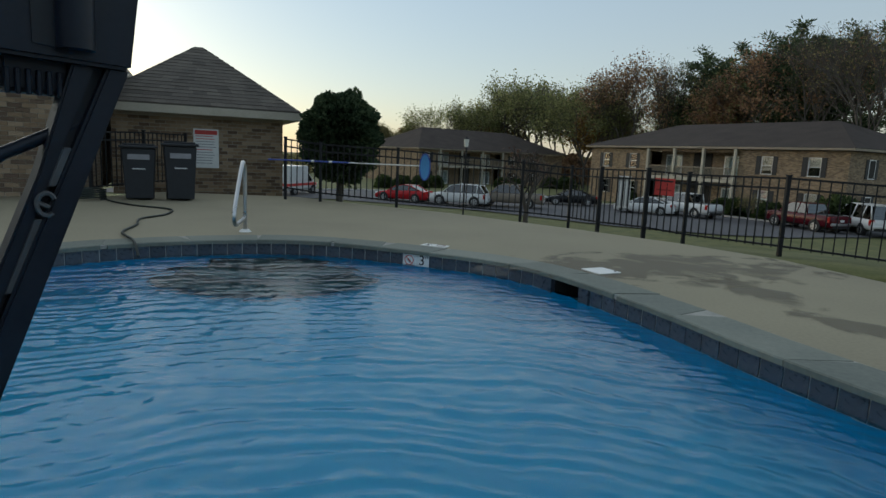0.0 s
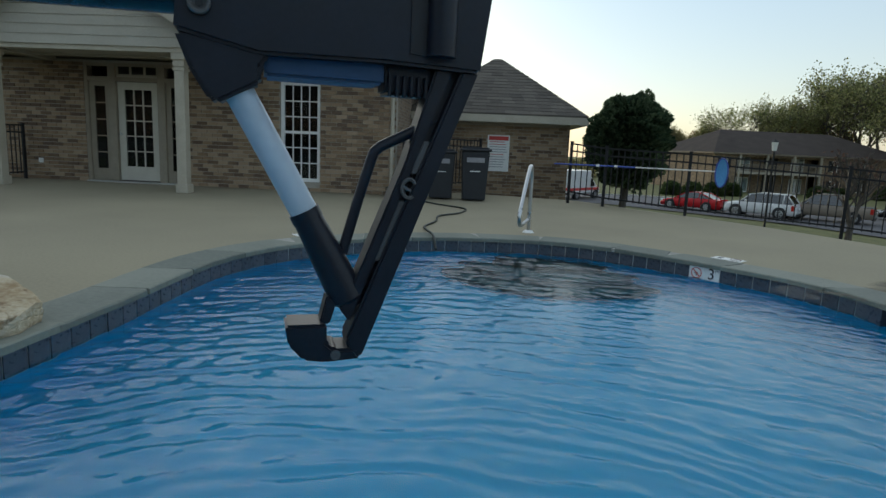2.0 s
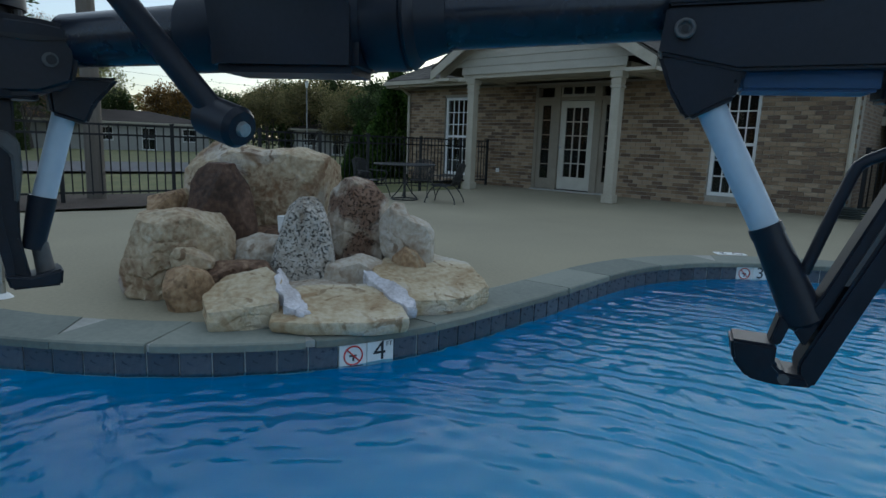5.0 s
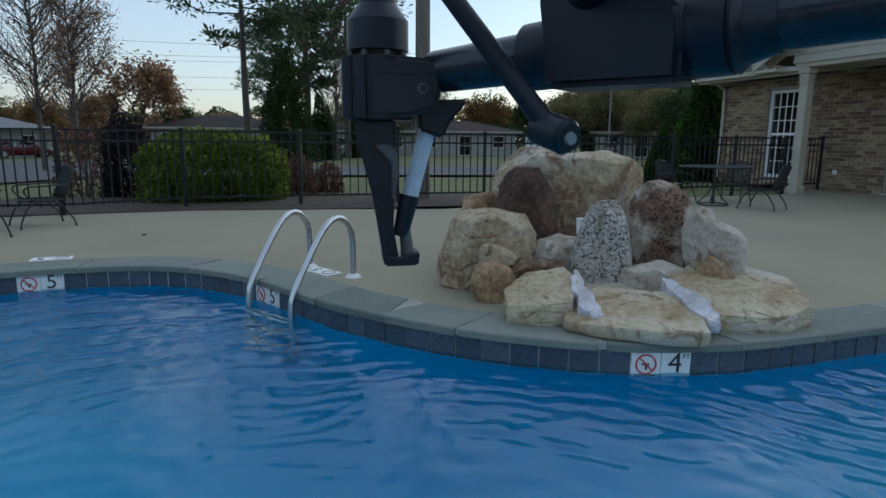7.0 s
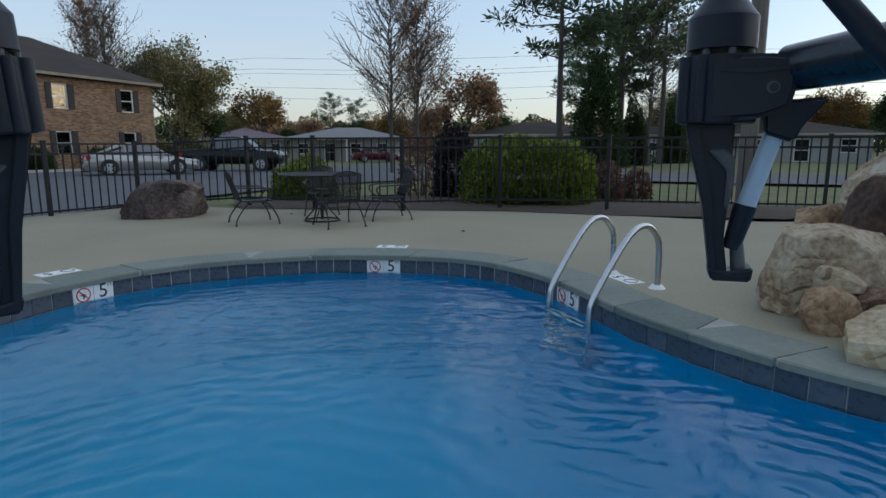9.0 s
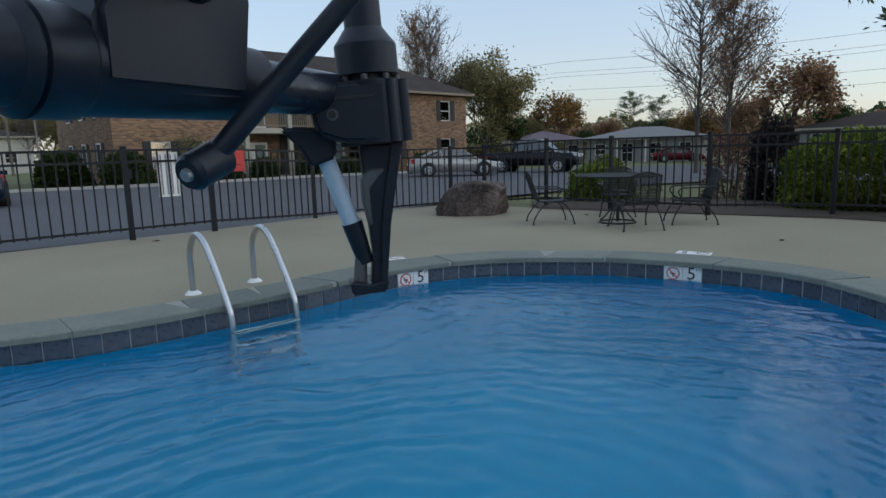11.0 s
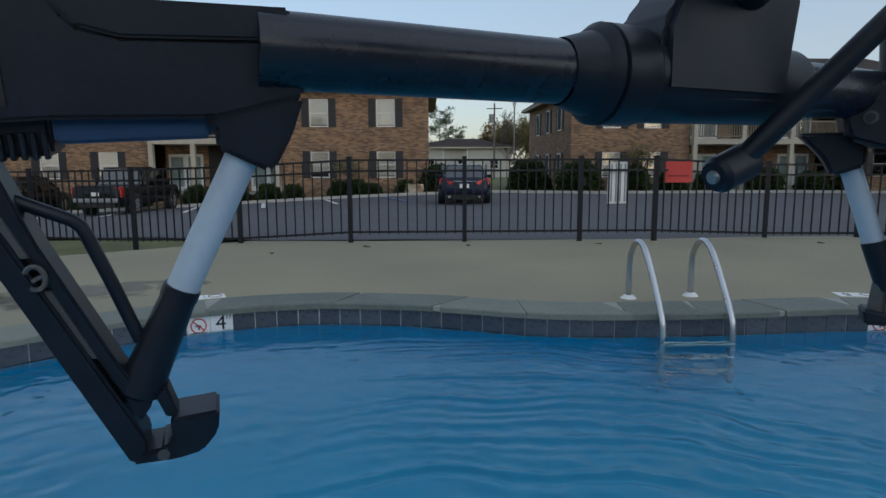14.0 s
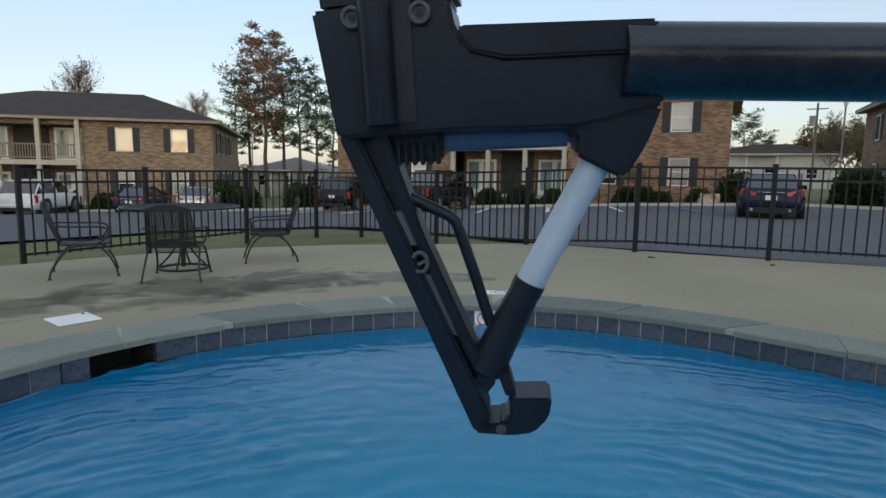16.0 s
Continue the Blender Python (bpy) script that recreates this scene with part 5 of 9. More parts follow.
def mesh_panel(fn, nu, nv, r=0.0056):
    """A woven wire panel over a surface fn(u, v)."""
    bm = bmesh.new()
    for i in range(nu + 1):
        pts = [Vector(fn(i / nu, j / 6)) for j in range(7)]
        tube(bm, pts, r, 3)
    for j in range(nv + 1):
        pts = [Vector(fn(i / 6, j / nv)) for i in range(7)]
        tube(bm, pts, r, 3)
    return bm


def patio_chair():
    ch = thing("patio_chair", "black wrought-iron patio chair with woven wire seat", "chair", "patio chairs")
    w, dseat, hs, hb = 0.24, 0.23, 0.355, 0.755
    tagged(part("seat", mesh_panel(lambda u, v: (w * (2 * u - 1), dseat * (2 * v - 1), hs - 0.02 * math.sin(math.pi * v)), 22, 20), IRON, ch), kind="stuff")
    bm = bmesh.new()
    tube(bm, [(-w, -dseat, hs), (w, -dseat, hs), (w, dseat, hs), (-w, dseat, hs), (-w, -dseat, hs)], 0.008, 6)
    part("seat_frame", bm, IRON, ch)
    back = lambda u, v: (w * (2 * u - 1) * (1 - 0.12 * v), dseat + 0.14 * v, hs + (hb - hs) * v + 0.05 * v * math.sin(math.pi * u))
    tagged(part("backrest", mesh_panel(back, 22, 20), IRON, ch), kind="stuff")
    bm = bmesh.new()
    tube(bm, [back(0, v / 8) for v in range(9)] + [back(u / 10, 1) for u in range(1, 11)] + [back(1, 1 - v / 8) for v in range(1, 9)], 0.009, 6)
    part("back_frame", bm, IRON, ch)
    for k in (-1, 1):  # scrolls under the top rail
        bm = bmesh.new()
        tube(bm, [Vector(back(0.5 + k * 0.17, 0.9)) + Vector((0.055 * (1 - u / 30) * math.cos(u * 0.42) * k, -0.006, 0.045 * (1 - u / 30) * math.sin(u * 0.42))) for u in range(22)], 0.006, 5)
        part("back_scroll", bm, IRON, ch)
    for sx in (-1, 1):
        bm = bmesh.new()
        tube(bm, bent([(sx * (w + 0.01), dseat + 0.06, hs + 0.2), (sx * (w + 0.03), 0.05, hs + 0.19), (sx * (w + 0.03), -0.17, hs + 0.18), (sx * (w + 0.03), -0.225, hs + 0.13), (sx * (w + 0.025), -0.19, hs + 0.06), (sx * w, -0.12, hs)], 6), 0.011, 6)
        part("armrest", bm, IRON, ch)
        for sy in (-1, 1):
            foot = -0.3 if sy < 0 else 0.33
            bm = bmesh.new()
            tube(bm, bent([(sx * w, 0.0, hs - 0.012), (sx * (w + 0.01), sy * 0.12, hs - 0.03), (sx * (w + 0.018), sy * 0.21, hs - 0.11), (sx * (w + 0.03), foot * 0.93, 0.1), (sx * (w + 0.045), foot, 0.012)], 6), 0.0115, 6)
            leg = part("leg", bm, IRON, ch)
            bm = bmesh.new()
            rod(bm, (sx * (w + 0.045), foot, 0.0), (sx * (w + 0.045), foot, 0.02), 0.02, 0.014, seg=10)
            part("foot", bm, IRON, leg)
    bm = bmesh.new()
    rod(bm, (-w - 0.018, -0.21, hs - 0.11), (w + 0.018, -0.21, hs - 0.11), 0.008, seg=6)
    part("stretcher", bm, IRON, ch)
    for c in ch.children_recursive:
        c.data.transform(Matrix.Scale(0.85, 4))
    return ch


def patio_table():
    tb = thing("patio_table", "round black wrought-iron mesh patio table", "table", "patio tables")
    H, R = 0.615, 0.54
    bm = bmesh.new()
    tube(bm, [(R * math.cos(a), R * math.sin(a), H) for a in np.linspace(0, math.tau, 41)], 0.012, 6)
    part("rim", bm, IRON, tb)
    bm = bmesh.new()
    for i in range(-14, 15):
        k = i * 0.035
        c = math.sqrt(max(R * R - k * k, 0))
        rod(bm, (k, -c, H), (k, c, H), 0.004, seg=4, caps=False)
        rod(bm, (-c, k, H), (c, k, H), 0.004, seg=4, caps=False)
    tagged(part("tabletop", bm, IRON, tb), kind="stuff")
    bm = bmesh.new()
    rod(bm, (0, 0, 0.02), (0, 0, H), 0.022, seg=12)
    part("pedestal", bm, IRON, tb)
    for k in range(4):
        a = k * math.pi / 2 + 0.4
        bm = bmesh.new()
        tube(bm, bent([(0.02 * math.cos(a), 0.02 * math.sin(a), 0.3), (0.12 * math.cos(a), 0.12 * math.sin(a), 0.14), (0.24 * math.cos(a), 0.24 * math.sin(a), 0.012)], 6), 0.01, 6)
        part("leg", bm, IRON, tb)
    bm = bmesh.new()
    tube(bm, [(0.23 * math.cos(a), 0.23 * math.sin(a), 0.012) for a in np.linspace(0, math.tau, 31)], 0.012, 6)
    part("base_ring", bm, IRON, tb)
    return tb


TABLES = [(-5.99, -5.52), (5.62, -3.36), (-9.95, 3.9)]
chair0, table0 = patio_chair(), patio_table()
seats = [  # place and the spot that each chair faces
    ((-5.36, -6.1), (-5.99, -5.75)), ((-5.72, -5.0), (-5.99, -5.52)), ((-6.6, -4.9), (-5.99, -5.4)), ((-6.62, -6.1), (-5.99, -5.52)),
    ((6.0, -2.62), (5.65, -3.35)), ((5.2, -3.05), (5.58, -3.4)), ((5.45, -4.28), (6.0, -3.5)),
    ((-10.6, 3.5), (-9.95, 3.9)), ((-9.42, 4.42), (-9.95, 3.9)), ((-10.6, 4.45), (-9.95, 3.9))]
for i, ((x, y), (fx, fy)) in enumerate(seats):
    m = pose(x, y, 0, 0, 0, math.degrees(math.atan2(fy - y, fx - x)) + 90)
    if i == 0:
        chair0.matrix_world = m
    else:
        copy_thing(chair0, m)
for i, (x, y) in enumerate(TABLES):
    if i == 0:
        table0.matrix_world = pose(x, y, 0)
    else:
        copy_thing(table0, pose(x, y, 0, 0, 0, 20 * i))

# ---- bins, rules sign, hose, skimming net ----
BIN = mat("dark_grey_bin_plastic", (0.009, 0.011, 0.015), (0.024, 0.028, 0.035), 0.6, 6, 0.1)


def wheelie_bin(x, y, turn, h):
    b = thing("wheelie_bin", "dark grey plastic wheelie bin beside the pump house", "waste bin", "wheelie bins", at=pose(x, y, 0, 0, 0, turn))
    bm = bmesh.new()
    vs = bx(bm, -0.27, 0.27, -0.27, 0.27, 0.03, h - 0.08, 0.015)
    for v in bm.verts:
        k = 0.8 + 0.2 * v.co.z / h
        v.co.x *= k
        v.co.y *= k
    part("body", bm, BIN, b)
    bm = bmesh.new()
    bx(bm, -0.3, 0.3, -0.31, 0.31, h - 0.08, h - 0.03, 0.015)
    bx(bm, -0.26, 0.26, -0.25, 0.27, h - 0.03, h, 0.02)
    part("lid", bm, BIN, b)
    part("label_plate", box(-0.17, 0.17, -0.268, -0.255, h * 0.72, h * 0.72 + 0.09), GREYINK, b)
    part("label_strip", box(-0.1, 0.1, -0.262, -0.252, h * 0.55, h * 0.55 + 0.015), WHITE, b)
    bm = bmesh.new()
    rod(bm, (-0.2, 0.31, h - 0.07), (0.2, 0.31, h - 0.07), 0.015)
    part("handle", bm, BIN, b)
    for sx in (-1, 1):
        bm = bmesh.new()
        rod(bm, (sx * 0.17, 0.24, 0.1), (sx * 0.22, 0.24, 0.1), 0.1, seg=16)
        part("wheel", bm, RUBBER, b)


wheelie_bin(-5.42, 10.75, 24, 0.98)
wheelie_bin(-4.8, 10.96, 27, 1.04)
sg = thing("pool_rules_sign", "white rules board with red heading on the pump house", "sign", at=SHED)
x0, x1, z0, z1 = -0.01 * K, 0.46 * K, 0.62, 1.49
part("board", box(x0, x1, -0.03, -0.012, z0, z1), WHITE, sg)
part("heading", box(x0 + 0.03, x1 - 0.03, -0.0345, -0.0305, z1 - 0.125, z1 - 0.03), RED, sg)
for k in range(11):
    w = (x1 - x0 - 0.1) * (0.75 + 0.25 * rng.random())
    part("text_bar", box(x0 + 0.05, x0 + 0.05 + w, -0.0345, -0.0305, z1 - 0.17 - k * 0.06, z1 - 0.155 - k * 0.06), RED if k in (0, 1, 5) else GREYINK, sg)

HOSE = mat("dark_green_hose", (0.008, 0.014, 0.012), (0.02, 0.03, 0.026), 0.5, 20, 0.05)
hose = thing("garden_hose", "dark rubber garden hose snaking over the deck into the pool", "hose")
bm = bmesh.new()
tube(bm, bent([(-6.35, 11.3, 0.02), (-5.7, 10.2, 0.02), (-5.0, 9.6, 0.016), (-4.2, 9.2, 0.016), (-3.95, 8.5, 0.016), (-4.0, 7.9, 0.016), (-3.75, 7.3, 0.016), (-3.6, 6.7, 0.016), (-3.35, 6.3, 0.03), (-3.12, 6.0, 0.03), (-3.0, 5.85, -0.1)], 8), 0.014, 7)
part("tube", bm, HOSE, hose)
coil = thing("hose_coil", "loose coil of dark garden hose by the wall", "hose")
bm = bmesh.new()
tube(bm, [Vector((-6.1 + (0.25 + 0.05 * math.sin(3 * a)) * math.cos(a), 10.25 + (0.3 + 0.04 * math.cos(2 * a)) * math.sin(a), 0.016 + 0.006 * a)) for a in np.linspace(0, 5 * math.tau, 120)], 0.014, 6)
part("tube", bm, HOSE, coil)

BLUE = mat("blue_pole_paint", (0.03, 0.06, 0.3), (0.06, 0.11, 0.42), 0.35, 8, 0.02)
NET = mat("blue_net", (0.06, 0.24, 0.5), (0.14, 0.4, 0.72), 0.6, 60, 0.4)
net = thing("skimming_net", "blue skimming net on a long telescopic pole along the fence", "pool net")
a, b = Vector((-3.55, 12.15, 0.78)), Vector((-0.5, 11.25, 0.80))
bm = bmesh.new()
rod(bm, a, a.lerp(b, 0.55), 0.016, seg=10)
part("pole", bm, BLUE, net)
bm = bmesh.new()
rod(bm, a.lerp(b, 0.5), b, 0.011, seg=10)
part("inner_pole", bm, WHITE, net, "white inner pole")
for k in (0.3, 0.42):
    bm = bmesh.new()
    rod(bm, a.lerp(b, k), a.lerp(b, k + 0.02), 0.024, seg=10)
    part("clamp", bm, WHITE, net)
bm = bmesh.new()
f = (b - a).normalized()
ring = [b + f * (0.1 + 0.1 * math.cos(t)) + Vector((0, 0, -0.02 + 0.24 * math.sin(t))) for t in np.linspace(0, math.tau, 29)]
tube(bm, ring, 0.012, 6)
part("hoop", bm, BLUE, net)
bm = bmesh.new()
fv = [bm.verts.new(p) for p in ring[:-1]]
cv = bm.verts.new(b + f * 0.1 + Vector((0.0, 0.05, -0.02)))
for i in range(len(fv)):
    bm.faces.new((fv[i], fv[(i + 1) % len(fv)], cv))
part("netting", bm, NET, net)

# a few dry leaves blown onto the deck
DRYLEAF = mat("dry_brown_leaf", (0.05, 0.03, 0.018), (0.13, 0.08, 0.045), 0.9, 30, 0.1)
for i, (x, y, turn) in enumerate(((2.15, -7.3, 20), (0.9, -7.6, 75), (-0.75, -7.95, 140), (-3.6, -8.4, 10), (-6.3, -6.4, 60), (-6.05, -3.4, 33), (3.1, -6.6, 110))):
    bm = bmesh.new()
    vs = [bm.verts.new(p) for p in ((-0.05, 0, 0.008), (-0.015, 0.022, 0.012), (0.03, 0.018, 0.02), (0.055, 0, 0.012), (0.03, -0.02, 0.022), (-0.015, -0.02, 0.014))]
    bm.faces.new(vs)
    g = bmesh.ops.extrude_face_region(bm, geom=bm.faces[:])
    for v in g["geom"]:
        if isinstance(v, bmesh.types.BMVert):
            v.co.z -= 0.005
    bmesh.ops.recalc_face_normals(bm, faces=bm.faces[:])
    solid("fallen_leaf", bm, DRYLEAF, "small dry brown leaf on the deck", "leaf", "fallen leaves", at=pose(x, y, 0.0, 0, 0, turn))

# ---- hovering camera drone, whose own arms and legs stand round the lens ----
DRONE = mat("black_drone_plastic", (0.008, 0.011, 0.018), (0.017, 0.021, 0.033), 0.4, 30, 0.0, fine=300, spec=0.32)
CARBON = mat("dark_carbon_tube", (0.007, 0.01, 0.018), (0.016, 0.021, 0.034), 0.26, 40, 0.02, spec=0.5)
STRUT = mat("pale_blue_painted_tube", (0.42, 0.5, 0.58), (0.56, 0.64, 0.72), 0.4, 12, 0.02)
UNDER = mat("blue_underside_plastic", (0.012, 0.05, 0.12), (0.02, 0.075, 0.17), 0.5, 20, 0.02)
ZINC = mat("dull_zinc_screw", (0.28, 0.28, 0.27), (0.5, 0.5, 0.48), 0.45, 60, 0.1, metal=0.6)
GREYP = mat("grey_drone_plastic", (0.06, 0.06, 0.062), (0.11, 0.11, 0.112), 0.5, 20, 0.05)
drone = thing("camera_drone", "black camera drone with pale strut tubes hovering over the pool", "drone", at=pose(0, 0, 1.0))


def leg_front(parent, at, mirror=False):
    """A front motor housing with its landing leg; the outline lies in x and z."""
    g = thing("front_leg")
    g.parent = parent
    g.matrix_basis = at @ Matrix.Diagonal((-1 if mirror else 1, 1, 1, 1))

    def P(name, bm, m, smooth=False, bevel=0.0):
        if bevel:
            bmesh.ops.bevel(bm, geom=bm.edges[:], offset=bevel, segments=2, affect="EDGES", clamp_overlap=True)
        bmesh.ops.recalc_face_normals(bm, faces=bm.faces[:])
        return part(name, bm, m, g, smooth=smooth)
    bm = bmesh.new()
    prism(bm, [(-0.012, 0.0465), (0.058, 0.048), (0.1185, 0.0465), (0.1265, 0.1134), (0.053, 0.1145), (0.0505, 0.1), (0.047, 0.094), (0.042, 0.0885), (0.025, 0.084), (-0.053, 0.083), (-0.0555, 0.056)], -0.016, 0.04)
    P("housing", bm, DRONE, bevel=0.002)
    bm = bmesh.new()
    prism(bm, [(-0.0505, 0.098), (0.0475, 0.1012), (0.0505, 0.1), (0.047, 0.0935), (0.042, 0.088), (0.025, 0.0835), (-0.0525, 0.0825)], -0.0185, 0.03)
    P("clamp_cover", bm, DRONE, bevel=0.0015)
    bm = bmesh.new()
    prism(bm, [(0.05, 0.1145), (0.1245, 0.1134), (0.128, 0.17), (0.052, 0.17)], -0.006, 0.036)
    P("motor_mount", bm, DRONE, bevel=0.003)
    bm = bmesh.new()
    rod(bm, (0.0918, -0.019, 0.0535), (0.0918, -0.019, 0.17), 0.0088, seg=28)
    P("motor_column", bm, DRONE, True)
    # black strip stands in for the shaded groove beside the column
    bm = bmesh.new()
    prism(bm, [(0.0735, 0.0545), (0.0835, 0.0535), (0.083, 0.16), (0.073, 0.16)], -0.0172, -0.012)
    P("cable_groove", bm, INK)
    for x, z in ((-0.042, 0.0695), (0.104, 0.1085), (0.0685, 0.1085)):
        bm = bmesh.new()
        tube(bm, [(x + 0.0047 * math.cos(a), -0.0185, z + 0.0047 * math.sin(a)) for a in np.linspace(0, math.tau, 21)], 0.0013, 8)
        rod(bm, (x, -0.015, z), (x, -0.0178, z), 0.0046, seg=20)
        sc = P("screw", bm, GREYP)
        bm = bmesh.new()
        rod(bm, (x, -0.0177, z), (x, -0.0184, z), 0.0022, seg=6)
        part("socket", bm, INK, sc)
    P("blue_underside", box(-0.009, 0.0605, -0.006, 0.03, 0.0362, 0.0505), UNDER, bevel=0.0018)
    knob = P("ribbed_knob", box(0.0615, 0.0905, -0.004, 0.022, 0.031, 0.0505), DRONE, bevel=0.002)
    for k in range(6):
        x = 0.0628 + k * 0.0045
        part("rib", box(x, x + 0.0024, -0.0075, -0.003, 0.0297, 0.0425, 0.0006), DRONE, knob)
    bm = bmesh.new()
    prism(bm, [(-0.0558, 0.056), (-0.048, 0.036), (-0.0385, 0.0205), (-0.0345, 0.0185), (-0.0105, 0.0315), (-0.0105, 0.0405), (-0.004, 0.0495), (-0.02, 0.058)], -0.013, 0.013)
    P("upper_socket", bm, DRONE, bevel=0.003)
    bm = bmesh.new()
    rod(bm, (-0.0235, 0, 0.0276), (0.0155, 0, -0.044), 0.0085, seg=28)
    P("strut_tube", bm, STRUT, True)
    bm = bmesh.new()
    rod(bm, (0.0143, 0, -0.0415), (0.0172, 0, -0.0472), 0.0097, seg=24)
    rod(bm, (0.0172, 0, -0.0472), (0.0425, 0, -0.0965), 0.0092, 0.0118, seg=24)
    rod(bm, (0.0425, 0, -0.0965), (0.0452, 0, -0.1025), 0.0118, 0.006, seg=24)
    P("lower_sleeve", bm, DRONE, True)
    bm = bmesh.new()
    prism(bm, [(0.1195, 0.048), (0.1083, 0.048), (0.0405, -0.122), (0.043, -0.1348), (0.0505, -0.1348)], -0.011, 0.011)
    P("leg_beam", bm, DRONE, bevel=0.0016)
    bm = bmesh.new()
    prism(bm, [(0.1029, 0.048), (0.092, 0.048), (0.0865, 0.03), (0.0745, -0.01), (0.047, -0.081), (0.036, -0.102), (0.043, -0.1115), (0.0495, -0.0935)], -0.0095, 0.0095)
    P("inner_beam", bm, DRONE, bevel=0.0012)
    bm = bmesh.new()
    prism(bm, [(0.1083, 0.048), (0.1029, 0.048), (0.0495, -0.0935), (0.0535, -0.0893)], -0.003, 0.006)
    P("beam_web", bm, INK)
    for z0, z1 in ((0.004, -0.0165), (-0.0335, -0.072)):
        bm = bmesh.new()
        prism(bm, [(0.0868 + 0.3833 * z0 + k, z) if z == z0 else (0.0868 + 0.3833 * z1 + k, z) for k, z in ((0.0026, z0), (-0.002, z0), (-0.002, z1), (0.0026, z1))], -0.0085, -0.003)
        P("slot_strip", bm, GREYP, bevel=0.0006)
    bm = bmesh.new()
    tube(bm, [Vector((0.0772 + 0.0042 * math.cos(a), -0.012, -0.0255 + 0.0058 * math.sin(a))) for a in np.linspace(0.5, 5.4, 17)], 0.0013, 6)
    rod(bm, (0.0735, -0.012, -0.0245), (0.0785, -0.012, -0.027), 0.0012, seg=6)
    P("ring_clip", bm, GREYP)
    bm = bmesh.new()
    tube(bm, [Vector(p) for p in ((0.101, 0, 0.0185), (0.085, 0, 0.0118), (0.0605, 0, -0.0008), (0.0568, 0, -0.0042), (0.055, 0, -0.009), (0.0475, 0, -0.0345), (0.0385, 0, -0.068))], 0.0034, 10)
    P("bent_brace", bm, DRONE, True)
    bm = bmesh.new()
    prism(bm, [(0.003, -0.111), (0.0285, -0.1113), (0.0285, -0.1235), (0.033, -0.1275), (0.046, -0.128), (0.0505, -0.1345), (0.0284, -0.1362), (0.0145, -0.1343), (0.0052, -0.124)], -0.013, 0.013)
    P("foot", bm, DRONE, bevel=0.0018)
    bm = bmesh.new()
    prism(bm, [(0.0285, -0.094), (0.035, -0.0985), (0.0305, -0.113), (0.0245, -0.1115)], -0.007, 0.007)
    P("foot_link", bm, DRONE, bevel=0.001)
    bm = bmesh.new()
    rod(bm, (0.034, -0.0135, -0.1312), (0.034, -0.0128, -0.1312), 0.0032, seg=14)
    P("foot_pad", bm, GREYP)
    return g


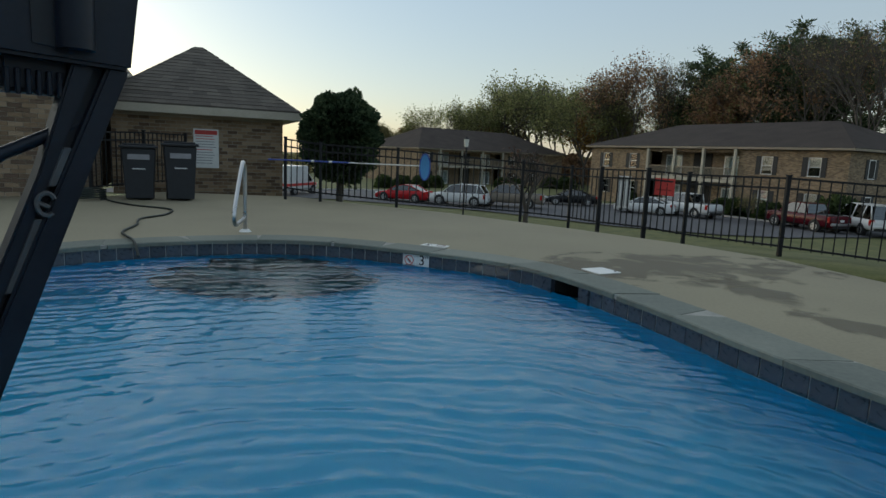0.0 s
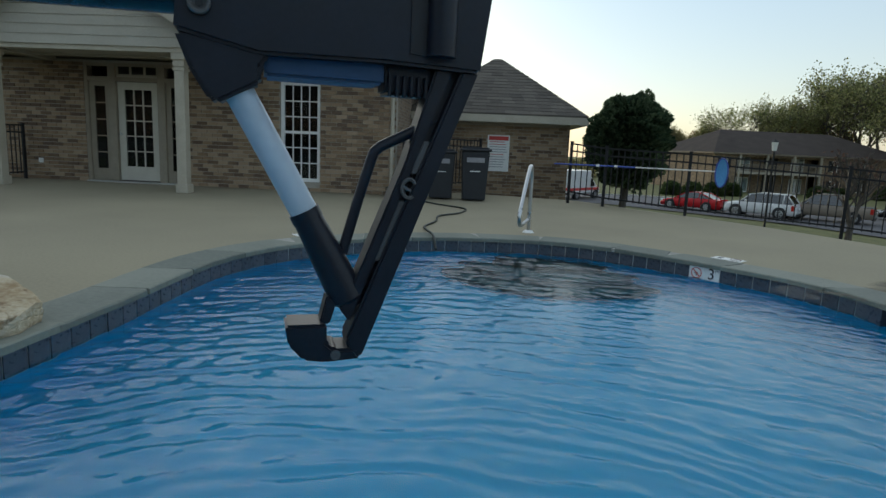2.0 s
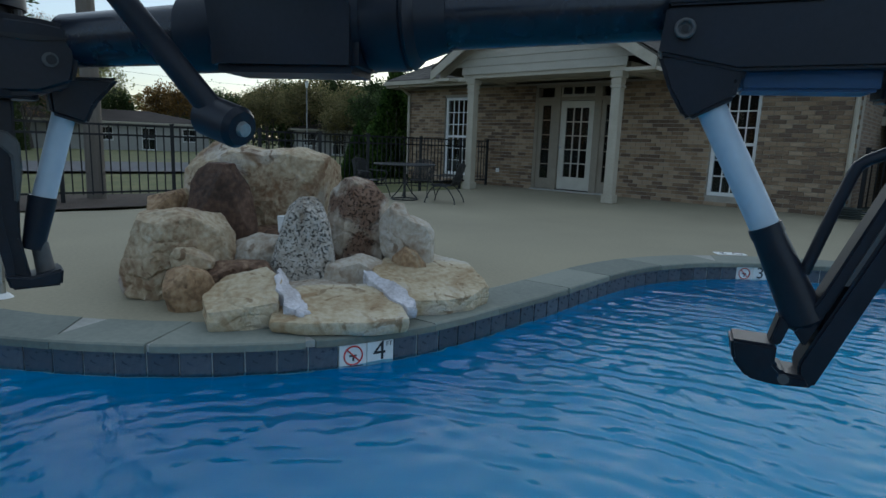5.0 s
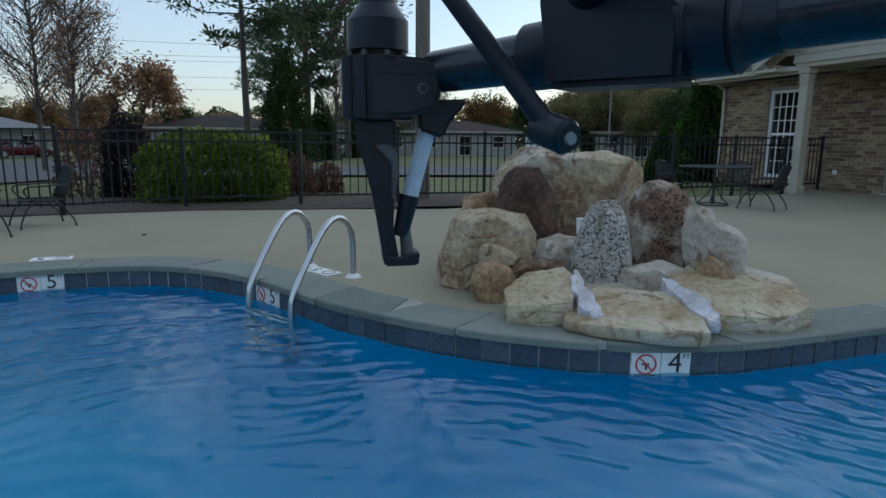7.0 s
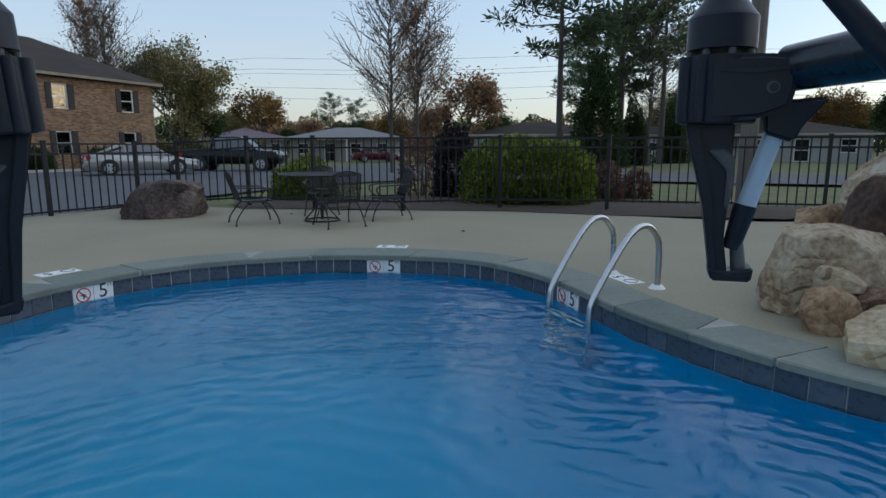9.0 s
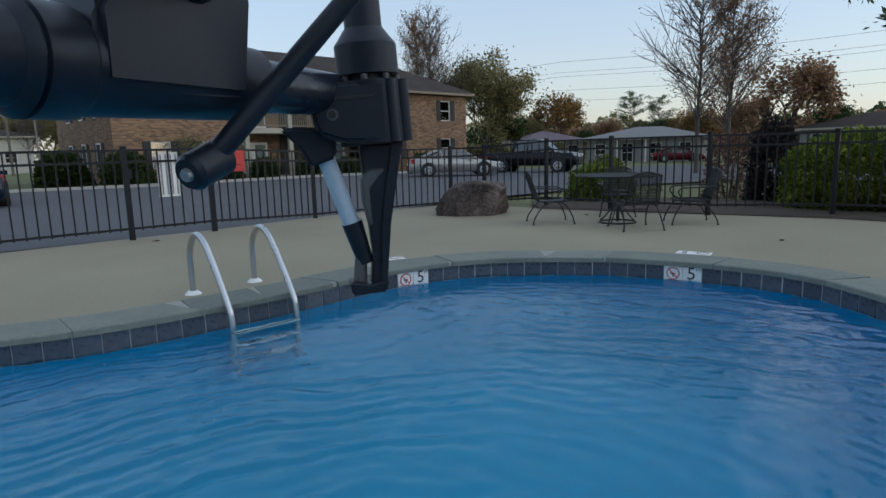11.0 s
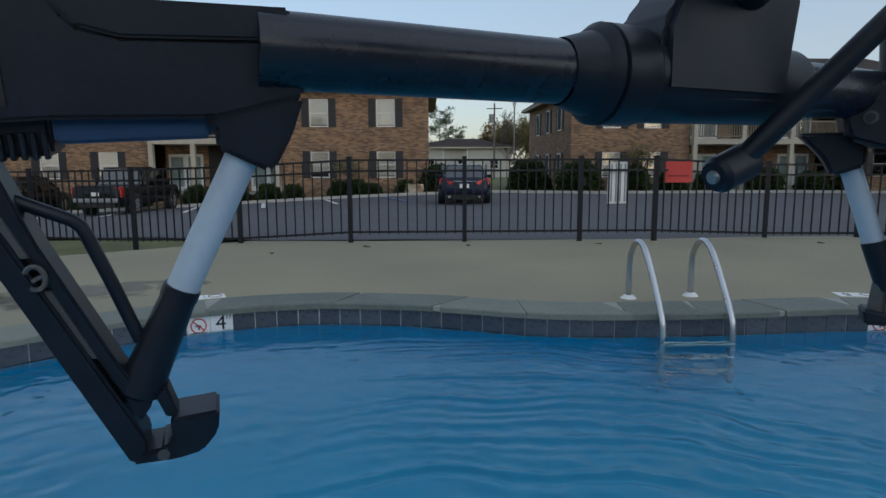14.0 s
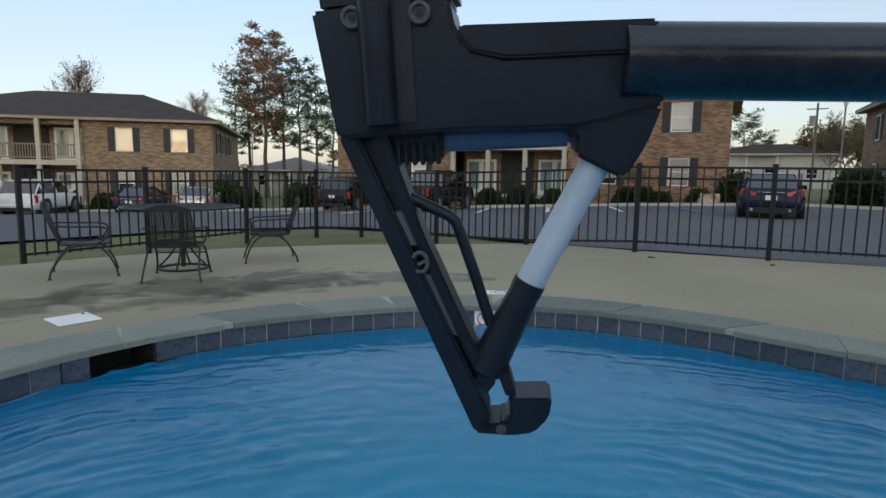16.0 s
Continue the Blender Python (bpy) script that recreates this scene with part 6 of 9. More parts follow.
def leg_rear(parent, at, mirror=False):
    """A rear motor pod with its landing leg."""
    g = thing("rear_leg")
    g.parent = parent
    g.matrix_basis = at @ Matrix.Diagonal((-1 if mirror else 1, 1, 1, 1))

    def P(name, bm, m, smooth=False, bevel=0.0):
        if bevel:
            bmesh.ops.bevel(bm, geom=bm.edges[:], offset=bevel, segments=3, affect="EDGES", clamp_overlap=True)
        bmesh.ops.recalc_face_normals(bm, faces=bm.faces[:])
        return part(name, bm, m, g, smooth=smooth)
    c = -0.0378
    bm = bmesh.new()
    rod(bm, (c, 0, 0.0855), (c, 0, 0.1125), 0.0292, seg=36)
    rod(bm, (c, 0, 0.1125), (c, 0, 0.115), 0.0292, 0.0278, seg=36)
    rod(bm, (c, 0, 0.115), (c, 0, 0.1275), 0.0275, 0.0185, seg=36)
    rod(bm, (c, 0, 0.1275), (c, 0, 0.17), 0.0175, seg=36)
    P("motor_bell", bm, DRONE)
    bm = bmesh.new()
    rod(bm, (c, 0, 0.076), (c, 0, 0.088), 0.022, seg=24)
    P("motor_base", bm, INK)
    for k in range(8):
        a = k * math.tau / 8 + 0.25
        bm = bmesh.new()
        rod(bm, (c + 0.0262 * math.cos(a), 0.0262 * math.sin(a), 0.077), (c + 0.0262 * math.cos(a), 0.0262 * math.sin(a), 0.0845), 0.0032, seg=8)
        P("screw_post", bm, GREYP)
    bm = bmesh.new()
    rod(bm, (c, 0, 0.0215), (c, 0, 0.0795), 0.0325, seg=36)
    P("pod", bm, DRONE, bevel=0.0012)
    bm = bmesh.new()
    prism(bm, [(-0.05, 0.0785), (-0.006, 0.0785), (0.0195, 0.0755), (0.0195, 0.05), (0.0155, 0.0335), (-0.006, 0.0245), (-0.048, 0.0218)], -0.0335, 0.02)
    P("pod_fairing", bm, DRONE, bevel=0.0045)
    bm = bmesh.new()
    prism(bm, [(-0.04, 0.0655), (0.018, 0.0665), (0.018, 0.0652), (-0.012, 0.062), (-0.034, 0.0635)], -0.0345, -0.03)
    P("pod_seam", bm, INK)
    bm = bmesh.new()
    rod(bm, (-0.066, -0.014, 0.0225), (-0.066, -0.014, 0.079), 0.0068, seg=16)
    rod(bm, (-0.0535, -0.0265, 0.0225), (-0.0535, -0.0265, 0.079), 0.0055, seg=16)
    P("pod_edge", bm, DRONE, True)
    bm = bmesh.new()
    rod(bm, (0.001, -0.033, 0.05), (0.001, -0.0352, 0.05), 0.0052, seg=16)
    sc = P("screw", bm, GREYP)
    bm = bmesh.new()
    rod(bm, (0.0016, -0.035, 0.05), (0.0016, -0.0362, 0.05), 0.0035, seg=12)
    part("socket", bm, INK, sc)
    bm = bmesh.new()
    prism(bm, [(0.05, 0.043), (0.014, 0.041), (-0.001, 0.032), (0.0005, 0.012), (0.0245, 0.0045), (0.031, 0.02)], -0.013, 0.013)
    P("upper_socket", bm, DRONE, bevel=0.003)
    bm = bmesh.new()
    rod(bm, (0.0105, 0, 0.0135), (-0.0082, 0, -0.056), 0.0083, seg=24)
    P("strut_tube", bm, STRUT, True)
    bm = bmesh.new()
    rod(bm, (-0.0077, 0, -0.0515), (-0.017, 0, -0.0925), 0.0102, 0.0078, seg=24)
    P("lower_sleeve", bm, DRONE, True)
    bm = bmesh.new()
    rod(bm, (-0.0125, 0, -0.088), (-0.0095, 0, -0.112), 0.006, 0.0068, seg=14)
    P("foot_link", bm, GREYP, True)
    bm = bmesh.new()
    prism(bm, [(-0.064, 0.0225), (-0.022, 0.0225), (-0.023, -0.0428), (-0.0245, -0.0826), (-0.019, -0.117), (-0.034, -0.1195), (-0.0445, -0.054)], -0.009, 0.009)
    P("leg_beam", bm, DRONE, bevel=0.002)
    bm = bmesh.new()
    prism(bm, [(-0.0625, 0.0225), (-0.052, 0.0225), (-0.036, -0.05), (-0.028, -0.117), (-0.034, -0.1195), (-0.0445, -0.054)], -0.0125, 0.0125)
    P("outer_rib", bm, DRONE, bevel=0.001)
    bm = bmesh.new()
    prism(bm, [(-0.044, -0.002), (-0.0285, -0.001), (-0.0205, -0.0085), (-0.0198, -0.03), (-0.0235, -0.055), (-0.0265, -0.055), (-0.0265, -0.02), (-0.034, -0.0115)], -0.014, 0.01)
    P("leg_web", bm, GREYP, bevel=0.0015)
    bm = bmesh.new()
    prism(bm, [(-0.037, -0.1095), (-0.02, -0.1125), (0.0015, -0.1075), (0.0, -0.121), (-0.0335, -0.1215)], -0.015, 0.015)
    P("foot", bm, DRONE, bevel=0.0018)
    return g


leg_front(drone, pose(-0.328, 0.3329, 0.0024, 0.62, 0.4, 43.31))
leg_front(drone, pose(0.2316, -0.3239, -0.0198, 6.37, -3.17, -151.14), True)
leg_rear(drone, pose(-0.6369, -0.0619, 0.0011, 0, 0, 102.0))
leg_rear(drone, pose(-0.2152, -0.5882, -0.0114, -0.27, -3.38, 161.56), True)
HUB = Vector((-0.16, -0.11, 0.22))
for far, near_, links in (
        ((-0.6306, -0.0439, 0.0682), (-0.3727, 0.3118, 0.0909), ((-0.5171, -0.0392, 0.1295), (-0.4903, 0.0508, 0.0116), (-0.4736, 0.0621, 0.0063))),
        ((-0.2147, -0.5866, 0.0585), (0.1739, -0.3374, 0.0596), ((-0.196, -0.4662, 0.1307), (-0.0808, -0.4873, 0.0008), (-0.0642, -0.4757, -0.0065)))):
    boom = thing("boom")
    boom.parent = drone
    a, b = Vector(far), Vector(near_)
    inward = Vector((b.y - a.y, a.x - b.x, 0)).normalized()
    inward = inward if inward.dot(HUB - a) > 0 else -inward

    def on_boom(s, z, w):
        p = a.lerp(b, s)
        return Vector((p.x, p.y, z)) + inward * w
    bm = bmesh.new()
    rod(bm, a, a.lerp(b, 0.3), 0.0195, 0.0215, seg=32)
    part("rear_tube", bm, CARBON, boom, smooth=True)
    bm = bmesh.new()
    rod(bm, a.lerp(b, 0.24), a.lerp(b, 0.545), 0.0275, 0.0295, seg=32)
    part("joint_sleeve", bm, DRONE, boom)
    bm = bmesh.new()
    ring_of = Matrix.Translation(a) @ (b - a).to_track_quat("Z", "X").to_matrix().to_4x4()
    loops = [[bm.verts.new(ring_of @ Vector((r * math.cos(u), r * math.sin(u), k * (b - a).length))) for u in np.linspace(0, math.tau, 32, endpoint=False)]
             for k, r in ((0.545, 0.0295), (0.552, 0.0318), (0.605, 0.0318), (0.607, 0.0295), (0.611, 0.0295), (0.613, 0.0318), (0.625, 0.0275), (0.626, 0.0262), (0.67, 0.0205))]
    for p, q in zip(loops, loops[1:]):
        for i in range(32):
            bm.faces.new((p[i], p[(i + 1) % 32], q[(i + 1) % 32], q[i]))
    part("clamp_ring", bm, DRONE, boom)
    bm = bmesh.new()
    rod(bm, a.lerp(b, 0.55), a.lerp(b, 1.06), 0.0195, seg=32)
    part("front_tube", bm, CARBON, boom, smooth=True)
    # upright bracket that carries the cross tube
    bm = bmesh.new()
    side = [(0.305, 0.045), (0.295, 0.11), (0.305, 0.17), (0.36, 0.17), (0.43, 0.15), (0.485, 0.122), (0.53, 0.1), (0.545, 0.088), (0.545, 0.045)]
    fa = [bm.verts.new(on_boom(s, z, -0.022)) for s, z in side]
    fb = [bm.verts.new(on_boom(s, z, 0.03)) for s, z in side]
    bm.faces.new(fa)
    bm.faces.new(fb[::-1])
    for i in range(len(side)):
        bm.faces.new((fa[i], fb[i], fb[(i + 1) % len(side)], fa[(i + 1) % len(side)]))
    bmesh.ops.bevel(bm, geom=bm.edges[:], offset=0.005, segments=2, affect="EDGES", clamp_overlap=True)
    bmesh.ops.recalc_face_normals(bm, faces=bm.faces[:])
    part("cross_bracket", bm, DRONE, boom)
    bm = bmesh.new()
    rod(bm, on_boom(0.38, 0.115, 0.0), HUB, 0.022, seg=20)
    part("cross_tube", bm, CARBON, boom, smooth=True)
    p0, p1, p2 = [Vector(v) for v in links]
    bm = bmesh.new()
    rod(bm, p0 + (p0 - p1) * 0.3, p1, 0.0072, 0.0082, seg=24)
    part("link_bar", bm, DRONE, boom)
    t = (p2 - p1).normalized()
    bm = bmesh.new()
    rod(bm, p1 - t * 0.012, p2 - t * 0.004, 0.0132, seg=28)
    rod(bm, p2 - t * 0.004, p2, 0.0132, 0.0105, seg=28)
    part("link_knuckle", bm, DRONE, boom)
    bm = bmesh.new()
    rod(bm, p2 - t * 0.001, p2 + t * 0.003, 0.0052, 0.0042, seg=18)
    part("link_screw", bm, ZINC, boom)
part("centre_body", box(-0.25, -0.07, -0.2, -0.02, 0.19, 0.28, 0.02), DRONE, drone)
for ob in drone.children_recursive:
    if ob.type == "MESH":
        ob.data.polygons.foreach_set("use_smooth", [True] * len(ob.data.polygons))
        ob.data.set_sharp_from_angle(angle=radians(38))

# ---- beyond the fence ----
def spot(az, r):
    a = radians(az)
    return Vector((-r * math.sin(a), r * math.cos(a)))


APT = brick_mat("orange_brown_brick_courses", (0.37, 0.215, 0.115), (0.13, 0.075, 0.045), (0.25, 0.19, 0.14), 0.26, 0.082)
APT2 = brick_mat("red_brown_brick_courses", (0.36, 0.255, 0.15), (0.15, 0.1, 0.06), (0.24, 0.2, 0.15), 0.26, 0.082)
SHUTTER = mat("black_shutter_paint", (0.012, 0.012, 0.014), (0.03, 0.03, 0.033), 0.6, 6, 0.05)
ROOF2 = mat("weathered_brown_shingle", (0.036, 0.029, 0.026), (0.078, 0.064, 0.057), 0.95, 0.7, 0.5, fine=12, spec=0.15)
TRIM2 = mat("brown_porch_paint", (0.2, 0.165, 0.12), (0.32, 0.27, 0.2), 0.7, 3, 0.05)
APTGLASS, _f, _g = glass_mat("double_glazing", (0.93, 0.94, 0.94), 0.02, 1.8)
# cream of the blinds, paled further to imitate sky mirrored in the glass
BLIND_SKY_TONE = mat("cream_blind_with_sky_tone", (0.7, 0.66, 0.58), (0.85, 0.81, 0.74), 0.8, 3, 0.05)


def walls(parent, bm, m):
    """Each unbroken stretch of a pierced wall as a part of its own."""
    left = set(bm.faces)
    while left:
        todo, run = [next(f for f in bm.faces if f in left)], set()
        while todo:
            f = todo.pop()
            if f not in run:
                run.add(f)
                todo += [g for v in f.verts for g in v.link_faces if g not in run]
        left -= run
        out, seen = bmesh.new(), {}
        for f in [g for g in bm.faces if g in run]:
            for v in f.verts:
                if v not in seen:
                    seen[v] = out.verts.new(v.co)
            out.faces.new([seen[v] for v in f.verts])
        part("wall", out, m, parent)
    bm.free()


def apartment(label, left, right, depth, zb, eave, ridge, wins, porches, m, name="apartment_block", over=0.5, shutters=True, group="apartment blocks", wz=((0.85, 2.25), (3.55, 5.0))):
    """A two-storey block between two front corners, with windows and porches given by azimuth."""
    a, b = spot(*left), spot(*right)
    f = (b - a).normalized()
    W = (b - a).length
    B = thing(name, label, "building", group, at=pose(a.x, a.y, zb, 0, 0, math.degrees(math.atan2(f.y, f.x))))

    def along(az):
        d = spot(az, 1)
        k = (a.x * d.y - a.y * d.x) / (f.y * d.x - f.x * d.y) if abs(f.y * d.x - f.x * d.y) > 1e-6 else 0
        return k
    holes, ws = [], []
    for az, floors in wins:
        s = along(az)
        for fl in floors:
            z0, z1 = wz[fl]
            holes.append((s - 0.5, s + 0.5, z0, z1))
            ws.append((s, z0, z1, fl))
    ps = [tuple(sorted((along(p), along(q)))) for p, q in porches]
    for p, q in ps:
        holes.append((p, q, 0.12, eave - 0.25))
    walls(B, wall_with_holes(0, W, 0, eave, holes, 0.0, 0.3), m)
    bm = bmesh.new()
    bx(bm, 0, 0.3, 0.3, depth, 0, eave)
    bx(bm, W - 0.3, W, 0.3, depth, 0, eave)
    bx(bm, 0, W, depth, depth + 0.3, 0, eave)
    part("side_wall", bm, m, B)
    hip_roof(B, 0, W, 0, depth + 0.3, eave + 0.25, ridge, over, shingles=False, m=ROOF2, edge=TRIM2, hip=0.7)
    part("foundation", box(0.01, W - 0.01, 0.01, depth + 0.29, -1.6, -0.002), m, B)
    for s, z0, z1, fl in ws:
        # long pale blinds also give the panes their mirrored-sky brightness
        w = sash(B, s - 0.5, s + 0.5, z0, z1, 0.06, 1, 2, fw=0.06, blind=rng.choice((0.52, 0.96, 0.96, 0.8)), glass=APTGLASS, cloth=BLIND_SKY_TONE)
        # dark panel close behind the glass, in place of a dim room
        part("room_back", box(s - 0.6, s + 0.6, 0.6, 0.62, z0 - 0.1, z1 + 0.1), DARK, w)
        if shutters:
            for sx in (-1, 1):
                bm = bmesh.new()
                c = s + sx * 0.72
                bx(bm, c - 0.19, c + 0.19, -0.05, -0.003, z0 - 0.02, z1 + 0.02)
                for k in range(9):
                    z = z0 + (z1 - z0) * (k + 0.5) / 9
                    bx(bm, c - 0.15, c + 0.15, -0.062, -0.048, z - 0.03, z + 0.02)
                part("shutter", bm, SHUTTER, w)
    for p, q in ps:
        po = thing("porch")
        po.parent = B
        part("back_wall", box(p, q, 1.7, 1.8, 0, eave), m, po)
        part("porch_floor", box(p, q, -0.5, 1.7, 0.0, 0.12), KERB, po)
        part("balcony_slab", box(p, q, -0.5, 1.7, 2.65, 2.95), TRIM, po)
        n = 3 if q - p > 6.0 else max(int(round((q - p) / 3.2)), 1)
        for k in range(n + 1):
            x = p + 0.12 + (q - p - 0.24) * k / n
            part("column", box(x - 0.12, x + 0.12, -0.46, -0.22, 0.12, 2.65), TRIM, po)
            part("column", box(x - 0.12, x + 0.12, -0.46, -0.22, 2.95, eave + 0.05), TRIM, po)
        for k in range(n):
            x0, x1 = p + 0.24 + (q - p - 0.24) * k / n, p + (q - p - 0.24) * (k + 1) / n
            bm = bmesh.new()
            bx(bm, x0, x1, -0.38, -0.3, 3.85, 3.93)
            bx(bm, x0, x1, -0.38, -0.3, 3.05, 3.12)
            nb = int((x1 - x0) / 0.14)
            for j in range(1, nb):
                x = x0 + (x1 - x0) * j / nb
                bx(bm, x - 0.02, x + 0.02, -0.36, -0.32, 3.12, 3.85)
            tagged(part("railing", bm, TRIM2, po), kind="stuff")
        for k in range(n):
            x = p + (q - p) * (k + 0.5) / n
            if n > 1 and k == n // 2:
                # flat dark panel stands in for the shaded open stairwell
                part("stair_opening", box(x - 1.0, x + 1.0, 1.64, 1.69, 0.12, eave - 0.3), DARK, po)
                continue
            for z in (0.12, 2.95):
                d = part("door", box(x - 0.95, x + 0.95, 1.62, 1.69, z, z + 2.05), WHITE, po)
                for sx in (-1, 1):
                    part("pane", box(x + sx * 0.48 - 0.33, x + sx * 0.48 + 0.33, 1.6, 1.615, z + 0.25, z + 1.9), PANE, d)
    return B


apartment("two-storey orange-brown brick apartment block with black shutters", (-134.8, 39.9), (-169.8, 32.8), 12, -0.42, 5.35, 8.2,
          [(-165.8, (0, 1)), (-159.7, (0, 1)), (-142.3, (0, 1)), (-138.2, (0, 1))], [(-156.2, -145.6)], APT)
blk_b = apartment("long two-storey orange-brown brick apartment block across the car park", (177.0, 34.5), (146.4, 47.6), 11.5, -0.47, 5.35, 8.4,
          [(173.4, (0, 1)), (169.9, (0, 1)), (153.0, (0, 1)), (148.3, (0, 1))], [(166.8, 156.0)], APT)
blk_c = apartment("two-storey tan brick apartment block with a balcony beside parked cars", (-101.0, 48.5), (-123.9, 42.3), 17, -1.6, 5.35, 8.0,
          [(-117.0, (0, 1)), (-121.2, (0, 1)), (-104.0, (0, 1))], [(-114.0, -106.0)], APT2)
blk_d = apartment("two-storey tan brick apartment block below the lower car park", (-13.58, 69), (-33.65, 52.5), 15, -2.9, 5.5, 8.3,
          [(-14.9, (0, 1)), (-17.2, (0, 1)), (-27.9, (0, 1)), (-31.3, (0, 1))], [(-18.6, -25.8)], APT2)
apartment("distant two-storey brick apartment block with dark hipped roof", (2.4, 86), (-11.0, 104), 16, -3.35, 5.1, 8.6,
          [(1.6, (0, 1)), (-6.4, (0, 1)), (-8.2, (0, 1))], [(0.6, -5.4)], APT2, wz=((0.7, 2.1), (3.3, 4.75)))
# side windows seen at a slant
for B, x, xs in ((blk_b, -0.012, (2.5, 5.5, 8.5)), (blk_c, None, (2.5, 5, 8, 10.5)), (blk_d, None, (3.0, 7.0, 11.0))):
    W = max(v.co.x for c in B.children if c.name.startswith("wall") for v in c.data.vertices)
    xx = -0.03 if x is not None else W + 0.03
    for yy in xs:
        for z0, z1 in ((0.85, 2.25), (3.55, 5.0)):
            g = thing("window")
            g.parent = B
            part("window_frame", box(xx - 0.03, xx + 0.03, yy - 0.45, yy + 0.45, z0, z1), WHITE, g)
            # opaque dark panel, in place of clear glass over a dim room
            part("pane", box(xx - 0.036, xx + 0.036, yy - 0.38, yy + 0.38, z0 + 0.07, z1 - 0.07), DARK, g)
            for sy in (-1, 1):
                part("shutter", box(xx - 0.03, xx + 0.03, yy + sy * 0.66 - 0.18, yy + sy * 0.66 + 0.18, z0, z1), SHUTTER, g)

SIDING2 = mat("pale_siding", (0.3, 0.29, 0.27), (0.42, 0.41, 0.38), 0.7, 1.5, 0.1)
SIDING3 = mat("grey_siding", (0.2, 0.2, 0.19), (0.32, 0.31, 0.3), 0.7, 1.5, 0.1)
METALROOF = mat("pale_metal_roof", (0.13, 0.125, 0.12), (0.21, 0.2, 0.195), 0.6, 1, 0.05)


def bungalow(label, left, right, depth, zb, eave, ridge, m, roof, name="bungalow", wins=4):
    a, b = spot(*left), spot(*right)
    f = (b - a).normalized()
    W = (b - a).length
    B = thing(name, label, "house", "houses across the street", at=pose(a.x, a.y, zb, 0, 0, math.degrees(math.atan2(f.y, f.x))))
    xs = [W * (k + 0.5) / wins for k in range(wins)]
    holes = [(x - 0.6, x + 0.6, 0.9 if k % 3 != 1 else 0.1, 2.1) for k, x in enumerate(xs)]
    part("wall", wall_with_holes(0, W, -0.6, eave, holes, 0, 0.25), m, B)
    bm = bmesh.new()
    bx(bm, 0, 0.25, 0.25, depth, -0.6, eave)
    bx(bm, W - 0.25, W, 0.25, depth, -0.6, eave)
    bx(bm, 0, W, depth, depth + 0.25, -0.6, eave)
    part("side_wall", bm, m, B)
    hip_roof(B, 0, W, 0, depth, eave + 0.2, ridge, 0.6, shingles=False, m=roof)
    for h in holes:
        w = sash(B, *h, 0.05, 2, 2, fw=0.07)
        # dark sheet behind the window gives the dimness of the room
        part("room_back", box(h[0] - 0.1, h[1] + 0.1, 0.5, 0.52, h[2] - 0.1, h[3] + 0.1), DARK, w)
    part("porch_post", box(W * 0.3, W * 0.3 + 0.12, -1.3, -1.18, -0.6, eave), WHITE, B)
    part("porch_post", box(W * 0.55, W * 0.55 + 0.12, -1.3, -1.18, -0.6, eave), WHITE, B)
    part("porch_canopy", box(W * 0.28, W * 0.58, -1.4, 0, eave - 0.05, eave + 0.12), TRIM, B)


bungalow("low grey bungalow with pale metal roof across the street", (135.3, 70), (125.7, 68), 9, -1.0, 2.5, 3.9, SIDING3, METALROOF)
bungalow("low house with mauve-grey roof behind parked cars", (141.5, 76), (135.6, 78), 9, -1.0, 2.5, 4.0, SIDING3, mat("mauve_shingle", (0.11, 0.085, 0.1), (0.18, 0.14, 0.165), 0.9, 1, 0.3), wins=3)
bungalow("low house with dark roof behind the hedge", (118.3, 64), (107.6, 62), 9, -0.6, 2.4, 3.9, SIDING3, ROOF2)
bungalow("long pale ranch house across the street", (105.2, 62), (86.0, 63), 9, -0.7, 2.4, 3.7, SIDING2, ROOF2, wins=6)
bungalow("pale ranch house with dark roof across the street", (78.6, 60), (66.0, 62), 9, -0.6, 2.3, 3.5, SIDING2, ROOF2, wins=5)
bungalow("pale sided house between the apartment blocks", (-168.5, 84), (-177.5, 84), 9, -0.2, 3.7, 5.2, mat("cream_siding", (0.42, 0.4, 0.35), (0.56, 0.54, 0.48), 0.7, 1.5, 0.1), ROOF2, wins=3)
bungalow("low pale building behind the pines", (-127.2, 72), (-133.5, 70), 8, -1.8, 2.6, 4.2, SIDING2, METALROOF, wins=3)

# ---- vehicles ----
CARGLASS, _f, _g = glass_mat("dark_car_glass", (0.03, 0.033, 0.04), 0.03, 2.3)
RIM = mat("alloy_rim", (0.3, 0.3, 0.31), (0.5, 0.5, 0.51), 0.35, 10, 0, metal=0.8)
TAIL = mat("red_tail_lamp", (0.3, 0.01, 0.01), (0.5, 0.03, 0.02), 0.25, 8, 0)
LAMPW = mat("clear_headlamp", (0.5, 0.5, 0.5), (0.75, 0.75, 0.75), 0.15, 8, 0)


def paint(name, c, metal=0.0):
    return mat("car_paint_" + name, tuple(v * 0.85 for v in c), c, 0.2, 2, 0.0, metal=metal, spec=0.28)


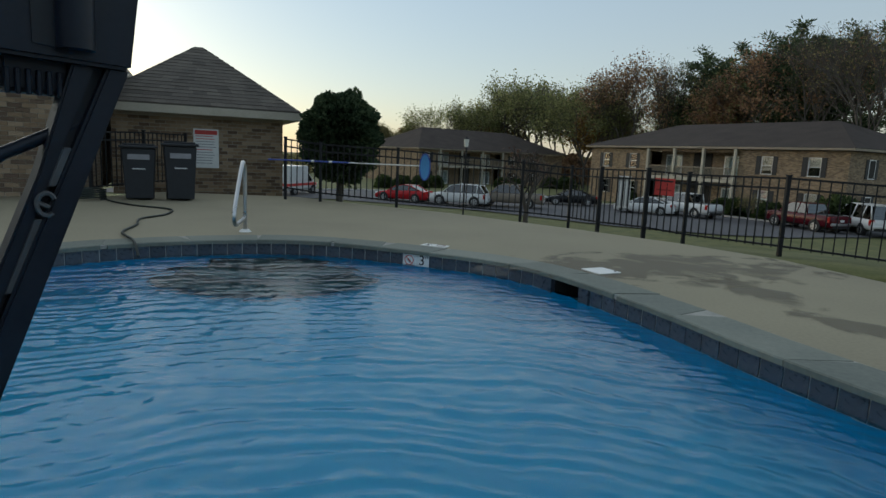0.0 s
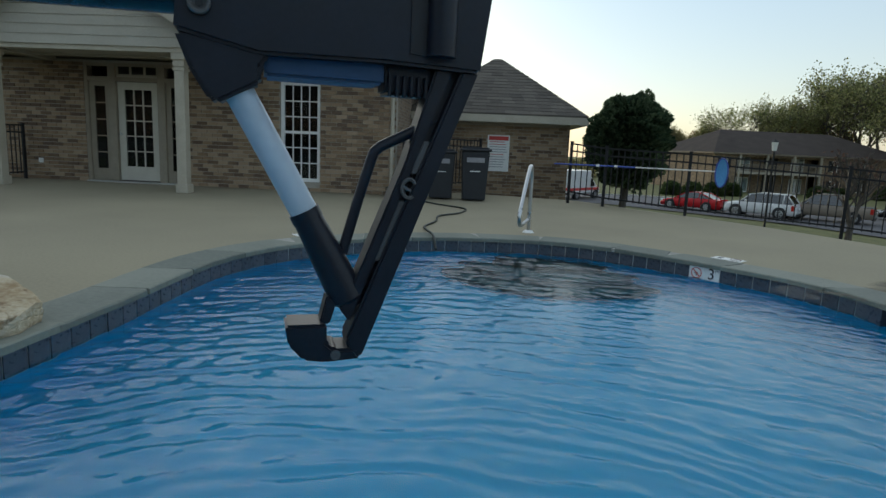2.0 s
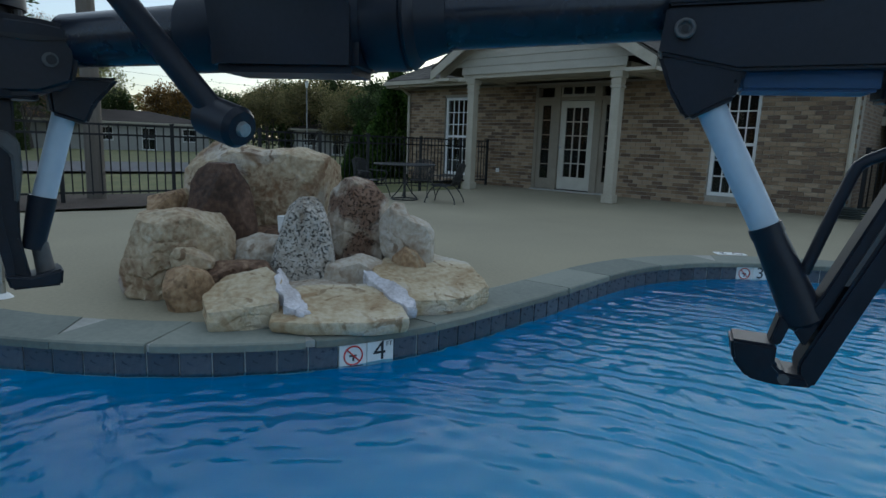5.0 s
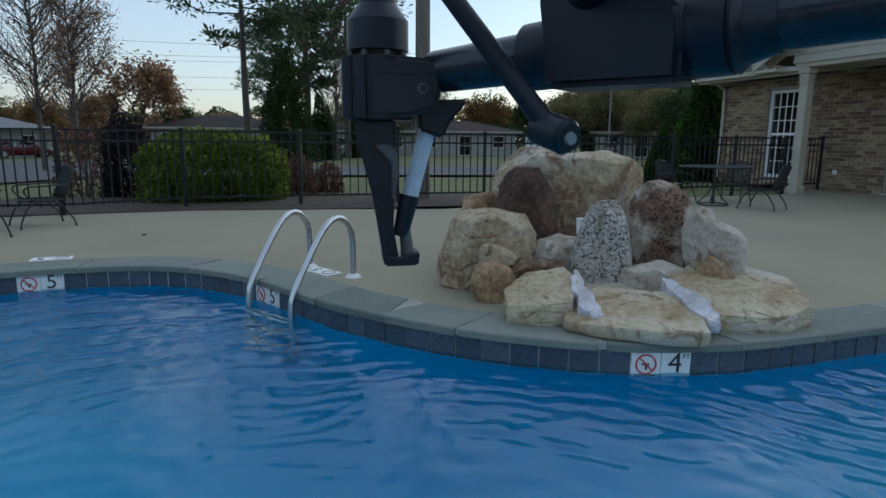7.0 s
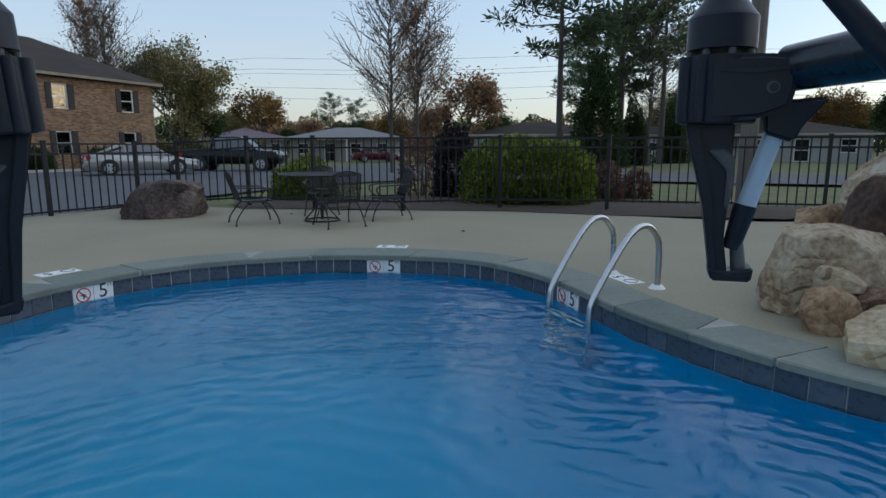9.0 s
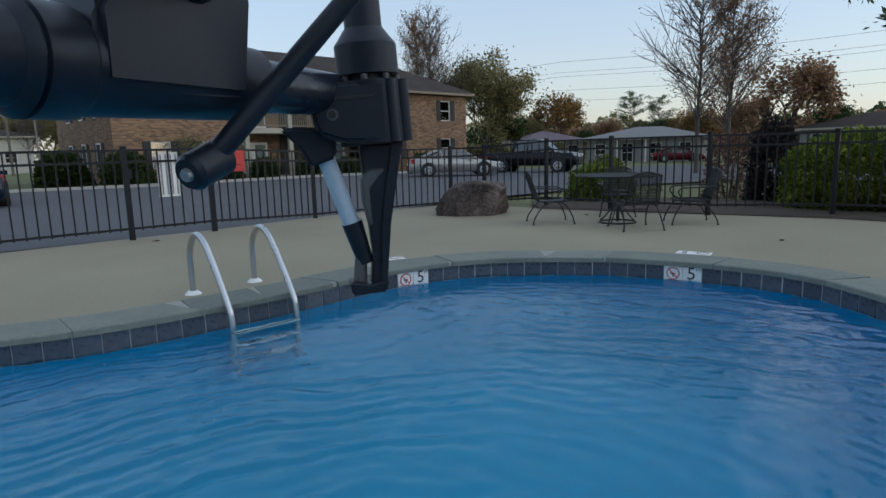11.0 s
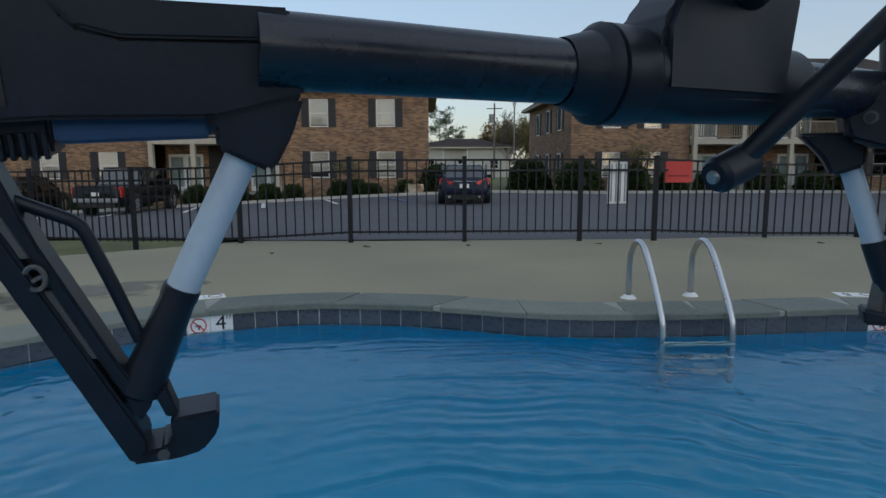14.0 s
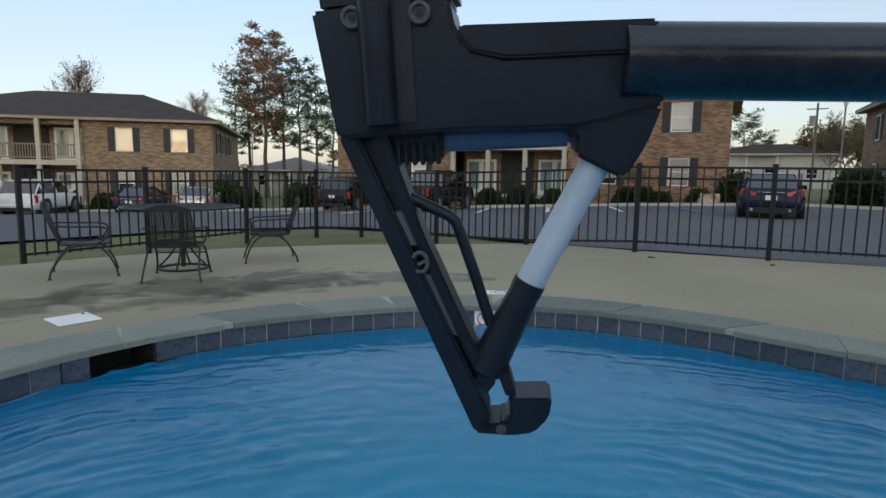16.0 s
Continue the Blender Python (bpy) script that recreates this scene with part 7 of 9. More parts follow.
PAINTS = {"white": paint("white", (0.7, 0.7, 0.7)), "black": paint("black", (0.008, 0.0085, 0.01)), "navy": paint("navy", (0.008, 0.012, 0.032)), "silver": paint("silver", (0.4, 0.39, 0.37), 0.5),
          "red": paint("red", (0.45, 0.02, 0.025)), "maroon": paint("maroon", (0.085, 0.006, 0.012)), "tan": paint("tan", (0.24, 0.2, 0.16)), "grey": paint("grey", (0.1, 0.11, 0.12))}
SHAPES = {  # length, width, lower outline (x, z), cabin outline (base front..roof..base rear), cabin inset
    "sedan": (4.7, 1.84, [(0.0, 0.22), (0.03, 0.58), (0.35, 0.72), (1.25, 0.86), (3.85, 0.95), (4.6, 0.93), (4.7, 0.7), (4.66, 0.24)], [(1.15, 0.85), (1.95, 1.31), (2.5, 1.39), (3.15, 1.36), (4.1, 0.94)]),
    "suv": (4.7, 1.88, [(0.0, 0.28), (0.04, 0.75), (0.3, 0.95), (1.25, 1.05), (4.6, 1.08), (4.7, 0.8), (4.67, 0.3)], [(1.1, 1.04), (1.75, 1.62), (2.3, 1.72), (4.1, 1.68), (4.55, 1.07)]),
    "pickup": (5.6, 1.95, [(0.0, 0.38), (0.05, 0.9), (0.3, 1.08), (1.45, 1.15), (5.55, 1.15), (5.6, 0.9), (5.57, 0.4)], [(1.3, 1.14), (1.95, 1.75), (2.4, 1.85), (3.55, 1.82), (3.75, 1.14)]),
    "van": (5.4, 2.0, [(0.0, 0.45), (0.05, 0.85), (0.4, 1.0), (1.0, 1.12), (5.3, 1.12), (5.4, 0.9), (5.38, 0.45)], [(0.85, 1.1), (1.5, 1.85), (2.0, 2.0), (5.15, 2.0), (5.33, 1.12)])}


def car(kind, colour, label, az, r, heading, lift=0.05, at=None):
    """A parked car: body, glass, wheels, lamps and plate; heading is the way its nose points, in degrees from +x."""
    Ln, Wd, low, cab = SHAPES[kind]
    p = spot(az, r) if at is None else Vector(at)
    nm = {"sedan": "sedan", "suv": "sport_utility_car", "pickup": "pickup_truck", "van": "van"}[kind]
    C = thing(nm, label, "car", "parked cars", at=pose(p.x, p.y, land(p.x, p.y) + lift, 0, 0, heading) @ Matrix.Translation((Ln / 2, 0, 0)) @ Matrix.Diagonal((-1, 1, 1, 1)))
    pm = PAINTS[colour]
    h = Wd / 2
    cw = 0.86 if kind == "sedan" else 0.93  # cabin width against the body
    # body lofted from rounded cross-sections along its length
    tops = sorted(low[1:-1])
    zf = low[0][1]
    bm = bmesh.new()
    rings = []
    for x in (0.0, 0.04, 0.12, 0.25, 0.45, 0.7, 1.0, 1.3, 1.8, 2.4, 3.0, 3.6, Ln - 1.0, Ln - 0.7, Ln - 0.45, Ln - 0.22, Ln - 0.1, Ln - 0.03, Ln):
        e = min(x, Ln - x)
        w = h * (0.8 + 0.2 * min(1.0, e / 0.55) ** 0.45)
        zt = float(np.interp(x, [q[0] for q in tops], [q[1] for q in tops])) - (0.07 if e < 0.01 else 0.0)
        up = 0.1 if e < 0.01 else 0.0
        half = [(0.84 * w, zf + up), (0.96 * w, zf + 0.1 + up * 0.6), (w, zf + 0.42 * (zt - zf)), (0.995 * w, zf + 0.66 * (zt - zf)), (0.955 * w, zt - 0.07), (0.9 * w, zt - 0.015), (0.6 * w, zt + 0.012)]
        rings.append([bm.verts.new((x, y, z)) for y, z in half] + [bm.verts.new((x, -y, z)) for y, z in half[::-1]])
    n = len(rings[0])
    for p, q in zip(rings, rings[1:]):
        for i in range(n):
            bm.faces.new((p[i], p[(i + 1) % n], q[(i + 1) % n], q[i]))
    bm.faces.new(rings[0])
    bm.faces.new(rings[-1][::-1])
    bmesh.ops.recalc_face_normals(bm, faces=bm.faces[:])
    body = part("body", bm, pm, C, smooth=True)
    body.data.set_sharp_from_angle(angle=radians(42))
    bm = bmesh.new()
    prism(bm, cab, -h * cw, h * cw)
    zt = max(z for _, z in cab)
    zb = min(z for _, z in cab)
    for v in bm.verts:
        v.co.y *= 1 - 0.26 * (v.co.z - zb) / (zt - zb)
    bmesh.ops.bevel(bm, geom=bm.edges[:], offset=0.03, segments=2, affect="EDGES", clamp_overlap=True)
    part("window_glass", bm, CARGLASS, C)
    bm = bmesh.new()
    roof = [q for q in cab if q[1] > zt - 0.13]
    prism(bm, [(x, z - 0.04) for x, z in roof] + [(x, z + 0.018) for x, z in roof[::-1]], -h * cw * 0.755, h * cw * 0.755)
    part("roof_panel", bm, pm, C)
    part("interior", box(cab[0][0] + 0.7, cab[-1][0] - 0.5, -h * 0.7, h * 0.7, zb - 0.1, zb + 0.25), DARK, C)
    for sy in (-1, 1):
        for (x0, z0), (x1, z1) in zip(cab, cab[1:]):
            if abs(z1 - z0) > 0.2:
                bm = bmesh.new()
                tube(bm, [(x0, sy * h * cw, z0), (x1, sy * h * cw * (1 - 0.26 * (z1 - zb) / (zt - zb)), z1)], 0.045, 5)
                part("pillar", bm, pm, C)
        xm = (cab[1][0] + cab[-1][0]) / 2
        if kind in ("van", "suv"):
            for xm2 in (xm - 0.55, xm + 0.7):
                bm = bmesh.new()
                tube(bm, [(xm2, sy * h * cw, zb), (xm2 + 0.03, sy * h * cw * 0.755, zt - 0.04)], 0.045, 5)
                part("pillar", bm, pm, C)
        else:
            bm = bmesh.new()
            tube(bm, [(xm, sy * h * cw, zb), (xm + 0.03, sy * h * cw * 0.755, zt - 0.04)], 0.04, 5)
            part("pillar", bm, pm, C)
    rw = 0.33 if kind == "sedan" else 0.38
    for x in (Ln * 0.19, Ln * 0.79):
        for sy in (-1, 1):
            bm = bmesh.new()
            rod(bm, (x, sy * (h - 0.2), rw), (x, sy * (h + 0.012), rw), rw, seg=24)
            wh = part("wheel", bm, RUBBER, C)
            # black disc behind the wheel gives the shade of the arch
            bm = bmesh.new()
            rod(bm, (x, sy * (h - 0.25), rw + 0.03), (x, sy * (h + 0.004), rw + 0.03), rw * 1.14, seg=24)
            part("wheel_arch", bm, INK, C)
            bm = bmesh.new()
            rod(bm, (x, sy * (h + 0.012), rw), (x, sy * (h + 0.022), rw), rw * 0.66, rw * 0.6, seg=16)
            part("rim", bm, RIM, wh)
            # black discs on the rim stand in for its shaded holes
            bm = bmesh.new()
            for k in range(5):
                a = k * math.tau / 5
                rod(bm, (x + rw * 0.4 * math.cos(a), sy * (h + 0.02), rw + rw * 0.4 * math.sin(a)), (x + rw * 0.4 * math.cos(a), sy * (h + 0.0235), rw + rw * 0.4 * math.sin(a)), rw * 0.13, seg=6)
            tagged(part("rim_pattern", bm, INK, wh), kind="stuff")
    zl = low[1][1]
    zr = low[-2][1]
    for sy in (-1, 1):
        part("headlamp", box(0.02, 0.25, sy * h * 0.68 - 0.17, sy * h * 0.68 + 0.17, zl - 0.02, zl + 0.11, 0.02), LAMPW, C)
        bm = bmesh.new()
        if kind == "sedan":
            shape = [(0.93 * h, zr - 0.02), (0.95 * h, zr + 0.2), (0.84 * h, zr + 0.22), (0.42 * h, zr + 0.09), (0.5 * h, zr)]
        else:
            shape = [(0.95 * h, zr - 0.16), (0.95 * h, zr + 0.2), (0.72 * h, zr + 0.2), (0.72 * h, zr - 0.16)]
        ends = [[bm.verts.new((x, sy * y, z)) for y, z in shape] for x in (Ln - 0.3, Ln + 0.014)]
        for v in ends[1]:
            v.co.x -= 0.16 * max(0.0, abs(v.co.y) / h - 0.6) / 0.35
        bm.faces.new(ends[0])
        bm.faces.new(ends[1])
        for i in range(len(shape)):
            j = (i + 1) % len(shape)
            bm.faces.new((ends[0][i], ends[0][j], ends[1][j], ends[1][i]))
        bmesh.ops.recalc_face_normals(bm, faces=bm.faces[:])
        part("tail_lamp", bm, TAIL, C)
    part("bumper", box(Ln - 0.2, Ln + 0.035, -h * 0.86, h * 0.86, zf + 0.14, zf + 0.32, 0.04), RIM if kind == "pickup" else pm, C)
    part("valance", box(Ln - 0.2, Ln + 0.02, -h * 0.72, h * 0.72, zf - 0.04, zf + 0.135, 0.02), RUBBER, C)
    if kind == "sedan":
        part("chrome_strip", box(Ln - 0.06, Ln + 0.018, -h * 0.42, h * 0.42, zr + 0.1, zr + 0.125, 0.004), STEEL, C)
        for sy in (-1, 1):
            bm = bmesh.new()
            rod(bm, (Ln - 0.1, sy * 0.52, zf + 0.06), (Ln + 0.04, sy * 0.52, zf + 0.06), 0.045, seg=12)
            part("exhaust", bm, STEEL, C)
    part("number_plate", box(Ln + 0.02, Ln + 0.036, -0.16, 0.16, zr - 0.12, zr + 0.02), WHITE, C)
    part("grille", box(-0.012, 0.05, -h * 0.5, h * 0.5, 0.45, zl - 0.06), INK, C)
    if kind == "pickup":
        part("load_bed", box(3.85, 5.45, -h * 0.82, h * 0.82, 1.11, 1.165), INK, C)
    for sy in (-1, 1):
        part("wing_mirror", box(cab[0][0] + 0.35, cab[0][0] + 0.5, sy * (h + 0.06) - 0.08, sy * (h + 0.06) + 0.08, zb + 0.02, zb + 0.16, 0.02), pm, C)
    return C


# heading: nose direction
car("sedan", "navy", "dark blue luxury sedan parked nose away in the car park", -173.1, 23.2, -83)
car("suv", "black", "black sport utility car parked by the kerb", 0, 0, -76, at=(22.6, -23.7))
car("pickup", "black", "black pickup truck parked by the apartment block", 0, 0, -80, at=(16.8, -23.0))
car("suv", "white", "white sport utility car parked by the apartment block", -111.0, 37, -48)
car("sedan", "navy", "dark blue sedan parked beside the lawn", -118.2, 37.5, -45)
car("sedan", "silver", "silver sedan parked beside the lawn", -122.8, 39, -40)
car("sedan", "silver", "silver sedan parked near the balcony block", -122.7, 38.5, -45)
car("sedan", "grey", "grey sedan at the edge of the car park", -106.6, 36.5, -25)
car("sedan", "silver", "silver sedan parked along the lawn", 147.7, 31.5, 155)
car("pickup", "black", "black pickup truck parked beyond the boulder", 140.2, 36, 122)
car("sedan", "red", "bright red coupe in the lower car park", 3.7, 50.5, 160)
car("suv", "white", "white hatchback in the lower car park", -1.6, 48.5, 165)
car("pickup", "tan", "tan pickup truck in the lower car park", -6.3, 49.5, 168)
car("sedan", "black", "black sedan in the lower car park", -12.0, 55.5, 175)
car("sedan", "white", "white sedan near the apartment stairs", -18.6, 51, 150)
car("pickup", "white", "white pickup truck near the apartment stairs", -22.0, 51.5, 118)
car("pickup", "maroon", "dark red pickup truck on the lower car park", -31.2, 48.5, 105)
car("van", "white", "white panel van on the lower car park", -35.2, 49, 80)
amb = car("van", "white", "white ambulance with a red stripe in the lower car park", 13.9, 54.5, 75)
part("stripe", box(0.5, 5.44, -1.045, 1.045, 0.8, 1.02), RED, amb, "red stripe")
part("box_body", box(2.05, 5.42, -1.03, 1.03, 0.55, 2.5, 0.06), PAINTS["white"], amb)
part("light_bar", box(1.6, 2.0, -0.7, 0.7, 2.0, 2.14, 0.03), RED, amb)
car("suv", "white", "white car parked across the street", 102.5, 55, 100)
car("sedan", "maroon", "dark red car parked at the bungalow", 127.5, 62, 140)
car("pickup", "white", "white car parked beside the long ranch house", 84.0, 56, 170)

# bay lines, kerbs
LINE = mat("faded_white_line", (0.5, 0.5, 0.48), (0.75, 0.75, 0.72), 0.8, 2, 0.05)
BLUELINE = mat("faded_blue_line", (0.1, 0.16, 0.35), (0.2, 0.27, 0.5), 0.8, 2, 0.05)


def strip_on_land(name, a, b, w, lift, m, label, group, thick=0.008, category="road marking"):
    a, b = Vector(a), Vector(b)
    d = (b - a)
    n = max(int(d.length / 1.0), 1)
    f = d.normalized()
    s = Vector((-f.y, f.x)) * (w / 2)
    bm = bmesh.new()
    rows = []
    for i in range(n + 1):
        p = a + d * (i / n)
        z = land(p.x, p.y) + lift
        rows.append([bm.verts.new((p.x + s.x, p.y + s.y, z)), bm.verts.new((p.x - s.x, p.y - s.y, z)), bm.verts.new((p.x - s.x, p.y - s.y, z + thick)), bm.verts.new((p.x + s.x, p.y + s.y, z + thick))])
    for p, q in zip(rows, rows[1:]):
        for j in range(4):
            bm.faces.new((p[j], p[(j + 1) % 4], q[(j + 1) % 4], q[j]))
    bm.faces.new(rows[0][::-1])
    bm.faces.new(rows[-1])
    bmesh.ops.recalc_face_normals(bm, faces=bm.faces[:])
    return solid(name, bm, m, label, category, group, "structure" if name.startswith("trim") else "")


fa, fb = spot(-134.8, 34), spot(-169.6, 33)
fdir = (fb - fa).normalized()
fn = Vector((fdir.y, -fdir.x)) * -1
fn = fn if fn.dot(-fa) > 0 else -fn
for k in range(8):
    q = fa + fdir * (k * 2.75 + 0.5) + fn * 3.3
    strip_on_land("bay_line", q + fn * 0.4, q + fn * 5.2, 0.15, 0.075, BLUELINE if k in (6, 7) else LINE, "faded parking bay line on the asphalt", "bay lines")
for a, b in (((6.3, -29.8), (22.0, -22.6)), ((22.0, -22.6), (34, -17)), ((2.0, -31.2), (6.3, -29.8)), ((-2.7, -30.3), (2.0, -31.2)), ((-27.2, -35.2), (-2.7, -30.3)), ((34, -17), (40, -8)), ((25, 45.6), (22.4, 50)), ((22.4, 50), (17, 56)), ((17, 56), (14.6, 57.4)), ((14.6, 57.4), (0.7, 61.2)), ((0.7, 61.2), (-8.8, 63.2)), ((-8.8, 63.2), (-15.5, 57.1))):
    strip_on_land("trim_kerb", a, b, 0.18, -0.1, KERB, "pale concrete kerb along the car park", "kerbs", 0.28, "kerb")

# ---- poles, lamps, wires ----
WOOD = mat("weathered_pole_wood", (0.1, 0.085, 0.07), (0.2, 0.175, 0.15), 0.95, 4, 0.4, stretch=(4, 4, 0.4))
LAMPGLASS = mat("frosted_lamp_glass", (0.6, 0.6, 0.58), (0.75, 0.75, 0.72), 0.4, 6, 0.0)


def lamp_post(az, r, h, m):
    p = spot(az, r)
    z = land(p.x, p.y)
    L = thing("street_lamp", "slim post lamp with a frosted acorn globe", "street lamp", "post lamps", at=pose(p.x, p.y, z - 0.05))
    k = h / 4.6
    bm = bmesh.new()
    rod(bm, (0, 0, 0), (0, 0, 0.3 * k), 0.07 * k, 0.05 * k, seg=12)
    rod(bm, (0, 0, 0.3 * k), (0, 0, h - 0.42 * k), 0.036 * k, seg=12)
    part("post", bm, m, L)
    bm = bmesh.new()
    rod(bm, (0, 0, h - 0.42 * k), (0, 0, h - 0.12 * k), 0.07 * k, 0.11 * k, seg=12)
    part("globe", bm, LAMPGLASS, L)
    bm = bmesh.new()
    rod(bm, (0, 0, h - 0.12 * k), (0, 0, h - 0.03 * k), 0.12 * k, 0.03 * k, seg=12)
    rod(bm, (0, 0, h - 0.03 * k), (0, 0, h), 0.015 * k, seg=8)
    part("cap", bm, m, L)


lamp_post(-1.9, 24, 4.5, BLACK_IRON)
lamp_post(-177.8, 38, 5.6, SIDING3)
lamp_post(-127.2, 36, 4.3, WOOD)
lamp_post(77.6, 40, 5.0, SIDING3)
for az, r, h in ((94.7, 10.4, 9.0), (-176.0, 70, 8.6)):
    p = spot(az, r)
    z = land(p.x, p.y)
    P = thing("utility_pole", "weathered wooden utility pole", "utility pole", "utility poles", at=pose(p.x, p.y, z - 0.05))
    bm = bmesh.new()
    rod(bm, (0, 0, 0), (0, 0, h), 0.13, 0.1, seg=14)
    part("shaft", bm, WOOD, P)
    part("cross_arm", box(-0.9, 0.9, -0.05, 0.05, h - 0.6, h - 0.5), WOOD, P)
    if r == 70:
        bm = bmesh.new()
        rod(bm, (0.35, 0, h - 2.2), (0.35, 0, h - 1.2), 0.28, seg=14)
        part("transformer", bm, SIDING3, P)
for i, h1 in enumerate((8.5, 8.1, 7.7, 6.4, 5.4)):
    bm = bmesh.new()
    pts = []
    for k in range(60):
        az = 66 + 106 * k / 59
        t = (k % 20) / 20
        p = spot(az, 56 / max(math.cos(radians(az - 112)), 0.3))
        pts.append((p.x, p.y, h1 + 0.6 * (i == 0) - 0.5 * math.sin(math.pi * t)))
    tube(bm, pts, 0.014, 4)
    solid("overhead_wire", bm, BLACK_IRON, "thin dark overhead power line", "power line", "power lines")

# ---- trees and shrubs ----
def leafmat(name, a, b, c):
    m = mat(name, a, c, 0.75, 1.2, 0.0, fine=9, mid=b, island=0.55, contrast=0.3, spec=0.2)
    N, L = m.node_tree.nodes, m.node_tree.links
    bs, out = N["Principled BSDF"], N["Material Output"]
    tr, mx = N.new("ShaderNodeBsdfTranslucent"), N.new("ShaderNodeMixShader")
    mx.inputs[0].default_value = 0.55
    L.new(bs.inputs["Base Color"].links[0].from_socket, tr.inputs[0])
    L.new(bs.outputs[0], mx.inputs[1])
    L.new(tr.outputs[0], mx.inputs[2])
    L.new(mx.outputs[0], out.inputs[0])
    return m


LEAF = {"green": leafmat("dark_green_leaves", (0.022, 0.036, 0.014), (0.05, 0.078, 0.028), (0.1, 0.135, 0.05)),
        "holly": leafmat("glossy_dark_leaves", (0.028, 0.048, 0.028), (0.06, 0.095, 0.05), (0.13, 0.17, 0.09)),
        "oak": leafmat("olive_autumn_leaves", (0.1, 0.1, 0.045), (0.22, 0.2, 0.09), (0.38, 0.31, 0.15)),
        "rust": leafmat("rust_autumn_leaves", (0.14, 0.085, 0.055), (0.27, 0.16, 0.095), (0.42, 0.27, 0.15)),
        "olive": leafmat("olive_green_leaves", (0.11, 0.125, 0.05), (0.22, 0.24, 0.1), (0.38, 0.37, 0.17)),
        "gold": leafmat("golden_autumn_leaves", (0.11, 0.065, 0.02), (0.2, 0.12, 0.04), (0.32, 0.2, 0.07)),
        "pine": leafmat("pine_needles", (0.034, 0.056, 0.034), (0.08, 0.115, 0.06), (0.16, 0.19, 0.1)),
        "lime": leafmat("yellow_green_leaves", (0.045, 0.068, 0.012), (0.135, 0.18, 0.028), (0.33, 0.36, 0.065)),
        "brown": leafmat("red_brown_leaves", (0.07, 0.04, 0.032), (0.13, 0.075, 0.058), (0.2, 0.125, 0.09)),
        "purple": leafmat("dark_purple_leaves", (0.018, 0.014, 0.018), (0.035, 0.028, 0.032), (0.06, 0.05, 0.05)),
        "conifer": leafmat("bright_conifer_leaves", (0.015, 0.035, 0.008), (0.04, 0.08, 0.016), (0.09, 0.15, 0.03))}
BARK = mat("grey_brown_bark", (0.05, 0.042, 0.036), (0.135, 0.117, 0.1), 0.95, 4, 0.6, stretch=(3, 3, 0.5))


def wood_mesh(segs, sides=5):
    """Tapered limbs from (a, b, ra, rb) as one mesh."""
    V, F = [], []
    for a, b, ra, rb in segs:
        d = (b - a).normalized()
        s = d.orthogonal().normalized()
        t = d.cross(s)
        i = len(V)
        for c, k in ((a, ra), (b, rb)):
            for j in range(sides):
                V.append(c + s * (k * math.cos(j * math.tau / sides)) + t * (k * math.sin(j * math.tau / sides)))
        for j in range(sides):
            F.append((i + j, i + (j + 1) % sides, i + sides + (j + 1) % sides, i + sides + j))
    me = bpy.data.meshes.new("limbs")
    me.from_pydata([tuple(v) for v in V], [], F)
    me.materials.append(BARK)
    me.polygons.foreach_set("use_smooth", [True] * len(me.polygons))
    return me


def leaf_mesh(centres, size, m, seed, long=1.6, up=0.3):
    """Small pointed leaves, one four-sided blade at each centre."""
    g = np.random.RandomState(seed)
    c = np.asarray(centres, float)
    n = len(c)
    d = g.normal(size=(n, 3))
    d[:, 2] = d[:, 2] * 0.7 + up
    d /= np.linalg.norm(d, axis=1)[:, None]
    e = np.cross(d, g.normal(size=(n, 3)))
    e /= np.linalg.norm(e, axis=1)[:, None]
    s = size * g.uniform(0.55, 1.3, (n, 1))
    v = np.stack([c - d * s * long / 2, c + e * s * 0.5, c + d * s * long / 2, c - e * s * 0.5], 1).reshape(-1, 3)
    me = bpy.data.meshes.new("leaves")
    me.vertices.add(4 * n)
    me.vertices.foreach_set("co", v.ravel())
    me.loops.add(4 * n)
    me.loops.foreach_set("vertex_index", np.arange(4 * n, dtype=np.int32))
    me.polygons.add(n)
    me.polygons.foreach_set("loop_start", np.arange(0, 4 * n, 4, dtype=np.int32))
    me.update(calc_edges=True)
    me.materials.append(m)
    return me


def grow(a, d, length, r, level, rg, segs, tips, spread, twist=0.35, fork=3):
    """Limbs that fork and taper, ending in tips."""
    n = 3
    p = a
    for k in range(n):
        d = (d + Vector((rg.gauss(0, twist), rg.gauss(0, twist), rg.gauss(0, twist * 0.6) + 0.08)) * 0.35).normalized()
        q = p + d * (length / n)
        segs.append((p, q, r * (1 - 0.28 * k / n), r * (1 - 0.28 * (k + 1) / n)))
        p = q
        if level > 0 and k > 0:
            side = d.orthogonal().normalized()
            side.rotate(Matrix.Rotation(rg.random() * math.tau, 3, d))
            grow(p, (d * 0.75 + side * spread).normalized(), length * rg.uniform(0.5, 0.72), r * 0.5, level - 1, rg, segs, tips, spread, twist, fork)
    if level > 0:
        for _ in range(fork - 1):
            side = d.orthogonal().normalized()
            side.rotate(Matrix.Rotation(rg.random() * math.tau, 3, d))
            grow(p, (d + side * spread * rg.uniform(0.5, 1)).normalized(), length * rg.uniform(0.6, 0.8), r * 0.6, level - 1, rg, segs, tips, spread, twist, fork)
    else:
        tips.append(p)
        tips.append(p - d * length * 0.4)


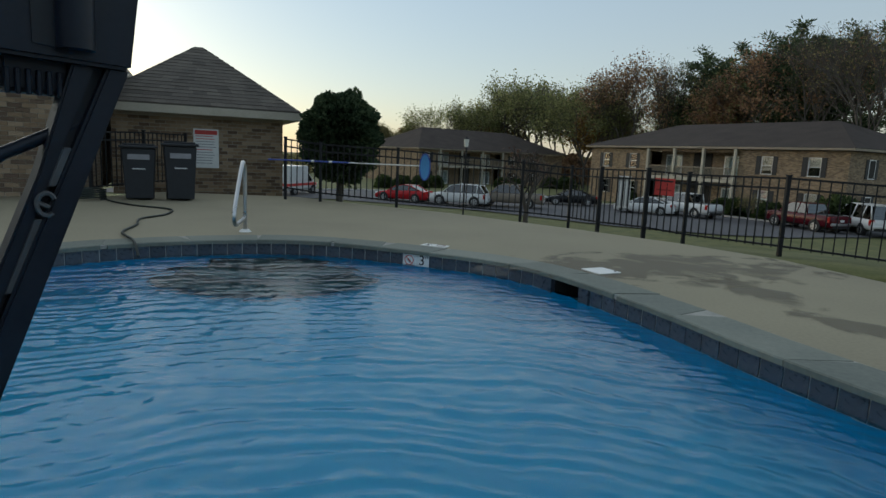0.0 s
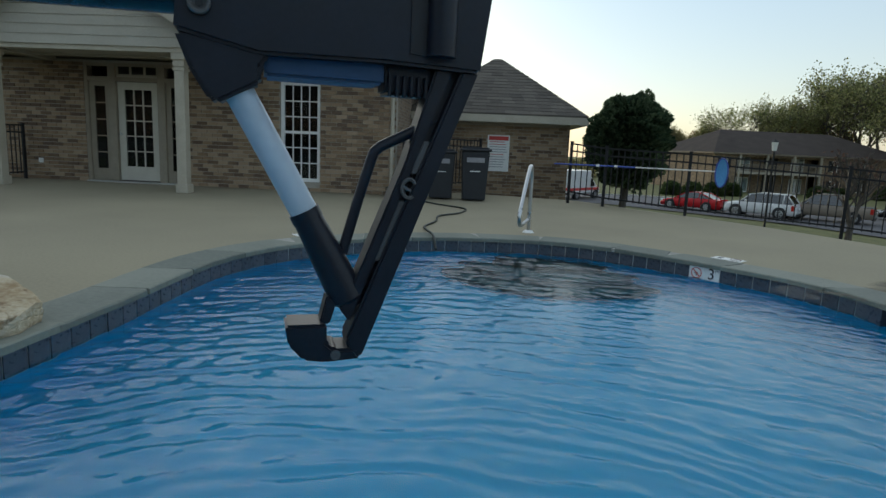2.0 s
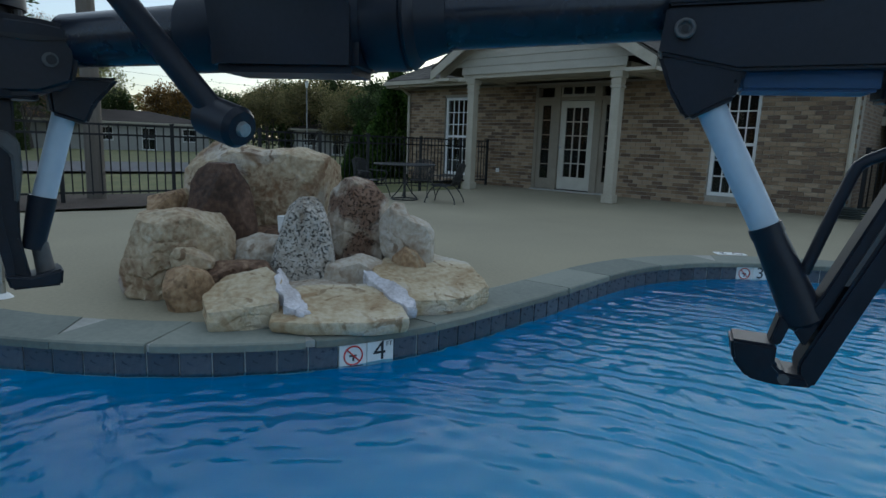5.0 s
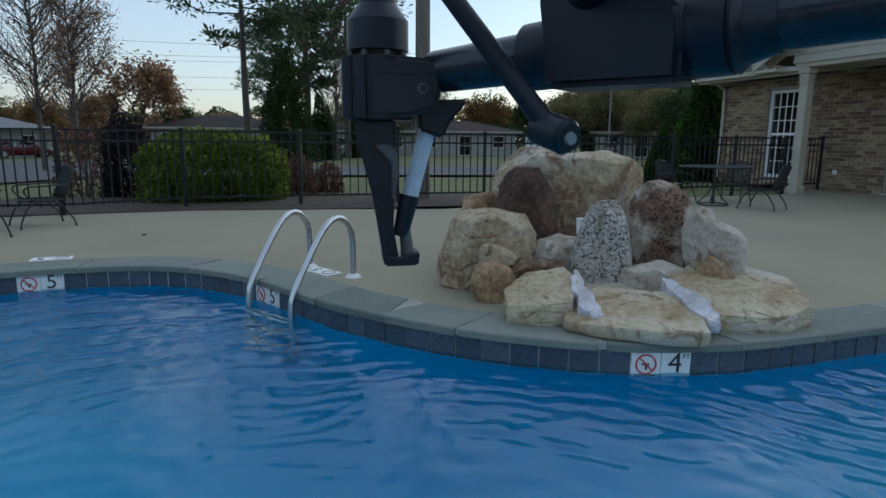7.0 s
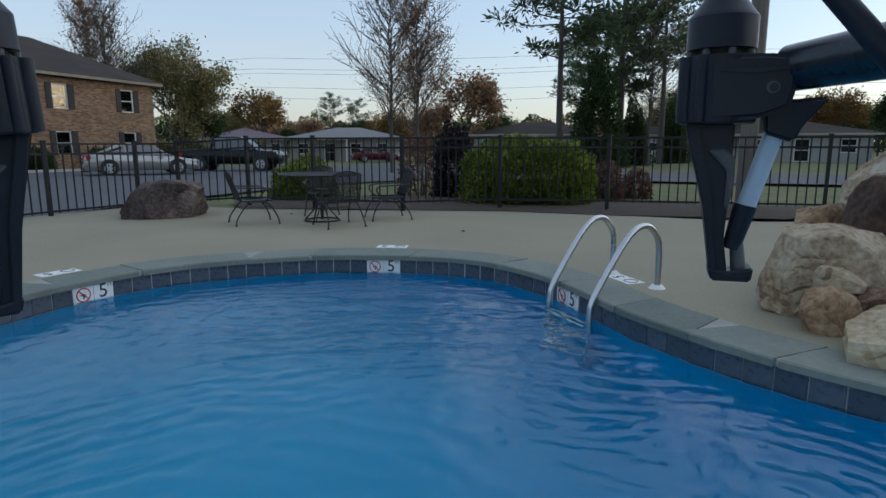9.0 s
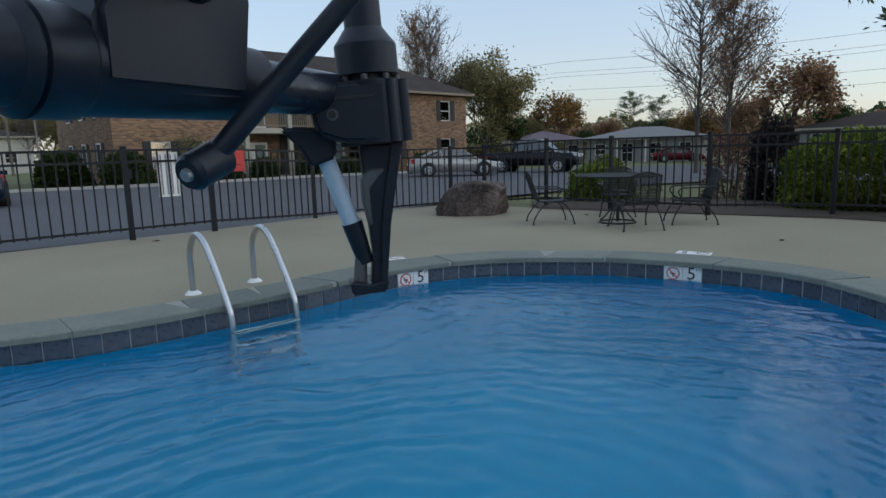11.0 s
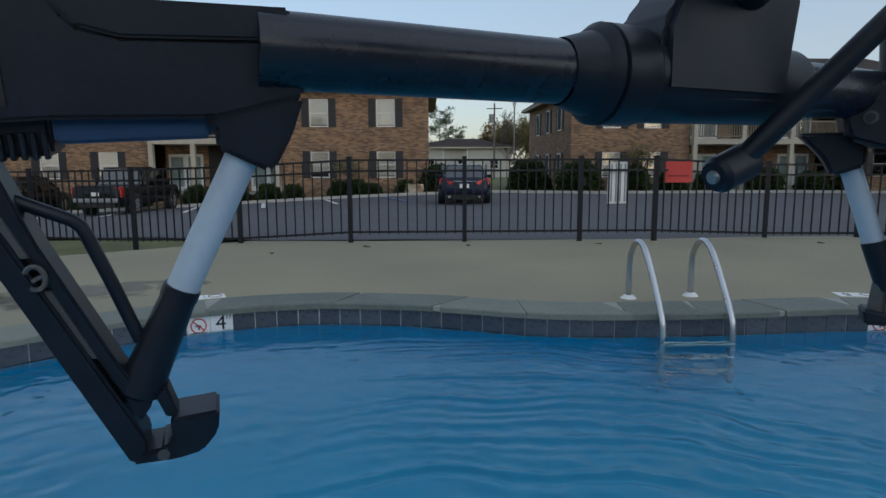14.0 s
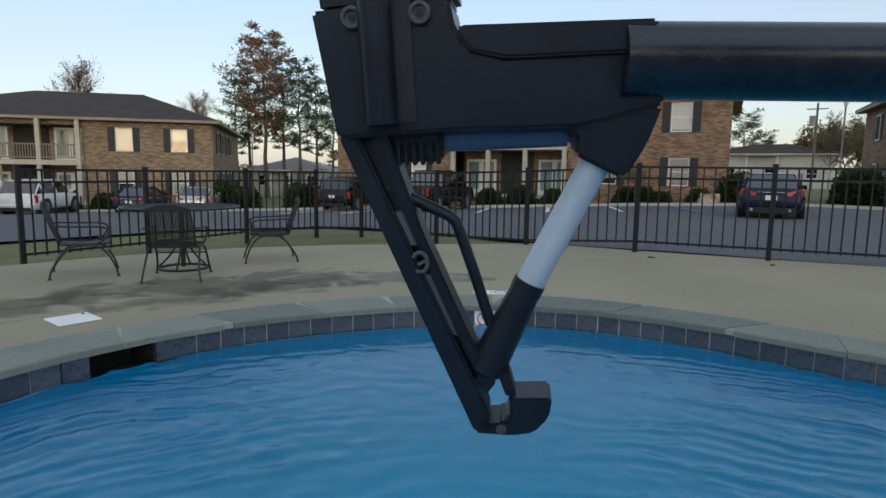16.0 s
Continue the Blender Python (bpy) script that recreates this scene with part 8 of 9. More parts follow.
def broad_tree(label, h, leaves, m, seed, leaf=0.2, levels=4, trunk=0.3, spread=0.75, r0=None, clump=0.5, name="tree", group="trees"):
    rg = random.Random(seed)
    segs, tips = [], []
    r0 = r0 or h * 0.022
    th = h * trunk
    p, d = Vector((0, 0, -0.2)), Vector((rg.gauss(0, 0.03), rg.gauss(0, 0.03), 1)).normalized()
    q = p + d * th
    segs.append((p, q, r0 * 1.25, r0 * 0.85))
    for k in range(4):
        a = k * math.tau / 4 + rg.random()
        grow(q - d * th * 0.18 * rg.random(), (d * 1.0 + Vector((math.cos(a), math.sin(a), 0)) * spread * rg.uniform(0.3, 0.8)).normalized(), h * 0.26, r0 * 0.6, levels - 1, rg, segs, tips, spread)
    top = max(t.z for t in tips)
    k = h / top
    T = thing(name, label, "tree", group)
    tr = new("trunk", wood_mesh([(a * k, b * k, ra, rb) for a, b, ra, rb in segs]))
    tr.parent = T
    if leaves:
        g = np.random.RandomState(seed)
        ts = np.array([tuple(t * k) for t in tips])
        pick = ts[g.randint(0, len(ts), leaves)]
        c = pick + g.normal(size=(leaves, 3)) * clump * g.uniform(0.3, 1.0, (leaves, 1))
        cr = new("crown", leaf_mesh(c, leaf, m, seed))
        cr.parent = T
    return T


def leader_tree(label, h, leaves, m, seed, leaf=0.06, limbs=64, reach=0.44):
    """A tree with a straight leader, rising limbs and fine twigs that have lost most leaves."""
    rg = random.Random(seed)
    g = np.random.RandomState(seed)
    segs, tips = [], []
    r0 = h * 0.0125
    pts = [Vector((0.02 * h * noise.noise((k * 0.6, seed, 0)), 0.02 * h * noise.noise((k * 0.6, seed, 7)), h * k / 8 - 0.2)) for k in range(9)]
    for k in range(8):
        segs.append((pts[k], pts[k + 1], r0 * (1 - k / 8.4), r0 * (1 - (k + 1) / 8.4)))
    for i in range(limbs):
        t = 0.24 + 0.74 * (i + rg.random()) / limbs
        p = pts[min(int(t * 8), 7)].lerp(pts[min(int(t * 8), 7) + 1], t * 8 % 1)
        a = rg.random() * math.tau
        ln = h * reach * (0.3 + 0.85 * (1 - t)) * rg.uniform(0.6, 1.15)
        d = Vector((math.cos(a), math.sin(a), rg.uniform(0.55, 1.15))).normalized()
        for k in range(4):
            d = (d + Vector((rg.gauss(0, 0.12), rg.gauss(0, 0.12), 0.1))).normalized()
            q = p + d * ln / 4
            segs.append((p, q, r0 * (0.26 - 0.055 * k), r0 * (0.26 - 0.055 * (k + 1))))
            for _ in range(3):
                e = (d + Vector((rg.gauss(0, 0.55), rg.gauss(0, 0.55), rg.gauss(0.15, 0.4)))).normalized()
                u = p.lerp(q, rg.random())
                v = u + e * ln * rg.uniform(0.14, 0.34)
                w = v + (e + Vector((rg.gauss(0, 0.4), rg.gauss(0, 0.4), 0.2))) * ln * 0.12
                segs += [(u, v, 0.014, 0.01), (v, w, 0.01, 0.005)]
                tips += [v, w]
            p = q
    T = thing("tree", label, "tree", "trees")
    tr = new("trunk", wood_mesh(segs, 4))
    tr.parent = T
    ts = np.array([tuple(t) for t in tips])
    c = ts[g.randint(0, len(ts), leaves)] + g.normal(size=(leaves, 3)) * 0.13
    cr = new("crown", leaf_mesh(c, leaf, m, seed))
    cr.parent = T
    return T


def pine_tree(label, h, seed, m=None, bare=0.4, limbs=40, leaf=0.13, per=75, reach=0.2, name="pine_tree"):
    rg = random.Random(seed)
    g = np.random.RandomState(seed)
    segs, cs = [], []
    r0 = h * 0.016
    pts = [Vector((0.012 * h * noise.noise((k * 0.7, seed, 0)), 0.012 * h * noise.noise((k * 0.7, seed, 7)), h * k / 8 - 0.2)) for k in range(9)]
    for k in range(8):
        segs.append((pts[k], pts[k + 1], r0 * (1 - k / 8.6), r0 * (1 - (k + 1) / 8.6)))
    for i in range(limbs):
        t = bare + (0.98 - bare) * (i + rg.random()) / limbs
        b = pts[min(int(t * 8), 7)].lerp(pts[min(int(t * 8), 7) + 1], t * 8 % 1)
        a = rg.random() * math.tau
        ln = h * reach * (0.35 + 0.75 * math.sin(math.pi * min((1 - t) / (1 - bare) * 0.75 + 0.12, 1))) * rg.uniform(0.6, 1.15)
        d = Vector((math.cos(a), math.sin(a), rg.uniform(-0.05, 0.45)))
        mid = b + d * ln * 0.55
        end = mid + (d + Vector((rg.gauss(0, 0.3), rg.gauss(0, 0.3), 0.35))) * ln * 0.45
        segs += [(b, mid, r0 * 0.22, r0 * 0.15), (mid, end, r0 * 0.15, r0 * 0.05)]
        for c0, sp, n in ((end, 0.11 * ln + 0.12, per), (mid, 0.1 * ln + 0.08, per // 3), (mid.lerp(end, 0.5), 0.11 * ln + 0.1, per // 2)):
            cs.append(np.array(c0) + g.normal(size=(n, 3)) * sp * np.array([1, 1, 0.55]))
    T = thing(name, label, "tree", "pines")
    tr = new("trunk", wood_mesh(segs))
    tr.parent = T
    cr = new("crown", leaf_mesh(np.concatenate(cs), leaf, m or LEAF["pine"], seed, 3.4, 0.5))
    cr.parent = T
    return T


def shrub(label, w, d, h, m, seed, n=5000, leaf=0.05, name="shrub", group="shrubs", taper=0.0, lumps=1.0, full=2.6, ball=False):
    """A bush: stems and many small leaves filling an uneven mound."""
    rg = random.Random(seed)
    g = np.random.RandomState(seed)
    u = g.normal(size=(n, 3))
    u /= np.linalg.norm(u, axis=1)[:, None]
    u[:, 2] = np.abs(u[:, 2]) * 1.0
    rad = 1 - (0.75 if ball else 0.42) * g.random_sample(n) ** 2.0
    bumps = np.array([1 + lumps * 0.2 * noise.noise((a * 2.6 + seed, b * 2.6, c * 2.6)) + 0.12 * noise.noise((a * 7 + seed, b * 7, c * 7)) for a, b, c in u])
    k = (np.abs(u) ** full).sum(1) ** (-1 / full)
    c = u * (rad * bumps * k)[:, None] * np.array([w / 2, d / 2, h])
    if ball:
        c[:, 2] = h / 2 + (c[:, 2] * np.sign(g.random_sample(n) - 0.42)) / 2
    if taper:
        f = 1 - taper * np.clip(c[:, 2] / h, 0, 1)
        c[:, :2] *= f[:, None]
    low = g.random_sample(n) < (0.0 if ball else 0.16)
    c[low, 2] = g.random_sample(low.sum()) * h * 0.35
    T = thing(name, label, "shrub", group)
    segs = []
    for i in range(9):
        a = rg.random() * math.tau
        segs.append((Vector((0.08 * w * math.cos(a), 0.08 * d * math.sin(a), -0.05)), Vector((0.3 * w * math.cos(a), 0.3 * d * math.sin(a), h * 0.6)), 0.02, 0.008))
    st = new("stem", wood_mesh(segs))
    st.parent = T
    tagged(st, kind="stuff")
    cr = new("foliage", leaf_mesh(c, leaf, m, seed, 1.5, 0.35))
    cr.parent = T
    return T


def put(T, az, r, turn=0.0, scale=1.0, first=False, z=None):
    p = spot(az, r)
    m = pose(p.x, p.y, land(p.x, p.y) if z is None else z, 0, 0, turn) @ Matrix.Scale(scale, 4)
    if first:
        T.matrix_world = m
        return T
    c = copy_thing(T, m)
    c.scale = (scale,) * 3
    return c


# round the pool fence
holly = shrub("large rounded dark holly tree beside the fence", 1.85, 1.8, 2.0, LEAF["holly"], 51, 26000, 0.075, "holly_tree", "trees", 0.0, 1.0, 2.15, True)
put(holly, 9.9, 13.9, 0, 0.95, True, 0.34)
bm = bmesh.new()
rod(bm, (0, 0, -1.2), (0, 0, 0.6), 0.09, 0.07, seg=10)
part("trunk", bm, BARK, holly)
put(shrub("large clipped yellow-green shrub behind the fence", 2.3, 1.8, 1.1, LEAF["lime"], 52, 30000, 0.042, lumps=0.55, full=3.4), 113.3, 10.9, -67, 1.0, True)
put(shrub("low yellow-green shrub behind the fence", 1.35, 1.0, 0.78, LEAF["lime"], 53, 7000, 0.045), 134.0, 11.8, 0, 1.0, True)
put(shrub("thin red-brown shrub behind the fence", 0.95, 0.85, 1.2, LEAF["brown"], 54, 1900, 0.045), 123.4, 12.6, 0, 1.0, True)
put(shrub("narrow dark purple shrub behind the fence", 0.85, 0.75, 1.35, LEAF["purple"], 55, 5200, 0.05), 120.2, 11.8, 0, 1.0, True)
rb = shrub("sparse red-brown shrub by the street", 0.8, 0.7, 0.75, LEAF["brown"], 56, 1900, 0.05)
put(rb, 106.1, 11.9, 0, 0.9, True)
put(rb, 103.5, 12.4, 70, 0.72)
sap = broad_tree("small bare ornamental tree beside the fence", 1.35, 160, LEAF["brown"], 57, 0.035, 4, 0.42, 0.5, 0.045, 0.08, "small_tree")
put(sap, -7.6, 13.2, 0, 1.35, True)
con = shrub("bright green upright conifer beside the clubhouse", 2.4, 2.2, 3.4, LEAF["conifer"], 58, 12000, 0.09, "conifer", "conifers", 0.75)
put(con, 69.6, 19.5, 0, 1.0, True)
put(con, 73.0, 15.5, 40, 0.42)
hedge = shrub("rounded dark green foundation shrub", 1.3, 1.2, 0.9, LEAF["green"], 59, 2600, 0.09, "foundation_shrub", "foundation shrubs")
first = True
for az, r, k in ((-155, 32.3, 1), (-157.2, 32, 0.9), (-161.5, 31.6, 1), (-163, 31.6, 1.0), (-167.6, 31.6, 0.9), (-170.6, 33, 1.7), (-152, 33.0, 1.2), (-149, 33.2, 1.1), (-144, 33, 1.2), (-140.5, 33, 1.1), (-164.6, 31.6, 0.75),
                 (171.7, 46, 1.6), (168.2, 46, 1.2), (165, 46.2, 1.3), (176.2, 46.3, 1.8), (-179.2, 36.0, 1.9), (160.8, 46.6, 1.4), (157.5, 46.6, 1.2), (155, 46.8, 1.4), (150.5, 47, 1.4),
                 (-119.2, 41.8, 1.3), (-115.4, 42, 1.2), (-124.9, 42.0, 1.9), (-126.5, 41, 1.5), (-112.6, 42, 1.3), (-28.5, 53.8, 1.6), (-33.4, 51, 2.6), (-26, 55.5, 1.7), (-24.9, 56.2, 1.6), (-17, 63.4, 1.5), (-29.6, 53.2, 1.3), (5.6, 72, 1.7), (3.9, 74, 1.7), (2.2, 76, 1.8), (0.8, 78, 1.8), (-5.6, 86, 1.9), (-7.0, 88, 1.7), (-10.0, 92, 2.1), (-11.5, 92, 2.3), (-131.5, 40, 1.7)):
    if 145 < az < 180:
        r = 33.4 / math.cos(radians(191.8 - az)) - 1.3
    put(hedge, az, r, r * 37 % 360, k, first)
    first = False
flw = broad_tree("small ornamental tree with thinning pale leaves", 2.1, 900, LEAF["oak"], 60, 0.06, 4, 0.35, 0.6, 0.05, 0.25, "small_tree")
put(flw, -162.3, 31.0, 0, 1.0, True)
put(flw, 171.0, 34.6, 50, 1.2)
put(flw, -27.0, 50.0, 90, 1.0)
rock("landscape_stone", "pale landscaping stone by the lawn", pose(*spot(-168.3, 31.3), -0.45), (1.0, 0.7, 0.5), SAND, 61, 3, 8, 0.08, "boulders", 3)

# trees behind
oak = broad_tree("broad oak with thinning olive-brown leaves", 10.5, 21000, LEAF["oak"], 71, 0.15, 5, 0.16, 0.8, 0.17, 0.55)
gold = broad_tree("maple with golden autumn leaves", 9.0, 5200, LEAF["gold"], 72, 0.22, 5, 0.25, 0.7, None, 0.48)
rust = broad_tree("tree with rust-red autumn leaves", 11.0, 5200, LEAF["rust"], 73, 0.26, 5, 0.28, 0.65, None, 0.7)
bare = leader_tree("slender tree with fine twigs and sparse rust-brown leaves", 9.8, 7600, LEAF["rust"], 74, 0.07)
bare2 = leader_tree("slender nearly leafless tree with fine brown twigs", 10.5, 2400, LEAF["brown"], 75, 0.06)
green = broad_tree("dense dark green broadleaf tree", 10.0, 9000, LEAF["green"], 76, 0.24, 5, 0.2, 0.75, None, 0.75)
olive = broad_tree("tall tree with thin olive leaves", 14.0, 7500, LEAF["olive"], 77, 0.2, 5, 0.3, 0.65, None, 0.7)
pine = pine_tree("tall loblolly pine with open crown", 17.0, 81)
pine2 = pine_tree("tall dark pine with dense crown", 16.0, 82, None, 0.25, 60, 0.13, 90, 0.2)
rpine = pine_tree("tall cypress with rust-brown needles", 15.0, 83, LEAF["rust"], 0.34, 56, 0.1, 78, 0.145)
PLACED = set()


def stand(T, *rows):
    for i, (az, r, k) in enumerate(rows):
        if -13 < az < 8 and r > 90:  # behind the distant block
            r, k = r * 1.2, k * 1.1
        put(T, az, r, (az * 53 + r * 17) % 360, k, T not in PLACED)
        PLACED.add(T)


pine3 = pine_tree("slender tall pine with a bare lower trunk", 17.0, 84, None, 0.36, 46, 0.1, 64, 0.125)
cedar = shrub("dense dark cedar beside the street", 3.2, 3.0, 5.2, LEAF["green"], 85, 12000, 0.13, "cedar_tree", "trees", 0.3, 1.7)
stand(cedar, (107.0, 36, 1.0), (103.9, 42, 0.7), (100.6, 50, 0.7))
stand(oak, (144.4, 64, 1.12), (151.0, 75, 0.9), (101.0, 78, 0.8), (141.0, 84, 0.6), (77.0, 60, 0.72), (6.5, 112, 1.0), (3.6, 110, 0.9), (-178.5, 92, 0.85), (73.5, 55, 0.62), (81.0, 64, 0.7))
stand(gold, (137.6, 86, 1.0), (-4.9, 108, 1.3), (2.6, 115, 1.1), (126.0, 96, 0.8), (89.0, 74, 0.8), (-14.6, 104, 1.4), (-176.9, 96, 0.95))
stand(rust, (119.0, 66, 0.86), (122.0, 72, 0.6), (112.0, 90, 0.5), (133.5, 100, 0.55))
stand(bare, (123.6, 27, 0.78), (150.8, 66, 1.5), (-119.8, 66, 0.85), (97.5, 40, 0.7), (-114.0, 62, 1.15), (-122.8, 70, 1.05))
stand(bare2, (149.6, 60, 1.35), (126.0, 30, 0.86), (-1.0, 110, 1.1), (102.6, 40, 0.95), (-177.2, 84, 0.8))
stand(green, (99.0, 60, 0.75), (129.0, 100, 0.6), (135.5, 96, 0.45), (67.3, 42, 0.62), (70.8, 46, 0.52), (116.0, 80, 0.6), (84.5, 78, 0.7), (79.0, 70, 0.8), (75.2, 68, 0.85), (93.5, 82, 0.7), (88.0, 88, 0.7), (71.8, 60, 0.75), (143.0, 68, 0.55))
stand(olive, (-7.9, 102, 1.3), (-12.6, 98, 1.2), (-14.5, 106, 1.25), (-3.8, 112, 1.0), (95.0, 66, 0.7), (98.0, 70, 0.75), (-25.4, 90, 1.3))
stand(pine, (110.5, 46, 1.15), (-22.4, 94, 1.15), (-26.0, 88, 1.15), (-29.2, 84, 1.2), (-33.0, 84, 1.15), (-170.9, 90, 0.6), (131.6, 110, 0.62), (129.2, 112, 0.58), (-35.0, 80, 1.1), (-172.4, 94, 0.45), (101.6, 48, 0.95))
stand(pine2, (105.2, 40, 1.1), (-22.4, 96, 1.2), (-28.0, 90, 1.2), (-30.4, 86, 1.25), (-32.2, 86, 1.2), (107.6, 60, 0.85))
stand(pine3, (-125.9, 70, 0.78), (-127.0, 74, 0.9), (-130.0, 70, 0.9), (-131.4, 66, 0.85), (-132.9, 66, 0.76), (-134.4, 66, 0.64), (-31.2, 84, 1.15), (-23.4, 92, 1.1))
oak2 = broad_tree("tall oak with thinning olive-green leaves", 17.0, 7200, LEAF["olive"], 171, 0.2, 5, 0.24, 0.72, 0.2, 0.75)
rust2 = broad_tree("tall tree with sparse rust-brown leaves", 19.0, 5400, LEAF["rust"], 172, 0.2, 5, 0.3, 0.62, 0.2, 0.7)
bare3 = broad_tree("tall pale leafless tree with fine twigs", 18.0, 900, LEAF["oak"], 173, 0.14, 5, 0.3, 0.45, 0.2, 0.5)
stand(oak2, (0.9, 108, 0.84), (-3.4, 106, 0.9), (-6.8, 100, 1.1), (-13.0, 100, 0.95), (-8.0, 106, 1.0), (-22.8, 100, 1.0))
stand(rust2, (-16.6, 96, 1.08), (-11.4, 104, 0.85), (-24.3, 88, 0.82), (-27.2, 84, 1.02), (-33.8, 80, 1.0), (-20.0, 98, 0.8))
stand(bare3, (-9.2, 98, 0.95), (-18.8, 94, 1.08), (-2.0, 112, 0.75), (-31.4, 76, 1.05), (-34.5, 72, 1.05), (-10.4, 102, 0.9), (-14.9, 100, 1.0))
stand(rpine, (-128.4, 68, 1.18), (-24.2, 86, 0.95))

# far woods along the horizon
def far_woods(az0, az1, r, h, m, seed, n=9000):
    g = np.random.RandomState(seed)
    az = np.radians(g.uniform(az0, az1, n))
    rr = r + g.uniform(-6, 6, n)
    prof = np.array([0.62 + 0.38 * noise.noise((a * 14 + seed, 0, 0)) + 0.16 * noise.noise((a * 55, seed, 0)) for a in az])
    z = h * prof * g.random_sample(n) ** 0.7
    x, y = -rr * np.sin(az), rr * np.cos(az)
    base = np.array([land(a, b) for a, b in zip(x, y)])
    me = leaf_mesh(np.stack([x, y, base + z], 1), 0.6, m, seed, 1.3)
    ob = new("far_woods", me)
    tagged(ob, "distant mixed autumn woods along the horizon", "trees", "far woods", "stuff")


far_woods(62, 150, 128, 9.5, LEAF["green"], 91, 24000)
far_woods(62, 182, 134, 11.5, LEAF["oak"], 92, 22000)
far_woods(98, 143, 122, 9.0, LEAF["rust"], 101, 11000)
far_woods(-40, 22, 128, 6.5, LEAF["oak"], 93, 12000)
far_woods(-15, 9, 136, 9.5, LEAF["oak"], 98, 9000)
far_woods(-24, -9, 122, 8.5, LEAF["rust"], 99, 6000)
far_woods(-40, -10, 118, 6.5, LEAF["rust"], 94, 4000)
far_woods(137.5, 150, 76, 3.2, LEAF["oak"], 96, 3500)
far_woods(58, 80, 70, 8.5, LEAF["green"], 97, 7000)
far_woods(-182, -100, 130, 6.0, LEAF["oak"], 95, 9000)

# ---- pieces: coping stones, waterline tiles, bricks ----
coping = thing("trim_coping", "grey-green bluestone coping round the pool", "coping", kind="structure")
r = random.Random(3)
s = 0.13
while s < AROUND - 0.05:
    ln = r.uniform(0.5, 0.95)
    e = min(s + ln, AROUND + 0.12)
    if AROUND + 0.13 - e < 0.25:
        e = AROUND + 0.13
    bm = bmesh.new()
    n = 5
    zt, gap, sk = r.uniform(0.004, 0.012), 0.0045, r.uniform(-0.13, 0.13)
    rows = []
    for i in range(n + 1):
        k = s + gap + (e - s - 2 * gap) * i / n
        p0, _ = rim(k - sk * 0.3, -0.022 + r.uniform(-0.004, 0.004))
        p1, _ = rim(k + sk, LIP + r.uniform(-0.004, 0.004))
        pm0, pm1 = p0.lerp(p1, 0.025), p0.lerp(p1, 0.98)
        rows.append([bm.verts.new((*p0, -0.036)), bm.verts.new((*p0, zt - 0.008)), bm.verts.new((*pm0, zt)), bm.verts.new((*pm1, zt)), bm.verts.new((*p1, zt - 0.006)), bm.verts.new((*p1, -0.036))])
    for a, b in zip(rows, rows[1:]):
        for j in range(6):
            bm.faces.new((a[j], a[(j + 1) % 6], b[(j + 1) % 6], b[j]))
    bm.faces.new(rows[0])
    bm.faces.new(rows[-1][::-1])
    bmesh.ops.recalc_face_normals(bm, faces=bm.faces[:])
    part("coping_stone", bm, STONE, coping)
    if e >= AROUND + 0.12:
        break
    s = e
bm = bmesh.new()
k1 = [bm.verts.new((*rim(q, -0.005)[0], -0.033)) for q in ss]
k2 = [bm.verts.new((*rim(q, -0.005)[0], 0.002)) for q in ss]
k3 = [bm.verts.new((*rim(q, LIP + 0.004)[0], 0.002)) for q in ss]
k4 = [bm.verts.new((*rim(q, LIP + 0.004)[0], -0.06)) for q in ss]
for a, b in ((k1, k2), (k2, k3), (k3, k4)):
    for i in range(NG):
        bm.faces.new((a[i], b[i], b[(i + 1) % NG], a[(i + 1) % NG]))
part("mortar_bed", bm, mat("pale_joint_mortar", (0.2, 0.2, 0.18), (0.42, 0.41, 0.37), 0.9, 3, 0.1), coping)

tile_me = mesh_of(box(-PITCH / 2 + 0.0036, PITCH / 2 - 0.0036, 0.0, 0.009, -0.075, 0.075, 0.0025), "tile", TILE)
for k in range(NT):
    s = (k + 0.5) * PITCH
    if k in TAKEN or near_skimmer(s, 0.235):
        continue
    p, w = rim(s, 0.0)
    t = new("tile", tile_me)
    t.parent = band
    t.matrix_basis = pose(p.x, p.y, -0.112, 0, 0, math.degrees(math.atan2(w.y, w.x)) - 90) @ Matrix.Translation((0, r.uniform(-0.0012, 0.0012), 0))


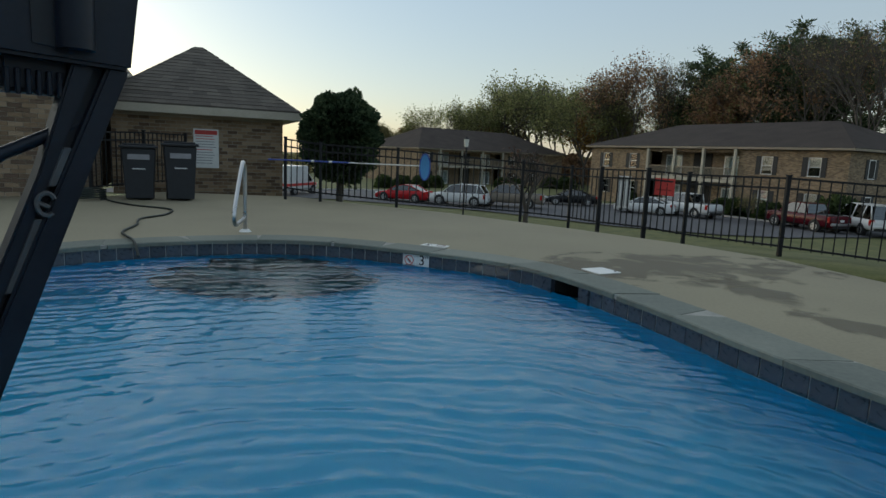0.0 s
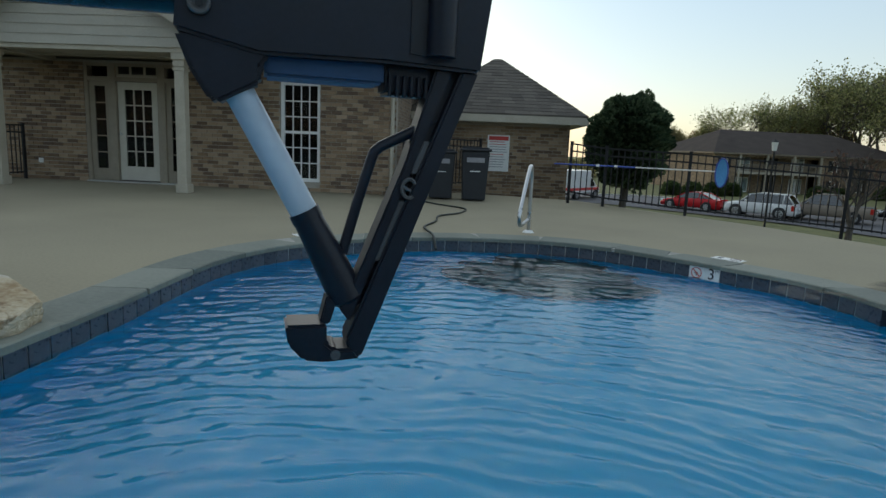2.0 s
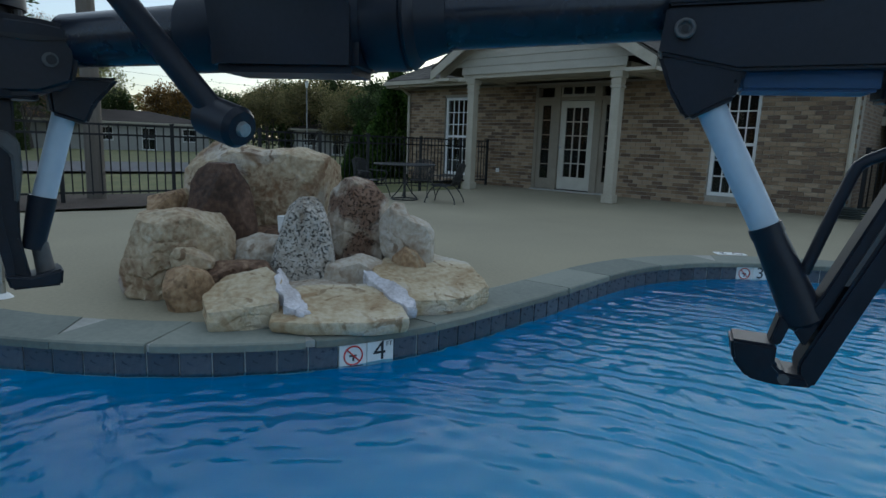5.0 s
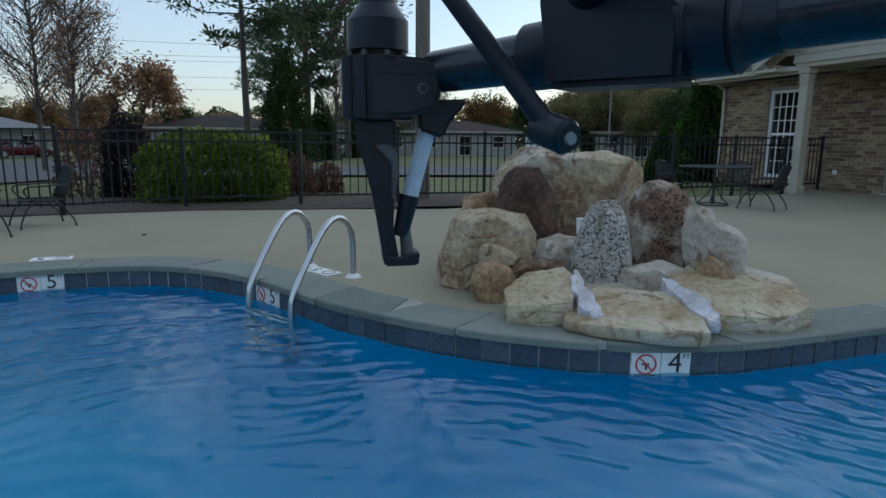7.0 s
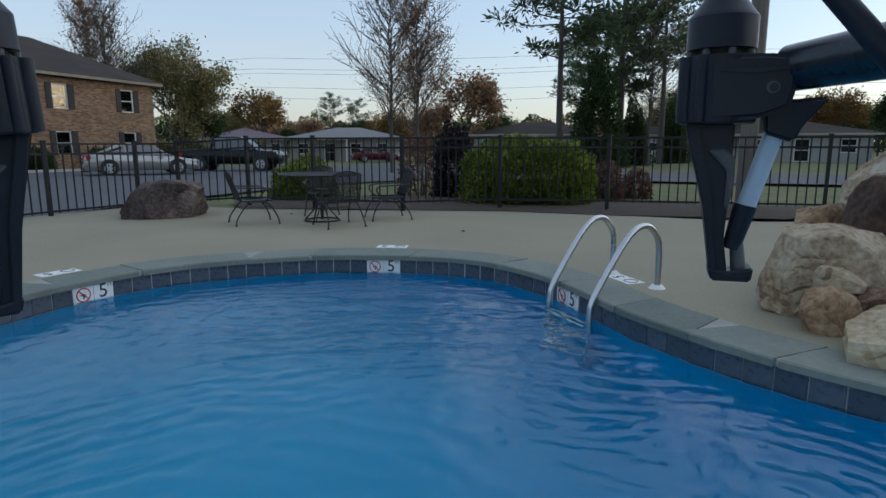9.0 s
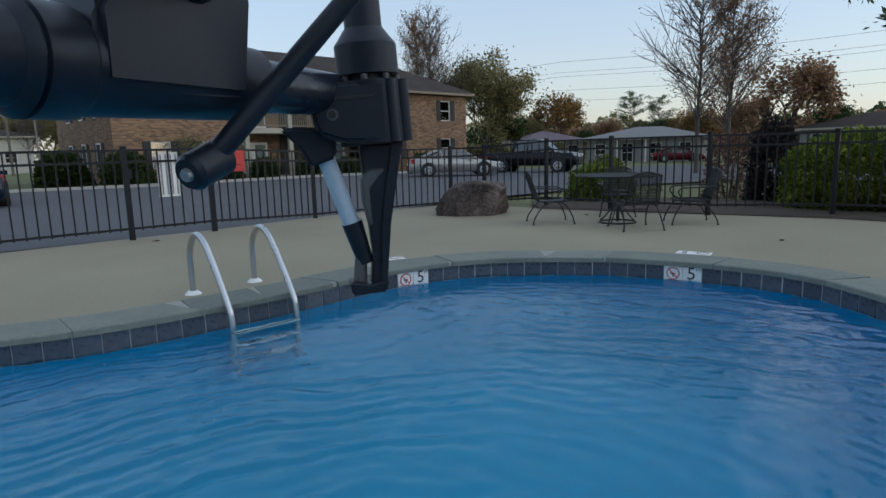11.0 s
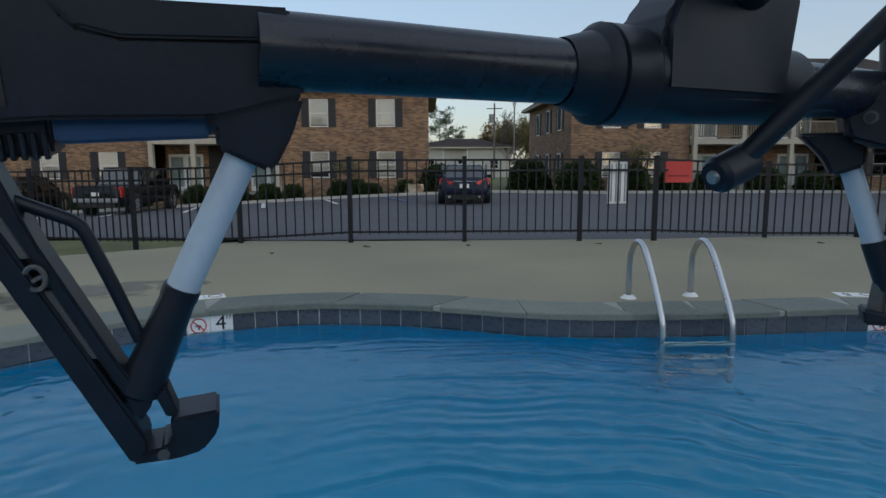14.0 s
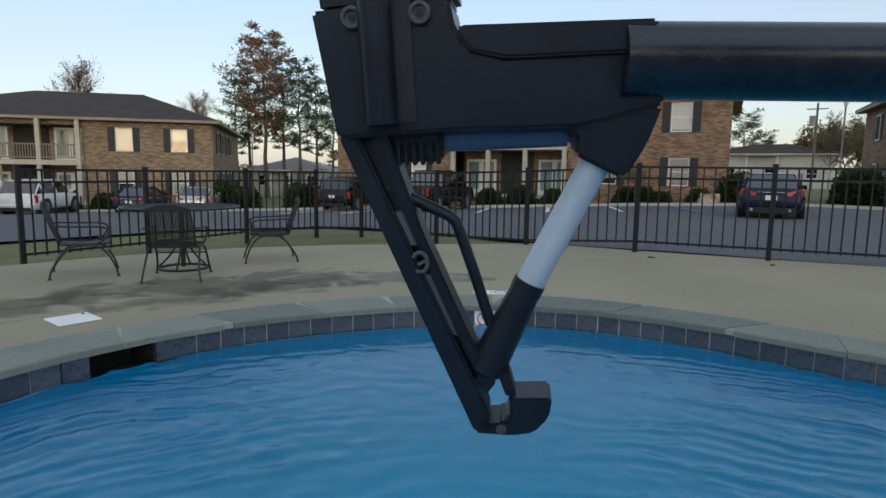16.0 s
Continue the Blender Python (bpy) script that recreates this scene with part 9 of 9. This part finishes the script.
def brick_wall(parent, x0, x1, z0, z1, holes, near, y=0.0):
    """Running bond on a wall's face: those within near are objects of their own, the rest one joined mesh."""
    bw, bh, j = 0.203, 0.067, 0.011
    verts, faces, single = [], [], 0
    row, z = 0, z0
    while z + bh <= z1 + 0.01:
        x = x0 - (bw + j) / 2 * (row % 2)
        while x < x1:
            a, b = max(x, x0), min(x + bw, x1)
            x += bw + j
            spans = [(a, b)]
            for h in holes:
                if z + bh > h[2] and z < h[3]:
                    spans = [q for p in spans for q in ((p[0], min(p[1], h[0])), (max(p[0], h[1]), p[1])) if q[1] - q[0] > 0.02]
            for a, b in spans:
                if b - a < 0.02:
                    continue
                d = y - r.uniform(0.0, 0.004)
                if near[0] <= a and b <= near[1] and near[2] <= z <= near[3] and abs(b - a - bw) < 1e-6 and single < 300:
                    single += 1
                    ob = new("brick", brick_me)
                    ob.parent = parent
                    ob.matrix_basis = Matrix.Translation((a, d, z))
                else:
                    i = len(verts)
                    verts += [(a, d, z), (b, d, z), (b, d, z + bh), (a, d, z + bh), (a, y + 0.013, z), (b, y + 0.013, z), (b, y + 0.013, z + bh), (a, y + 0.013, z + bh)]
                    faces += [(i, i + 1, i + 2, i + 3), (i + 4, i + 5, i + 1, i), (i + 3, i + 2, i + 6, i + 7), (i, i + 3, i + 7, i + 4), (i + 5, i + 6, i + 2, i + 1)]
        z += bh + j
        row += 1
    me = bpy.data.meshes.new("bricks")
    me.from_pydata(verts, [], faces)
    me.materials.append(BRICK)
    ob = new("bricks", me)
    ob.parent = parent
    tagged(ob, kind="stuff")


brick_me = mesh_of(box(0, 0.203, 0, 0.013, 0, 0.067), "brick", BRICKP)
brick_wall(wall_front, HS0, HS1, 0.005, HZ, [(w[0] - 0.005, w[1] + 0.005, w[2] - 0.06, w[3] + 0.005) for w in (W1, W2)] + [(DU[0], DU[1], 0, DU[3])], (-3.35, -1.9, 0.0, 1.9))
brick_wall(shed_wall, SX0, SX1, 0.005, SZ, [], (0.6, 2.0, 0.0, 1.75))
